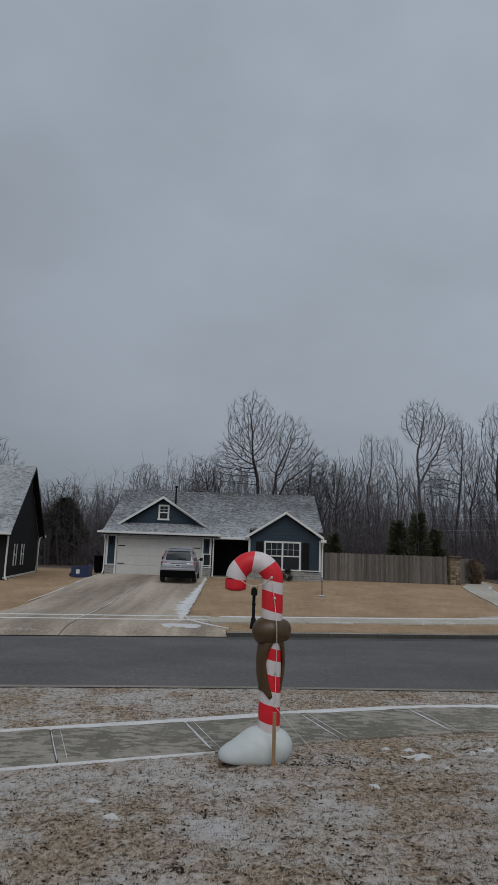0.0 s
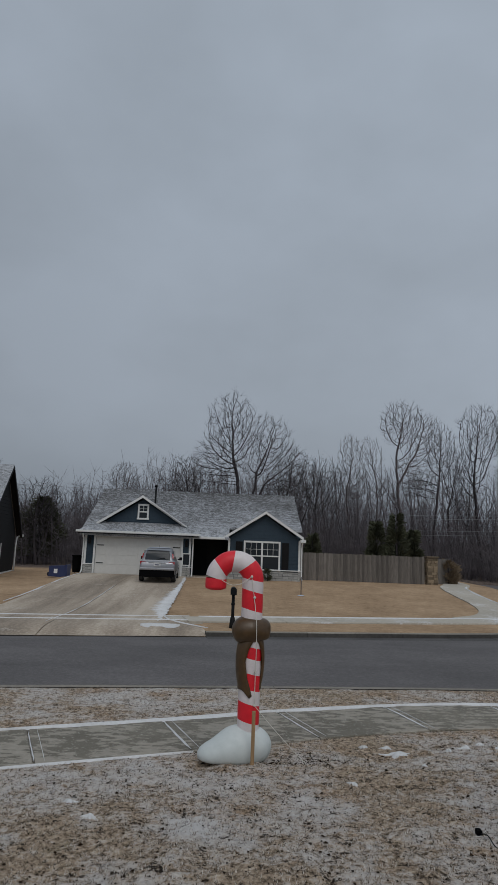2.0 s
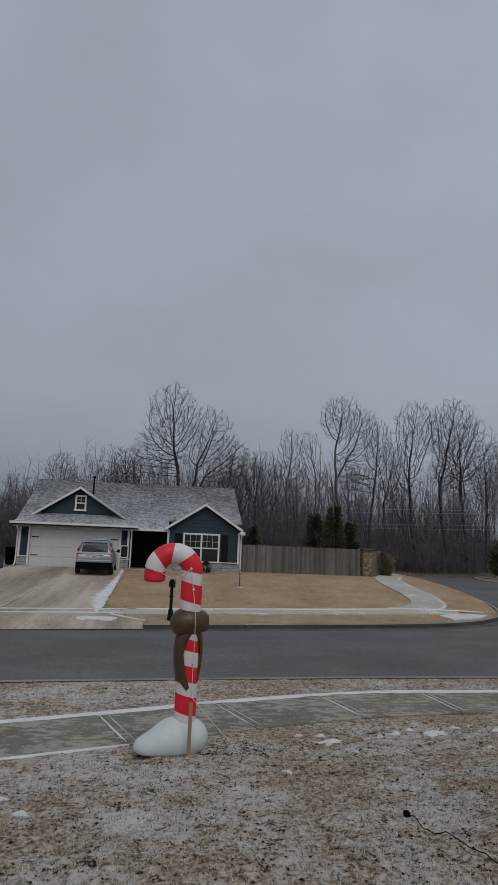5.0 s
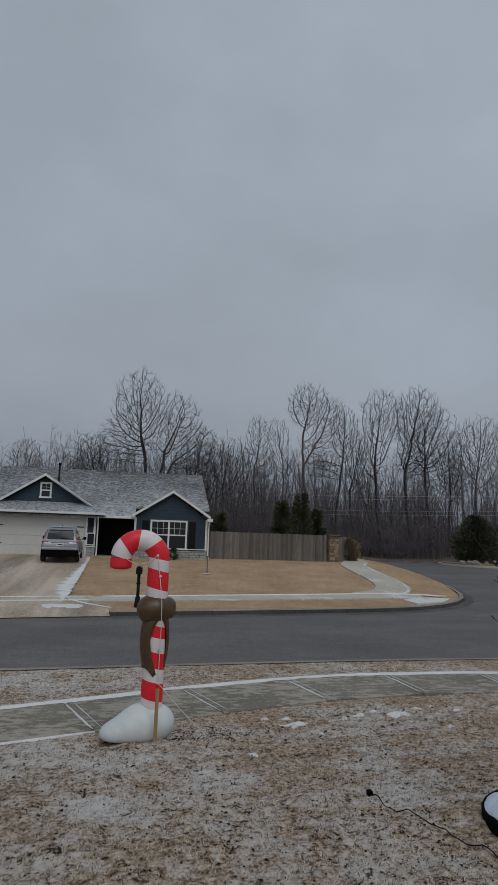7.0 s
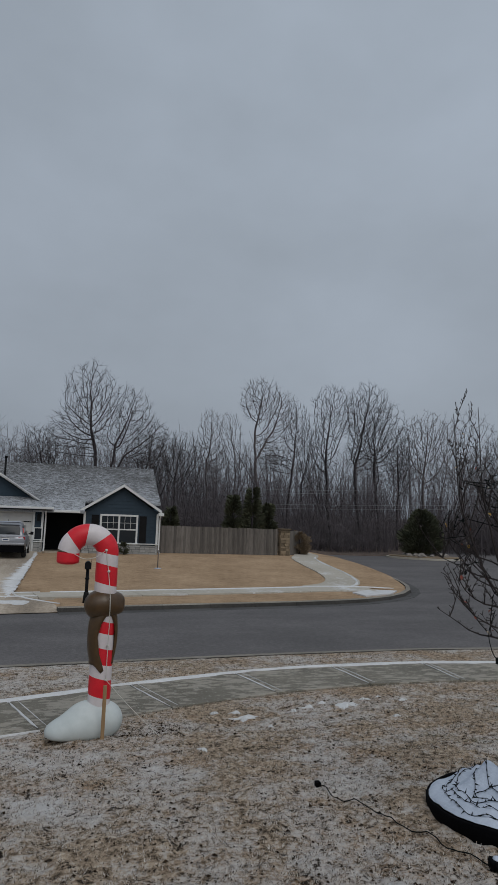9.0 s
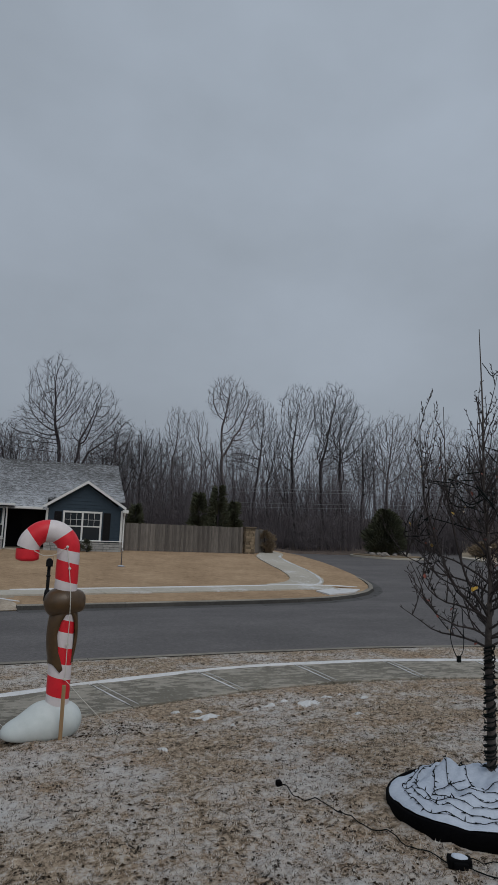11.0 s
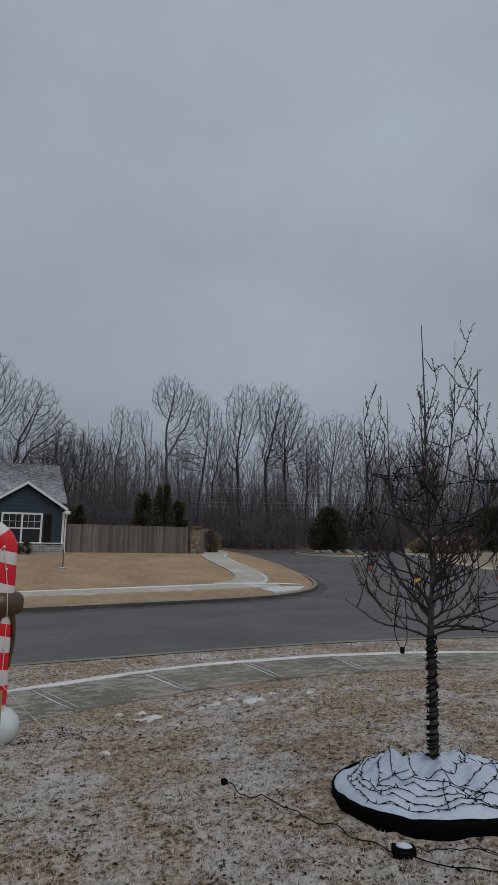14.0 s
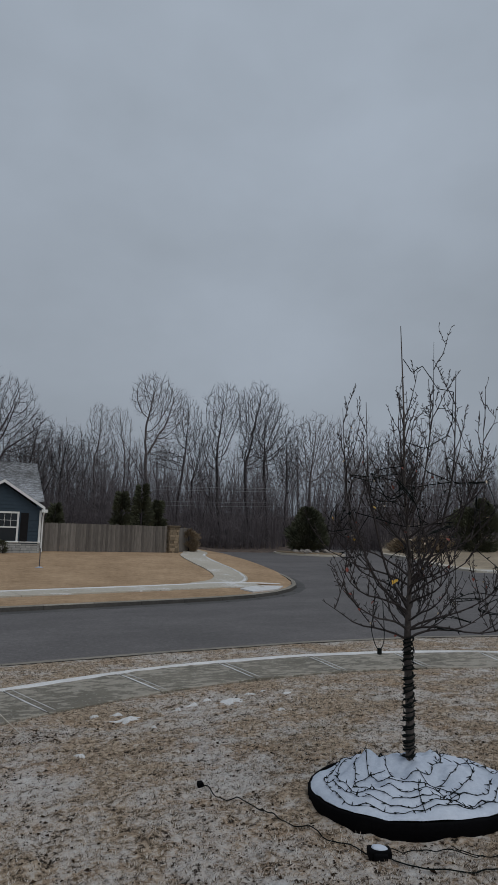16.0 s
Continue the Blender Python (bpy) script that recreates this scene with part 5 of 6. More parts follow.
    part("number_plate", box(-0.16, 0.16, -0.008, 0.03, 0.77, 0.9, 0.004), WHITE_PAINT, c, "pale plate with a plain bar")
    part("plate_bar", box(-0.12, 0.12, -0.014, -0.009, 0.81, 0.86), BIN_BLUE, c)
    tube("wiper", [(0, 0.1, 1.1), (0.16, 0.11, 1.15), (0.36, 0.115, 1.16)], 0.012, BLACK, c)
    part("roof_snow", box(-0.5, 0.5, 0.55, 2.2, 1.655, 1.685, 0.012), SNOW, c, "thin crust of snow")
    tube("aerial", [(0, 0.75, 1.66), (0, 0.66, 1.78)], 0.008, BLACK, c)


build_car()

# ---- bins, stake, shrubs by the house ----


def build_bins():
    g = far_height(-8.9, 34.4)
    b = thing("recycling_cart", (-9.3, 34.4, g), "dark blue plastic recycling cart lying on its side on the grass", "bin", turn=-4)
    part("body", prism([(0.06, 0.02), (0.95, 0.0), (0.95, 0.62), (0.06, 0.56)], "y", -0.3, 0.3), BIN_BLUE, b)
    part("lid", box(0.95, 1.03, -0.33, 0.33, -0.0, 0.65, 0.02), BIN_BLUE, b)
    part("rim", box(0.9, 0.95, -0.32, 0.32, 0.0, 0.64, 0.01), BIN_BLUE, b)
    part("label_patch", box(0.33, 0.52, -0.306, -0.301, 0.2, 0.42), WHITE_PAINT, b, "pale unreadable sticker")
    for y in (-0.26, 0.26):
        bm = bmesh.new()
        bmesh.ops.create_cone(bm, cap_ends=True, segments=16, radius1=0.12, radius2=0.12, depth=0.06)
        bmesh.ops.rotate(bm, verts=bm.verts, cent=(0, 0, 0), matrix=Matrix.Rotation(math.pi / 2, 3, "X"))
        bmesh.ops.translate(bm, verts=bm.verts, vec=(0.08, y, 0.14))
        part("wheel", bm, RUBBER, b)
    g = far_height(-8.5, 37.0)
    d = thing("wheeled_bin", (-8.5, 37.4, g), "black upright wheeled bin beside the house wall", "bin")
    bm = bmesh.new()
    add_prism(bm, [(-0.24, 0.05), (0.24, 0.05), (0.3, 0.95), (-0.3, 0.95)], "y", -0.3, 0.3)
    part("body", bm, BLACK_PLASTIC, d)
    part("lid", box(-0.32, 0.32, -0.35, 0.33, 0.95, 1.03, 0.03), BLACK_PLASTIC, d)
    for x in (-0.26, 0.2):
        tube("wheel", [(x, 0.28, 0.11), (x + 0.06, 0.28, 0.11)], 0.11, RUBBER, d, 14)


build_bins()

stake = thing("tree_stake", (3.6, 29.5, far_height(3.6, 29.5) - 0.02), "thin bare sapling stake on the lawn with snow at its foot", "stake")
tube("stake", [(0, 0, -0.02), (0.0, 0, 0.85)], 0.022, PALE_BARK, stake)
part("snow_foot", blob([(0, 0, 0.0, 0.26, 0.2, 0.05)], 8, 16), SNOW, stake, "", True)


def leaf_ball(name, place, rx, rz, count, size, mat, seed, label, category, trunk=0.1, cone=0.0, bottom=0.0):
    """A shrub or small evergreen: a stem, and a crown of many small leaf clumps with an uneven outline."""
    t = thing(name, place, label, category)
    rnd = random.Random(seed)
    tube("trunk", [(0, 0, -0.05), (rnd.uniform(-0.03, 0.03), 0, rz * 0.8), (0, 0, rz * 1.7)], [trunk, trunk * 0.7, trunk * 0.2], BARK, t)
    verts, faces = [], []
    lumps = [(rnd.uniform(0, 6.28), rnd.uniform(0.0, 1.0), rnd.uniform(0.72, 1.15)) for _ in range(26)]
    for _ in range(count):
        a, h, k = lumps[rnd.randrange(26)]
        h = min(max(h + rnd.gauss(0, 0.07), 0), 1)
        a += rnd.gauss(0, 0.35)
        wide = (1 - cone * h) * (math.sin(math.pi * (0.12 + 0.84 * h)) ** 0.5 if cone < 0.5 else 1.0)
        r = rx * wide * k * rnd.uniform(0.1, 1.12) ** 0.6
        p = Vector((r * math.cos(a), r * math.sin(a), bottom + (2 * rz - bottom) * h))
        out = Vector((math.cos(a), math.sin(a), 0.5 + rnd.gauss(0, 0.4))).normalized()
        sidev = out.cross(Vector((rnd.gauss(0, 1), rnd.gauss(0, 1), rnd.gauss(0, 1)))).normalized()
        s = size * rnd.uniform(0.6, 1.5)
        i = len(verts)
        verts += [p - sidev * s * 0.16, p + sidev * s * 0.16, p + out * s * 1.3 + sidev * s * 0.05, p + out * s * 1.1 - sidev * s * 0.12]
        faces.append((i, i + 1, i + 2, i + 3))
    raw_object("crown", verts, faces, mat, t)
    return t


for x, s in ((1.95, 0.24), (2.45, 0.22)):
    leaf_ball("shrub", (x, 35.85, far_height(x, 35.85)), s, s * 1.35, 500, 0.09, EVERGREEN, int(x * 10), "small dark clipped shrub before the window", "shrub", 0.03)
leaf_ball("bush", (13.9, 39.0, far_height(13.9, 39.0)), 0.6, 0.7, 3200, 0.13, DRY_BUSH, 5, "round dry tan bush beside the stone pillar", "bush", 0.06)
EVERGREENS = [(10.7, 44.6, 1.0, 1.85), (12.1, 44.2, 1.0, 2.15), (13.5, 44.8, 0.8, 1.6), (6.6, 47.5, 0.8, 1.4)]
for k, (x, y, r, hz2) in enumerate(EVERGREENS):
    leaf_ball("evergreen_tree", (x, y, far_height(x, y)), r, hz2, 5200, 0.2, EVERGREEN, 70 + k, "dark green young cedar behind the fence", "tree", 0.1, 0.75, 0.3)
leaf_ball("evergreen_tree", (26.3, 45.0, 0.68), 1.75, 1.75, 11000, 0.2, EVERGREEN, 91, "broad dark evergreen on the road island", "tree", 0.12, 0.45, 0.25)
leaf_ball("evergreen_tree", (43.5, 43.8, 0.75), 2.6, 2.4, 12000, 0.24, EVERGREEN, 92, "broad dark evergreen on the far verge", "tree", 0.14, 0.35, 0.2)
leaf_ball("evergreen_tree", (-15.2, 52.0, far_height(-15, 52)), 2.1, 2.6, 9000, 0.24, EVERGREEN, 93, "dark cedar among bare trees", "tree", 0.14, 0.4, 0.6)
for k, (x, y, s) in enumerate(((37.5, 44.2, 0.9), (39.5, 44.6, 1.1), (36.2, 45.5, 0.8))):
    leaf_ball("bush", (x, y, 0.68), s * 1.2, s * 0.7, 2600, 0.2, DRY_BUSH, 40 + k, "clump of dry tan reeds on the far verge", "bush", 0.05)

# ---- bare trees and woods ----


def grow(seed, height, lobes, stems, points=700, tip=0.013, twigs=4, twig_len=0.8, stride=0.019):
    """A bare broadleaf tree whose branches seek out the space of its crown.
    lobes: (x, z, half width, half height) and stems: lines of (x, y, z), as shares of the height.
    Gives trunk and crown lists of verts and faces, rooted at the origin."""
    rng = np.random.default_rng(seed)
    share = sum(l[2] * l[3] for l in lobes)
    goals = []
    for cx, cz, rx, rz in lobes:
        k = int(points * rx * rz / share)
        d = rng.normal(size=(k, 3))
        d /= np.linalg.norm(d, axis=1)[:, None]
        d *= (rng.random(k) ** 0.42)[:, None]
        goals.append(d * np.array([rx, rx, rz]) + np.array([cx, 0, cz]))
    goals = np.concatenate(goals) * height
    step = height * stride
    nodes, up = [np.array([0.0, 0.0, -0.1])], [-1]
    for line in stems:
        pts = [np.array(p) * height for p in line]
        here = min(range(len(nodes)), key=lambda i: float(np.linalg.norm(nodes[i] - pts[0])))
        for p in pts:
            while np.linalg.norm(p - nodes[here]) > step:
                way = p - nodes[here]
                way = way / np.linalg.norm(way) + rng.normal(0, 0.09, 3)
                nodes.append(nodes[here] + way * step)
                up.append(here)
                here = len(nodes) - 1
    own = len(nodes)
    arr = np.array(nodes)
    gap = np.linalg.norm(goals[:, None] - arr[None], axis=2)
    near_i, near_d = gap.argmin(1), gap.min(1)
    for _ in range(110):
        if not len(goals):
            break
        pull = np.zeros((len(arr), 3))
        np.add.at(pull, near_i, (goals - arr[near_i]) / np.maximum(near_d, 1e-6)[:, None])
        active = np.unique(near_i)
        d = pull[active]
        d /= np.maximum(np.linalg.norm(d, axis=1), 1e-6)[:, None]
        back = (arr[active] - arr[np.maximum(np.array(up)[active], 0)]) / step
        bare = ~np.isin(active, up)
        turn = (d * back).sum(1)
        borne = np.bincount(np.array(up[1:]), minlength=len(arr))[active]
        ok = np.where(bare, turn > 0.35, turn > 0.05) | (active < own)
        ok &= borne < np.where(active < own, 2, 3)
        if not ok.any():
            break
        active, d, back, bare = active[ok], d[ok], back[ok], bare[ok]
        d += rng.normal(0, 0.1, d.shape) + np.array([0, 0, 0.1]) + np.where(bare, 0.5, 0.15)[:, None] * back
        d /= np.linalg.norm(d, axis=1)[:, None]
        fresh = arr[active] + d * step
        first = len(arr)
        arr = np.concatenate([arr, fresh])
        up += active.tolist()
        gap = np.linalg.norm(goals[:, None] - fresh[None], axis=2)
        j, g = gap.argmin(1), gap.min(1)
        closer = g < near_d
        near_i, near_d = np.where(closer, j + first, near_i), np.where(closer, g, near_d)
        keep = near_d > step * 1.25
        goals, near_i, near_d = goals[keep], near_i[keep], near_d[keep]
    total = len(arr)
    kids = [[] for _ in range(total)]
    for i in range(1, total):
        kids[up[i]].append(i)
    power = np.zeros(total)
    for i in range(total - 1, -1, -1):
        power[i] += tip ** 2.35 if not kids[i] else 0.0
        if up[i] >= 0:
            power[up[i]] += power[i]
    rad = power ** (1 / 2.35)
    places = [Vector(p) for p in arr]
    tv, tf, cv, cf = [], [], [], []
    todo = [(-1, 0)]
    while todo:
        root, i = todo.pop()
        chain = [root] if root >= 0 else []
        while True:
            chain.append(i)
            if not kids[i]:
                break
            order = sorted(kids[i], key=lambda c: -power[c])
            todo += [(i, c) for c in order[1:]]
            i = order[0]
        big = rad[chain[1]] if len(chain) > 1 else rad[chain[0]]
        if root < 0:
            cut = next((k for k, c in enumerate(chain) if c >= own), len(chain) - 1)
            tube_into(tv, tf, [places[c] for c in chain[:cut + 1]], [float(rad[c]) for c in chain[:cut + 1]], 7)
            chain = chain[cut:]
        if len(chain) > 1:
            tube_into(cv, cf, [places[c] for c in chain], [float(min(rad[c], big)) for c in chain], 5 if big > tip * 3.5 else 3)
    heart = Vector((sum(l[0] for l in lobes) / len(lobes) * height, 0, height * 0.5))
    for i in range(own, total):
        if rad[i] > tip * 1.9:
            continue
        d = places[i] - places[up[i]]
        d.normalize()
        for _ in range(twigs if not kids[i] else max(1, twigs // 3)):
            e = (d + Vector(rng.normal(0, 0.42, 3)) + Vector((0, 0, 0.15)) + (places[i] - heart).normalized() * 0.45).normalized()
            ln = twig_len * step * 3.0 * rng.uniform(0.4, 1.2)
            a, b = places[i], places[i] + e * ln
            s = e.orthogonal().normalized() * tip * 0.62
            o = e.cross(s)
            k = len(cv)
            cv += [a + s, a - s * 0.5 + o * 0.87, a - s * 0.5 - o * 0.87, b + s * 0.35, b - s * 0.35]
            cf += [(k, k + 1, k + 4, k + 3), (k + 1, k + 2, k + 4), (k + 2, k, k + 3, k + 4)]
    return tv, tf, cv, cf


def bare_tree(x, y, z, height, lobes, stems, seed, mat=None, points=700, tip=0.013, label="tall bare broadleaf tree with fine grey twigs in the woods"):
    t = thing("tree", (x, y, z), label, "tree", "bare trees of the wood")
    tv, tf, cv, cf = grow(seed, height, lobes, stems, int(points * 4.2), tip * 0.72, 4, 0.8, 0.0165)
    raw_object("trunk", tv, tf, mat or BARK, t, True)
    raw_object("crown", cv, cf, mat or BARK, t)


def bank(x, y):
    return far_height(x, y) if y > far_kerb(x) else 0.6


DOME = [(0.0, 0.68, 0.26, 0.32), (0.1, 0.55, 0.2, 0.2), (-0.1, 0.57, 0.2, 0.2)]
SLIM = [(0.0, 0.78, 0.15, 0.22), (0.03, 0.58, 0.13, 0.18)]
FAN = [(0.0, 0.8, 0.22, 0.2), (0.05, 0.62, 0.17, 0.2), (-0.1, 0.7, 0.14, 0.18)]
ONE = [[(0.0, 0, 0.2), (0.01, 0, 0.42)]]
HIGH = [[(-0.01, 0, 0.25), (-0.035, 0, 0.5), (-0.03, 0.01, 0.62)]]
TWO = [[(-0.02, 0, 0.1), (-0.05, 0.01, 0.28), (-0.06, 0, 0.5)], [(-0.01, 0, 0.06), (0.05, 0.01, 0.2), (0.09, 0, 0.42)]]
FEATURED = [
    (0.9, 52.0, 14.6, [(-0.05, 0.76, 0.17, 0.25), (0.14, 0.7, 0.17, 0.19), (0.26, 0.57, 0.14, 0.16), (-0.13, 0.6, 0.14, 0.16)],
     [[(-0.01, 0, 0.15), (0.0, 0, 0.42), (-0.03, 0.02, 0.62)], [(-0.01, 0, 0.1), (0.08, 0.02, 0.36), (0.1, 0, 0.55)], [(0.06, 0.02, 0.3), (0.16, -0.02, 0.5)]], 11, BARK, 1500, 0.0165),
    (-2.2, 54.0, 9.6, [(-0.13, 0.72, 0.17, 0.26), (-0.25, 0.6, 0.1, 0.16)], [[(-0.01, 0, 0.3), (-0.07, 0, 0.55)]], 13, BARK, 500, 0.014),
    (-9.1, 55.0, 9.2, [(0.0, 0.78, 0.16, 0.2)], [[(0, 0, 0.4), (0.01, 0, 0.6)], [(0, 0, 0.3), (-0.07, 0, 0.6)]], 23, PALE_BARK, 420, 0.013),
    (5.6, 53.5, 10.3, DOME, TWO, 12, BARK, 600, 0.013), (8.4, 55.0, 10.0, FAN, TWO, 24, BARK, 550, 0.012),
    (11.2, 56.0, 12.3, [(-0.01, 0.84, 0.1, 0.16), (0.03, 0.64, 0.08, 0.12)], HIGH, 14, PALE_BARK, 420, 0.013), (13.4, 56.0, 12.2, [(-0.04, 0.82, 0.1, 0.18), (0.03, 0.6, 0.11, 0.16)], ONE, 17, PALE_BARK, 460, 0.012),
    (15.3, 53.0, 14.9, [(-0.02, 0.86, 0.14, 0.14), (0.09, 0.78, 0.13, 0.16), (0.04, 0.6, 0.1, 0.12)], [[(0.0, 0, 0.2), (-0.045, 0, 0.52), (-0.05, 0.01, 0.68)], [(-0.04, 0, 0.5), (0.03, 0.02, 0.64)]], 15, PALE_BARK, 900, 0.017),
    (17.7, 53.0, 13.2, [(0.05, 0.8, 0.11, 0.2), (-0.08, 0.56, 0.14, 0.08)], [[(0.0, 0, 0.25), (0.04, 0, 0.6)]], 16, BARK, 560, 0.015),
    (20.2, 54.5, 11.8, SLIM, TWO, 31, BARK, 480, 0.013),
    (22.6, 54.0, 15.3, [(-0.02, 0.82, 0.14, 0.19), (-0.08, 0.6, 0.1, 0.15)], TWO, 18, BARK, 900, 0.016), (25.6, 54.0, 16.0, [(0.02, 0.8, 0.15, 0.2), (0.0, 0.58, 0.12, 0.14)], TWO, 19, BARK, 1000, 0.0165),
    (27.4, 54.5, 14.3, FAN, HIGH, 20, BARK, 700, 0.015), (34.4, 57.0, 14.4, FAN, TWO, 21, PALE_BARK, 800, 0.015), (39.5, 58.0, 15.0, DOME, TWO, 22, PALE_BARK, 850, 0.014),
    (30.6, 57.0, 12.6, SLIM, ONE, 27, BARK, 500, 0.013), (44.4, 57.0, 13.6, FAN, TWO, 28, BARK, 700, 0.014), (49.0, 57.0, 15.0, DOME, TWO, 29, PALE_BARK, 800, 0.014), (55.5, 57.0, 12.4, DOME, ONE, 26, BARK, 600, 0.014),
    (-20.0, 48.0, 10.0, DOME, TWO, 25, PALE_BARK, 600, 0.013), (-14.6, 50.0, 7.0, DOME, TWO, 30, BARK, 500, 0.012),
]
for x, y, hgt, lobes, stems, seed, mat, points, tip in FEATURED:
    bare_tree(x, y, bank(x, y) - 0.05, hgt, lobes, stems, seed, mat, points, tip)


def build_woods():
    """The mass of the wood behind: hundreds of thin trees, as one body."""
    rnd = random.Random(77)
    kinds = []
    for k in range(9):
        low = rnd.uniform(0.34, 0.55)
        lobes = [(rnd.uniform(-0.05, 0.05), (1 + low) / 2, rnd.uniform(0.13, 0.24), (1 - low) / 2), (rnd.uniform(-0.1, 0.1), low, rnd.uniform(0.1, 0.2), 0.16)]
        tv, tf, cv, cf = grow(200 + k, 1.0, lobes, (TWO, ONE, HIGH)[k % 3], 200, 0.0013, 3, 0.9, 0.034)
        v = np.array([tuple(p) for p in tv + cv], dtype=np.float64)
        f = [tuple(q) for q in tf] + [tuple(i + len(tv) for i in q) for q in cf]
        kinds.append((v, f))
    verts, faces, n = [], [], 0
    for _ in range(470):
        a = rnd.uniform(-44, 72)
        r = rnd.uniform(57, 98) if a > -8 else rnd.uniform(53, 92)
        if a > 26:
            r += 12
        if 28 < a < 36:
            r += 10
        x, y = r * math.sin(radians(a)), r * math.cos(radians(a))
        if y < 47 and a < 30:
            continue
        v, f = kinds[rnd.randrange(9)]
        low = 0.72 if a < -8 else 1.0
        h = rnd.uniform(6.0, 11.0) * low * (r / 62) ** 0.5
        w = rnd.uniform(0, 6.28)
        c, s = math.cos(w), math.sin(w)
        q = np.empty_like(v)
        q[:, 0] = (v[:, 0] * c - v[:, 1] * s) * h + x
        q[:, 1] = (v[:, 0] * s + v[:, 1] * c) * h + y
        q[:, 2] = v[:, 2] * h + (bank(x, y) if y > 46 else 1.0) - 0.2
        verts.append(q)
        faces += [tuple(i + n for i in t) for t in f]
        n += len(v)
    ob = raw_object("woods", np.concatenate(verts).tolist(), faces, HAZED_BARK)
    tagged(ob, "dense dark bare winter woods behind the houses", "woods", kind="stuff")


def build_brush():
    """Undergrowth of stems and fine twigs, as one body."""
    rnd = random.Random(78)
    verts, faces = [], []
    for _ in range(13000):
        a = rnd.uniform(-46, 74)
        r = rnd.uniform(50, 84)
        if a > 30:
            r = rnd.uniform(64, 92)
        x, y = r * math.sin(radians(a)), r * math.cos(radians(a))
        if a < 30 and y < far_kerb(x) + 1.5:
            continue
        if a < 30 and y < 48.8:
            continue
        g = (bank(x, y) if y > 46 else 0.9) - 0.1
        h = rnd.uniform(1.2, 6.8) * (1.0 if rnd.random() < 0.75 else 1.5)
        if a < -8:
            h *= 0.8
        p0 = Vector((x, y, g))
        d = Vector((rnd.gauss(0, 0.16), rnd.gauss(0, 0.16), 1))
        p1 = p0 + d * h * 0.5
        p2 = p1 + (d + Vector((rnd.gauss(0, 0.2), rnd.gauss(0, 0.2), 0))) * h * 0.5
        r0 = 0.0045 * h + 0.008
        tube_into(verts, faces, [p0, p1, p2], [r0, r0 * 0.7, 0.008], 3)
        for _ in range(17):
            u = rnd.uniform(0.1, 0.98)
            q = p0.lerp(p2, u)
            e = Vector((rnd.gauss(0, 1), rnd.gauss(0, 1), rnd.uniform(0.1, 1.1))).normalized()
            ln, o = rnd.uniform(0.5, 1.9), e.orthogonal().normalized() * 0.012
            k = len(verts)
            verts += [q + o, q - o, q + e * ln + Vector((0, 0, 0.1 * ln))]
            faces.append((k, k + 1, k + 2))
    tagged(raw_object("undergrowth", verts, faces, HAZED_BARK), "dense brown undergrowth of bare stems below the woods", "undergrowth", kind="stuff")


build_woods()
build_brush()


def build_wires():
    w = thing("overhead_wires", (0, 0, 0), "thin pale overhead wires strung before the woods", "wires")
    for za, zb, y in ((4.05, 5.2, 49.6), (4.4, 5.55, 49.9), (5.3, 6.6, 49.6), (5.6, 6.9, 50.0)):
        pts = [(12.0 + 36 * u, y, za + (zb - za) * u * 1.3 - 0.9 * u * (1 - u)) for u in np.linspace(0, 1, 13)]
        tube("wire", pts, 0.013, PALE_WIRE, w, 4)
    tube("wire", [(-40, 60, 8.6), (-25, 60, 7.85), (-12, 60, 7.65), (6, 60, 8.2)], 0.016, PALE_WIRE, w, 4)
    tube("wire_pole", [(48.0, 49.9, 0.3), (48.0, 49.9, 8.2)], [0.15, 0.11], BARK, w, 8)


PALE_WIRE = worn("pale_wire", (0.12, 0.12, 0.125), (0.22, 0.22, 0.23), 3, 0.6, 0, 0.0)
build_wires()

# ---- young tree in its ring ----
RING_X, RING_Y = 3.19, 3.985


def yard_z(x, y):
    return near_height(x, y) + relief(x, y) * smooth01((walk_mid(x) - 0.8 - y) / 0.5)


def mound_z(x, y):
    """Height of the snow in the ring."""
    dx, dy = x - RING_X, y - RING_Y
    r = min(math.hypot(dx, dy) / 0.72, 1.0)
    lump = 0.075 * noise.noise((x * 5.2, y * 5.2, 7)) + 0.034 * noise.noise((x * 10.5, y * 10.5, 4)) + 0.009 * noise.noise((x * 24, y * 24, 2))
    for px, py, pr, ph in ((0.0, 0.0, 0.24, 0.07), (0.26, 0.02, 0.2, 0.06), (-0.22, 0.2, 0.22, 0.06), (0.12, -0.32, 0.2, 0.035), (-0.25, -0.2, 0.16, 0.035)):
        lump += ph * max(0.0, 1 - ((dx - px) ** 2 + (dy - py) ** 2) / pr ** 2) ** 1.2
    back = max(0.0, dy * 0.908 + dx * 0.419) * max(0.0, 0.2 - dx * 0.908 + dy * 0.419)
    return near_height(x, y) + 0.104 + 0.085 * (1 - r * r) + lump * (1 - 0.8 * r ** 6) - 0.16 * back * r ** 3


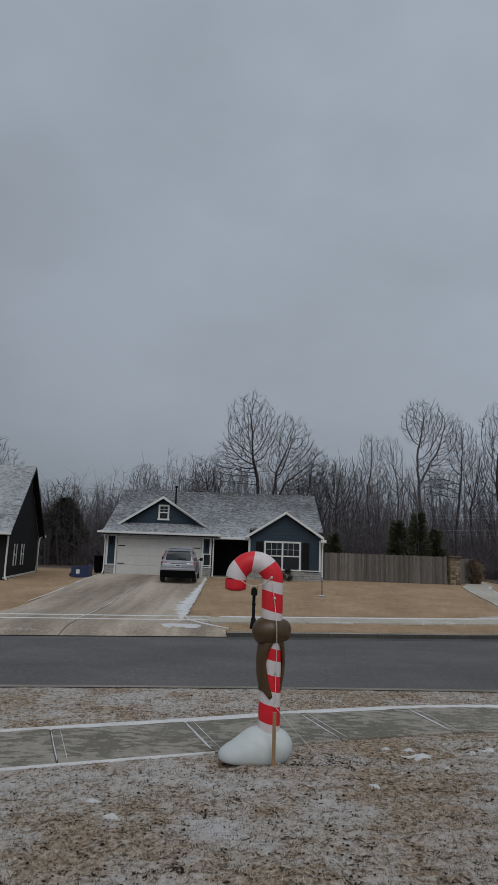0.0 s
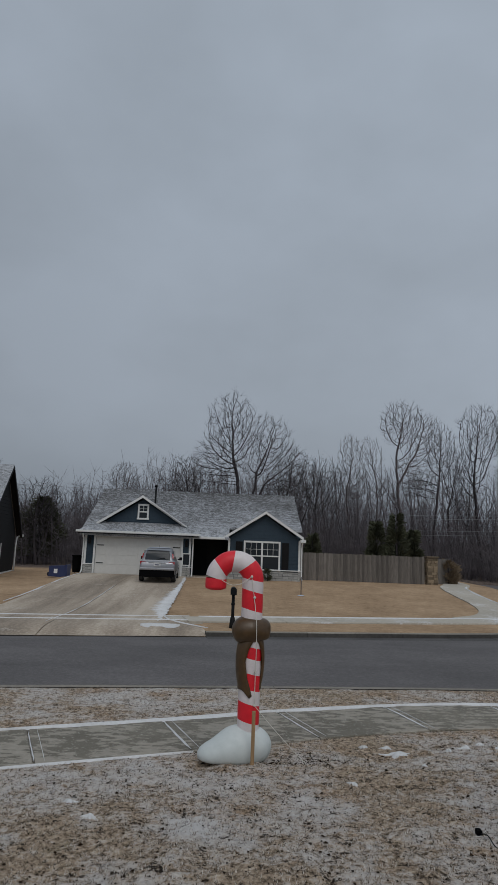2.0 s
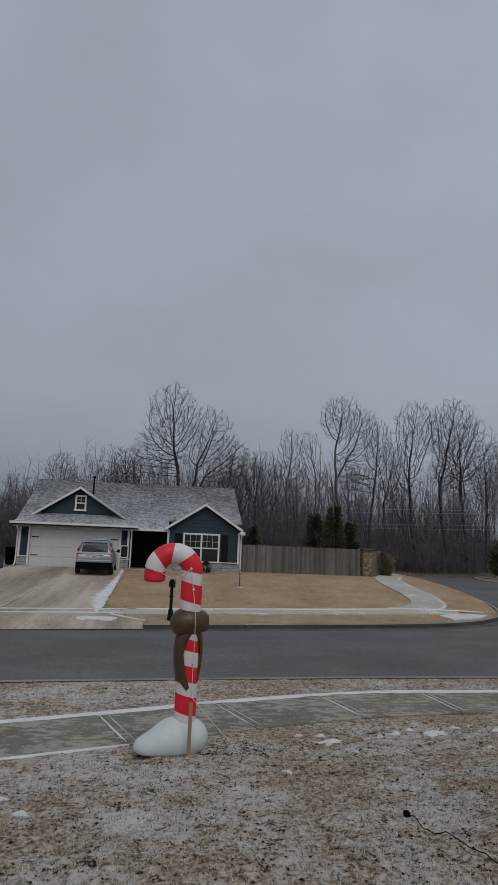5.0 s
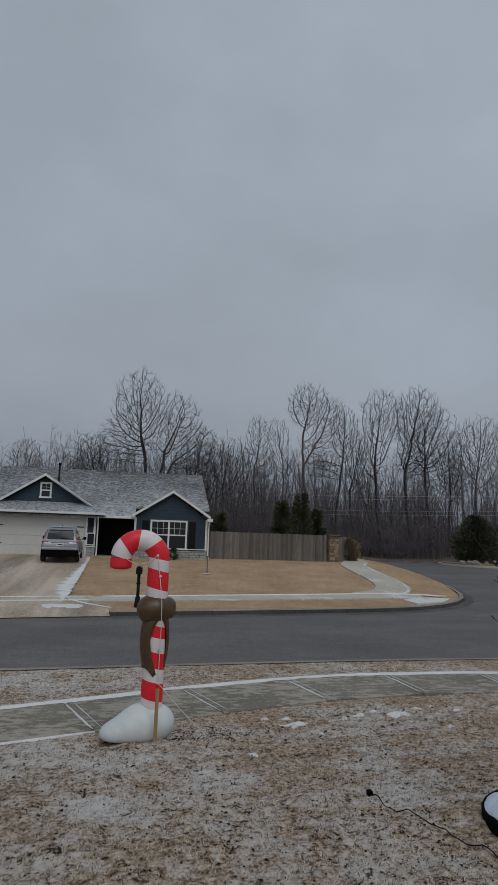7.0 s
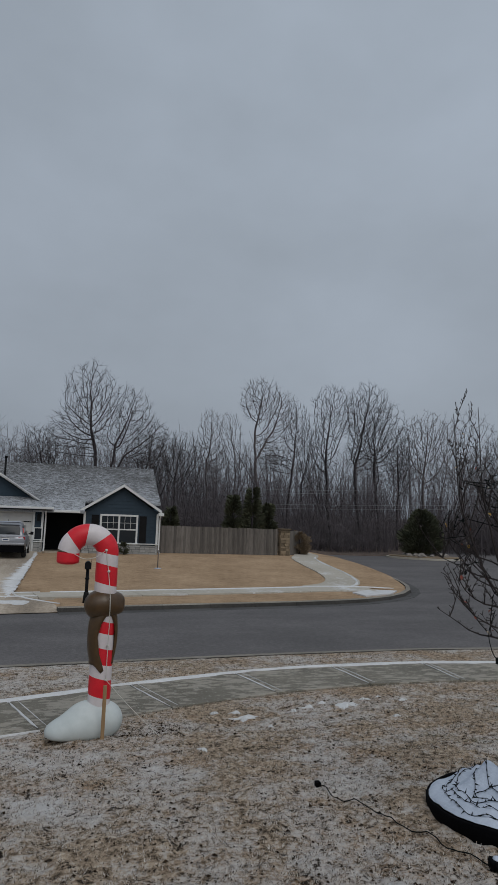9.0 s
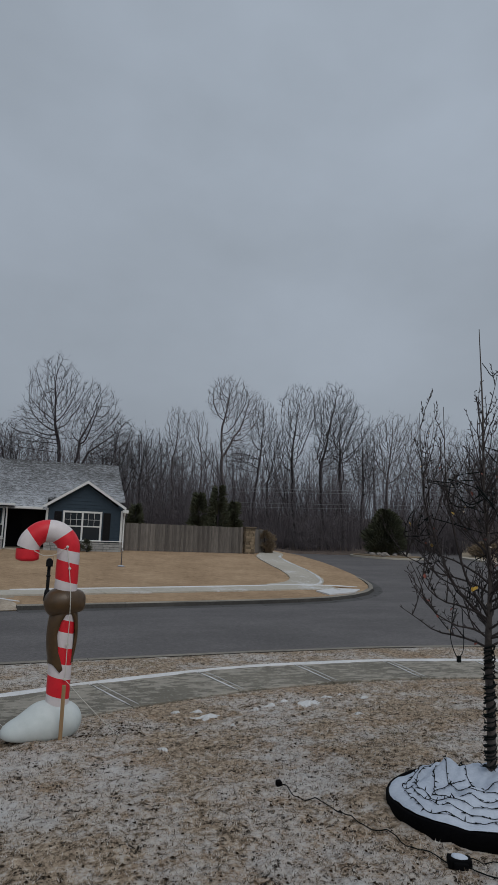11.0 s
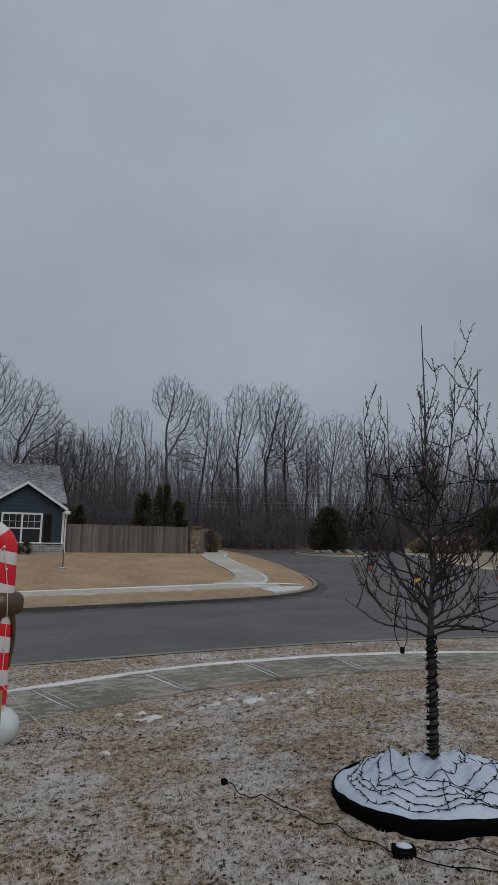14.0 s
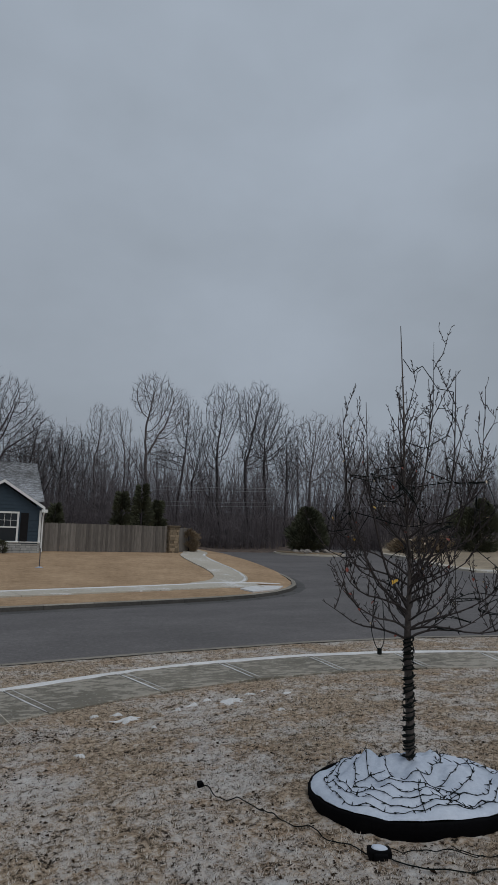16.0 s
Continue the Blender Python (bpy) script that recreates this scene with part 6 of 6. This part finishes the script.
def build_ring():
    t = thing("tree_ring", (0, 0, 0), "low round black plastic tree ring filled with a mound of snow", "tree ring")
    seg = 64
    verts, faces = [], []
    prof = [(0.728, -0.06), (0.737, 0.066), (0.73, 0.082), (0.713, 0.082), (0.704, 0.055), (0.704, -0.06)]
    for k in range(seg):
        a = 2 * math.pi * k / seg
        for r, h in prof:
            x, y = RING_X + r * math.cos(a), RING_Y + r * math.sin(a)
            verts.append((x, y, near_height(x, y) + h + 0.012 * noise.noise((math.cos(a) * 2, math.sin(a) * 2, 0))))
    m = len(prof)
    for k in range(seg):
        for j in range(m):
            faces.append((k * m + j, ((k + 1) % seg) * m + j, ((k + 1) % seg) * m + (j + 1) % m, k * m + (j + 1) % m))
    raw_object("edging", verts, faces, BLACK_PLASTIC, t, True)
    verts, faces = [(RING_X, RING_Y, mound_z(RING_X, RING_Y))], []
    rings = 34
    for j in range(1, rings + 1):
        for k in range(seg):
            a = 2 * math.pi * k / seg
            r = 0.728 * j / rings
            if j == rings:
                r = 0.724 + 0.016 * noise.noise((math.cos(a) * 5, math.sin(a) * 5, 1))
            x, y = RING_X + r * math.cos(a), RING_Y + r * math.sin(a)
            verts.append((x, y, mound_z(x, y) - (0.012 if j == rings else 0)))
    for k in range(seg):
        faces.append((0, 1 + k, 1 + (k + 1) % seg))
    for j in range(rings - 1):
        for k in range(seg):
            a, b = 1 + j * seg + k, 1 + j * seg + (k + 1) % seg
            faces.append((a, a + seg, b + seg, b))
    raw_object("snow_mound", verts, faces, SNOW, t, True)


build_ring()


def bulb_mesh():
    me = bpy.data.meshes.new("bulb")
    verts, faces = [], []
    tube_into(verts, faces, [Vector((0, 0, 0)), Vector((0, 0, 0.014)), Vector((0, 0, 0.018)), Vector((0, 0, 0.042))], [0.005, 0.006, 0.004, 0.0012], 6)
    me.from_pydata(verts, [], faces)
    me.materials.append(WIRE)
    return me


BULB = bulb_mesh()


def bulbs_along(line, parent, step, rnd, up=0.3):
    gone = 0.0
    for a, b in zip(line, line[1:]):
        gone += (b - a).length
        if gone > step:
            gone = 0.0
            ob = new("bulb", BULB)
            ob.parent = parent
            d = Vector((rnd.gauss(0, 1), rnd.gauss(0, 1), rnd.gauss(up, 0.6))).normalized()
            ob.matrix_basis = Matrix.Translation(b) @ d.to_track_quat("Z", "Y").to_matrix().to_4x4() @ Matrix.Scale(rnd.uniform(0.65, 0.95), 4)


def build_ground_lights():
    t = thing("string_lights", (0, 0, 0), "dark green net of small string lights on the snow", "lights")
    rnd = random.Random(5)

    def lay(pts, step):
        line = spline(pts, 5)
        for p in line:
            p.z = mound_z(p.x, p.y) + 0.004 + 0.008 * abs(noise.noise((p.x * 9, p.y * 9, 1)))
        tube("wire", line, 0.0026, WIRE, t, 4)
        bulbs_along(line, t, step, rnd)
    # strands laid in wavering rounds about the trunk
    for k, r in enumerate((0.2, 0.33, 0.44, 0.53, 0.6, 0.66)):
        sweep = rnd.uniform(3.0, 5.2)
        start = -2.25 - sweep / 2 + rnd.gauss(0, 0.45)
        n = int(6 + r * 34)
        pts = []
        for i in range(n):
            a = start + sweep * i / (n - 1)
            q = min(r + 0.055 * noise.noise((a * 2.1, k * 3.7, 0)) + 0.03 * noise.noise((a * 6.3, k, 5)), 0.69)
            pts.append((RING_X + q * math.cos(a), RING_Y + q * math.sin(a), 0))
        lay(pts, 0.048)
    # short links that run from round to round
    for k in range(8):
        a = rnd.uniform(0, 6.28)
        pts = []
        for i in range(5):
            q = 0.2 + 0.46 * i / 4 + rnd.gauss(0, 0.025)
            a += rnd.gauss(0, 0.2)
            pts.append((RING_X + q * math.cos(a), RING_Y + q * math.sin(a), 0))
        lay(pts[rnd.randrange(2):][:4], 0.06)


build_ground_lights()


def build_young_tree():
    rnd = random.Random(41)
    base = near_height(RING_X, RING_Y)
    t = thing("young_tree", (RING_X - 0.02, RING_Y, base), "young bare tree in a snowy ring, its trunk wound with lights", "tree")
    right, deep = Vector((0.908, -0.419, 0)), Vector((0.419, 0.908, 0))
    z_fork, z_top = 1.08, 3.46
    lead = spline([(0, 0, -0.05), (0.01, 0, 0.5), (0.0, 0.01, z_fork), (0.015, 0, 1.6), (-0.02, 0.01, 2.2), (-0.035, 0, 2.8), (-0.06, 0, z_top)], 8)
    radii = [float(np.interp(p.z, [0, z_fork, 1.4, 2.2, z_top], [0.033, 0.028, 0.018, 0.0105, 0.003])) for p in lead]
    cut = next(i for i, p in enumerate(lead) if p.z > z_fork)
    tube("trunk", lead[:cut + 1], radii[:cut + 1], YOUNG_BARK, t, 10)
    verts, faces = [], []
    tube("leader", lead[cut:], radii[cut:], YOUNG_BARK, t, 7)
    tips, woody = [], []

    def shoot(p, d, length, r, depth):
        pts, rad = [p.copy()], [r]
        n = 8 if depth == 0 else 5
        for i in range(n):
            lift = (-0.07 if i < 4 and d.z < 0.75 else 0.17) if depth == 0 else 0.14
            d = (d + Vector((rnd.gauss(0, 0.13), rnd.gauss(0, 0.13), lift + rnd.gauss(0, 0.07)))).normalized()
            p = p + d * length / n
            pts.append(p.copy())
            rad.append(max(r * (1 - 0.75 * (i + 1) / n), 0.0018))
        tube_into(verts, faces, pts, rad, 5 if depth == 0 else 4)
        woody.extend(pts[1:])
        tips.append(pts[-1])
        for q in pts[1:]:
            for _ in range(2):
                if rnd.random() < 0.8:
                    e = (d + Vector((rnd.gauss(0, 0.9), rnd.gauss(0, 0.9), rnd.gauss(0.3, 0.5)))).normalized()
                    tube_into(verts, faces, [q.copy(), q + e * rnd.uniform(0.012, 0.04)], [0.0028, 0.0024], 4)
        if depth < 2:
            for _ in range(rnd.randint(4, 7) if depth == 0 else rnd.randint(1, 2)):
                q = pts[rnd.randrange(1, n)]
                w = rnd.uniform(0, 6.28)
                e = (d * 0.55 + Vector((math.cos(w), math.sin(w), 0.55)) * 0.7).normalized()
                shoot(q, e, length * rnd.uniform(0.3, 0.55), r * 0.55, depth + 1)

    for k in range(40):
        u = (k / 39) ** 1.5
        z = z_fork + 0.02 + u * 1.6
        i = min(range(len(lead)), key=lambda j: abs(lead[j].z - z))
        w = k * 2.39996 + rnd.gauss(0, 0.25)
        flat = 1.45 - 1.0 * u
        d = Vector((math.cos(w) * flat, math.sin(w) * flat, 0.82 + 0.5 * u)).normalized()
        shoot(lead[i], d, (1.0 - 0.62 * u) * rnd.uniform(0.66, 1.02), 0.0098 - 0.0045 * u, 0 if u < 0.55 else 1)
        raw_object("branch", verts, faces, SHOOT_BARK, t)
        verts.clear()
        faces.clear()
    # two strong upright side leaders
    for off, z0, z1, r in ((0.36, 1.45, 3.12, 0.013), (-0.30, 1.3, 2.85, 0.011), (-0.47, 1.25, 2.8, 0.009), (0.2, 1.9, 3.35, 0.007), (0.56, 1.5, 2.75, 0.008)):
        a = right * off
        line = spline([(0, 0, z0), (a.x * 0.55, a.y * 0.55, z0 + 0.3), (a.x * 0.9, a.y * 0.9, z0 + 0.75), (a.x, a.y, (z0 + z1) / 2 + 0.2), (a.x * 1.06, a.y * 1.06, z1)], 5)
        tube_into(verts, faces, line, [r * (1 - 0.8 * i / (len(line) - 1)) for i in range(len(line))], 5)
        woody.extend(line[5:])
        tips.append(line[-1])
        for q in line[7:-1]:
            w = rnd.uniform(0, 6.28)
            if rnd.random() < 0.7:
                shoot(q, Vector((math.cos(w) * 0.5, math.sin(w) * 0.5, 0.8)).normalized(), rnd.uniform(0.15, 0.42), 0.0045, 1)
        raw_object("branch", verts, faces, SHOOT_BARK, t)
        verts.clear()
        faces.clear()
    # a few leaves that stayed
    for k in range(230):
        q = woody[rnd.randrange(len(woody))]
        if q.z > 2.4 and k > 12:
            continue
        leaf(t, q, rnd.uniform(0.02, 0.045), YELLOW_LEAF if k % 17 == 0 else (RUST_LEAF if k % 4 == 1 else (BULB_PALE if k % 4 == 2 and k % 3 else WIRE)), rnd)
    leaf(t, Vector((0, 0, 1.52)) - right * 0.09 - deep * 0.06, 0.085, YELLOW_LEAF, rnd)

    # lights wound round trunk and strung between the tips
    s = thing("string_lights", (RING_X - 0.02, RING_Y, base), "dark wire of small lights wound up the young tree", "lights")
    for turns, jit, r0 in ((17, 0.004, 0.035), (13, 0.006, 0.037), (10, 0.008, 0.038)):
        coil = []
        for u in np.linspace(0, 1, turns * 14):
            w = u * 2 * math.pi * turns + 0.8 * noise.noise((u * 9, turns, 0))
            rr = r0 - 0.005 * u + jit * rnd.random()
            coil.append(Vector((rr * math.cos(w), rr * math.sin(w), 0.24 + 0.86 * u + 0.03 * noise.noise((u * 23, 0, turns)))))
        tube("wire", coil, 0.0055, WIRE, s, 4)
        bulbs_along(coil, s, 0.04, rnd, 0.0)
    strung = [(-0.03, 3.2), (0.12, 3.15), (0.36, 2.95), (0.3, 2.6), (-0.03, 2.55), (0.34, 2.25), (-0.28, 2.3), (-0.02, 2.05), (0.36, 1.95), (-0.4, 2.0)]
    for (ax, az), (bx, bz) in zip(strung, strung[1:]):
        a, b = right * ax + Vector((0, 0, az)), right * bx + Vector((0, 0, bz))
        sag = (a + b) / 2 - Vector((0, 0, 0.07)) + deep * rnd.gauss(0, 0.04)
        line = spline([a, a.lerp(sag, 0.55), sag, b.lerp(sag, 0.5), b], 6)
        tube("wire", line, 0.0034, WIRE, s, 4)
        bulbs_along(line, s, 0.085, rnd, -0.2)
    inner = [p for p in woody if p.z < 2.5]
    for k in range(18):
        p = inner[rnd.randrange(len(inner))]
        line = [p]
        for _ in range(4):
            near = sorted(inner, key=lambda q: abs((q - line[-1]).length - 0.22))[rnd.randrange(8)]
            line.append(near)
        line = spline(line, 5)
        tube("wire", line, 0.0032, WIRE, s, 4)
        bulbs_along(line, s, 0.055, rnd, 0.0)
    hang = Vector((0, 0, 0)) - right * 0.26 - deep * 0.1
    loop = spline([hang + Vector((0.02, 0, 1.36)), hang + Vector((-0.03, 0.01, 1.2)), hang + Vector((-0.015, 0.0, 1.08)), hang + Vector((0.03, 0, 1.02)), hang + right * 0.06 + Vector((0, 0, 1.1)), hang + right * 0.05 + Vector((0, 0, 1.36))], 6)
    tube("wire", loop, 0.003, WIRE, s, 4)
    part("plug", box(hang.x + 0.02, hang.x + 0.045, hang.y - 0.012, hang.y + 0.012, 0.985, 1.03, 0.004), WIRE, s)


def leaf(parent, place, size, mat, rnd):
    bm = bmesh.new()
    d = Vector((rnd.gauss(0, 1), rnd.gauss(0, 1), -0.8)).normalized()
    sd = d.cross(Vector((0, 0, 1))).normalized()
    up = sd.cross(d)
    pts = [place, place + d * size * 0.5 + sd * size * 0.32 + up * size * 0.1, place + d * size, place + d * size * 0.5 - sd * size * 0.32 + up * size * 0.1, place + d * size * 0.5]
    v = [bm.verts.new(p) for p in pts]
    bm.faces.new((v[0], v[1], v[2], v[4]))
    bm.faces.new((v[0], v[4], v[2], v[3]))
    part("leaf", bm, mat, parent)


build_young_tree()

# ---- cords and bits on the lawn ----
cord_line = spline([(x, y, 0) for x, y in ((1.97, 4.97), (2.01, 4.78), (2.06, 4.6), (2.11, 4.42), (2.15, 4.2), (2.18, 4.05), (2.25, 3.83), (2.3, 3.56), (2.38, 3.32))], 6)
for p in cord_line:
    p.z = yard_z(p.x, p.y) + 0.012 + 0.008 * math.sin(p.y * 17)
cord = thing("extension_cord", (0, 0, 0), "thin black extension cord lying across the lawn", "cord")
tube("cord", cord_line, 0.004, WIRE, cord, 6)
part("plug", box(1.945, 1.985, 4.955, 5.01, yard_z(1.97, 4.97) - 0.002, yard_z(1.97, 4.97) + 0.04, 0.006), BLACK_PLASTIC, cord)
line = spline([(x, y, 0) for x, y in ((2.42, 3.28), (2.46, 3.14), (2.52, 2.95), (2.62, 2.86), (2.8, 2.82), (3.1, 2.78), (3.6, 2.72))], 6)
for p in line:
    p.z = yard_z(p.x, p.y) + 0.012 + 0.006 * math.sin(p.x * 23)
tube("cord", line, 0.004, WIRE, cord, 6)
for k, pts in enumerate((((2.42, 3.3), (2.6, 3.26), (2.75, 3.2), (2.78, 3.05), (2.88, 3.0)), ((2.85, 3.22), (2.84, 3.1), (2.92, 3.02), (3.0, 2.9)))):
    line = spline([(x, y, 0) for x, y in pts], 6)
    for p in line:
        p.z = yard_z(p.x, p.y) + 0.012 + 0.015 * abs(math.sin(p.x * 31))
    tube("cord", line, 0.003, WIRE, cord, 5)
dev = thing("light_controller", (2.40, 3.30, yard_z(2.4, 3.3)), "black outdoor light controller on the lawn with snow on top", "controller", turn=-25)
part("body", box(-0.065, 0.065, -0.04, 0.04, -0.01, 0.045, 0.012), BLACK_PLASTIC, dev)
part("socket_block", box(-0.04, 0.04, -0.06, -0.036, 0.0, 0.035, 0.008), BLACK_PLASTIC, dev)
part("snow_cap", blob([(0, 0, 0.04, 0.06, 0.036, 0.02), (-0.03, 0.01, 0.045, 0.03, 0.03, 0.016), (0.04, -0.01, 0.04, 0.04, 0.025, 0.014)], 8, 16), SNOW, dev, "", True)


def snow_patch(x, y, r, seed, height=near_height):
    """A small ragged patch of snow on the grass."""
    rnd = random.Random(seed)
    verts, faces = [], []
    seg, rings = 40, 6
    for j in range(rings + 1):
        for k in range(seg):
            a = 2 * math.pi * k / seg
            edge = 0.62 + 0.75 * noise.noise((math.cos(a) * 1.6 + seed, math.sin(a) * 1.6, seed * 0.7)) + 0.3 * noise.noise((math.cos(a) * 5, math.sin(a) * 5, seed))
            q = r * max(edge, 0.15) * j / rings
            px, py = x + q * math.cos(a) * 1.35, y + q * math.sin(a)
            u = j / rings
            verts.append((px, py, yard_z(px, py) + 0.028 * (1 - u ** 2.5) - 0.012 * u + 0.01 * noise.noise((px * 14, py * 14, 0))))
    for j in range(rings):
        for k in range(seg):
            a, b = j * seg + k, j * seg + (k + 1) % seg
            faces.append((a, a + seg, b + seg, b))
    tagged(raw_object("snow_patch", verts, faces, JOINT, None, True), "small ragged patch of snow on the dry grass", "snow", "snow patches on the lawn")


for k, (x, y, r) in enumerate(((2.05, 7.5, 0.17), (3.48, 7.85, 0.16), (3.74, 7.02, 0.06), (2.0, 7.8, 0.07), (4.3, 7.9, 0.07), (3.0, 7.95, 0.08), (3.22, 8.1, 0.06), (2.72, 7.75, 0.05), (3.85, 8.15, 0.09), (4.15, 8.3, 0.07), (1.75, 7.95, 0.06), (2.4, 8.2, 0.07), (2.2, 7.0, 0.05), (1.3, 6.3, 0.06), (-1.25, 5.9, 0.08), (-1.0, 5.45, 0.07), (-2.3, 6.3, 0.1))):
    snow_patch(x, y, r, 3 + k)


def build_grass():
    """Short dry grass in tufts over the near lawn and the strip by the kerb, as one body."""
    rng = np.random.default_rng(90)
    gx, gy = np.arange(-8.0, 12.6, 0.055), np.arange(1.8, 12.6, 0.055)
    ground = np.array([[yard_z(x, y) if y < walk_mid(x) else near_height(x, y) for y in gy.tolist()] for x in gx.tolist()])
    kerb_at = np.array([near_kerb(x) for x in gx.tolist()])
    walk_at = np.array([walk_mid(x) for x in gx.tolist()])
    tufts, each = 62000, 6
    y = 2.2 + 9.8 * rng.random(tufts) ** 1.2
    half = y * 0.47 + 0.4
    x = -half + 3.3 * half * rng.random(tufts)
    size = rng.uniform(0.5, 1.35, tufts)
    y, x, size = np.repeat(y, each), np.repeat(x, each), np.repeat(size, each)
    a = rng.uniform(0, 2 * math.pi, len(x))
    x, y = x + np.cos(a) * 0.014 * rng.random(len(x)), y + np.sin(a) * 0.014 * rng.random(len(x))
    ok = (x > -7.8) & (x < 12.3) & (y < np.interp(x, gx, kerb_at) - 0.2) & (np.abs(y - np.interp(x, gx, walk_at)) > WALK_HALF + 0.06)
    ok &= np.hypot(x - RING_X, y - RING_Y) > 0.8
    x, y, a, size = x[ok], y[ok], a[ok], size[ok]
    u, v = (x - gx[0]) / 0.055, (y - gy[0]) / 0.055
    i, j = u.astype(int), v.astype(int)
    u, v = u - i, v - j
    z = ground[i, j] * (1 - u) * (1 - v) + ground[i + 1, j] * u * (1 - v) + ground[i, j + 1] * (1 - u) * v + ground[i + 1, j + 1] * u * v
    k = len(x)
    size *= 0.62 + 0.055 * y
    long_, w = size * rng.uniform(0.01, 0.028, k), rng.uniform(0.002, 0.004, k)
    lean = rng.uniform(0.25, 1.1, k)
    ca, sa = np.cos(a), np.sin(a)
    tri = np.empty((k, 3, 3))
    tri[:, 0] = np.stack([x - sa * w, y + ca * w, z - 0.005], 1)
    tri[:, 1] = np.stack([x + sa * w, y - ca * w, z - 0.005], 1)
    tri[:, 2] = np.stack([x + ca * long_, y + sa * long_, z + long_ * lean], 1)
    me = bpy.data.meshes.new("grass")
    me.vertices.add(3 * k)
    me.vertices.foreach_set("co", tri.ravel())
    me.loops.add(3 * k)
    me.loops.foreach_set("vertex_index", np.arange(3 * k, dtype=np.int32))
    me.polygons.add(k)
    me.polygons.foreach_set("loop_start", np.arange(0, 3 * k, 3, dtype=np.int32))
    me.update(calc_edges=True)
    me.materials.append(BLADE)
    tagged(new("grass", me), "short dry tan grass in tufts dusted with snow", "grass", kind="stuff")


build_grass()


def build_litter():
    """Dead leaves and crumbs of soil scattered over the near lawn, as one body."""
    rnd = random.Random(17)
    verts, faces = [], []
    spots = []
    for _ in range(4200):
        y = 2.4 + 6.0 * rnd.random() ** 1.1
        spots.append((rnd.uniform(-y * 0.5 - 0.3, y * 1.05 + 0.5), y))
    # denser cluster that makes a dark zone right of the inflatable's base
    for _ in range(260):
        spots.append((0.95 + rnd.gauss(0, 0.28), 7.35 + rnd.gauss(0, 0.14)))
    for _ in range(300):
        x = rnd.uniform(-3.0, 9.0)
        spots.append((x, walk_mid(x) + rnd.uniform(0.75, 2.0)))
    for x, y in spots:
        if abs(y - walk_mid(x)) < 0.74 or math.hypot(x - RING_X, y - RING_Y) < 0.8 or y > near_kerb(x) - 0.2:
            continue
        z = (yard_z(x, y) if y < walk_mid(x) else near_height(x, y)) + 0.003
        s = rnd.uniform(0.005, 0.014) * (1.7 if rnd.random() < 0.12 else 1.0)
        a = rnd.uniform(0, 6.28)
        c, d = math.cos(a) * s, math.sin(a) * s
        i = len(verts)
        h = s * rnd.uniform(0.2, 0.9)
        verts += [(x - c, y - d, z), (x + d * 0.7, y - c * 0.7, z + h), (x + c, y + d, z + h * 0.4), (x - d * 0.7, y + c * 0.7, z + h * 0.8), (x, y, z - 0.002)]
        faces += [(i, i + 1, i + 4), (i + 1, i + 2, i + 4), (i + 2, i + 3, i + 4), (i + 3, i, i + 4)]
    tagged(raw_object("leaf_litter", verts, faces, LITTER), "dark dead leaves and soil crumbs scattered on the lawn", "litter", kind="stuff")


LITTER = worn("dead_leaf", (0.012, 0.008, 0.006), (0.055, 0.036, 0.022), 9, 0.95, 0, 0.0, shine=0.1)
build_litter()
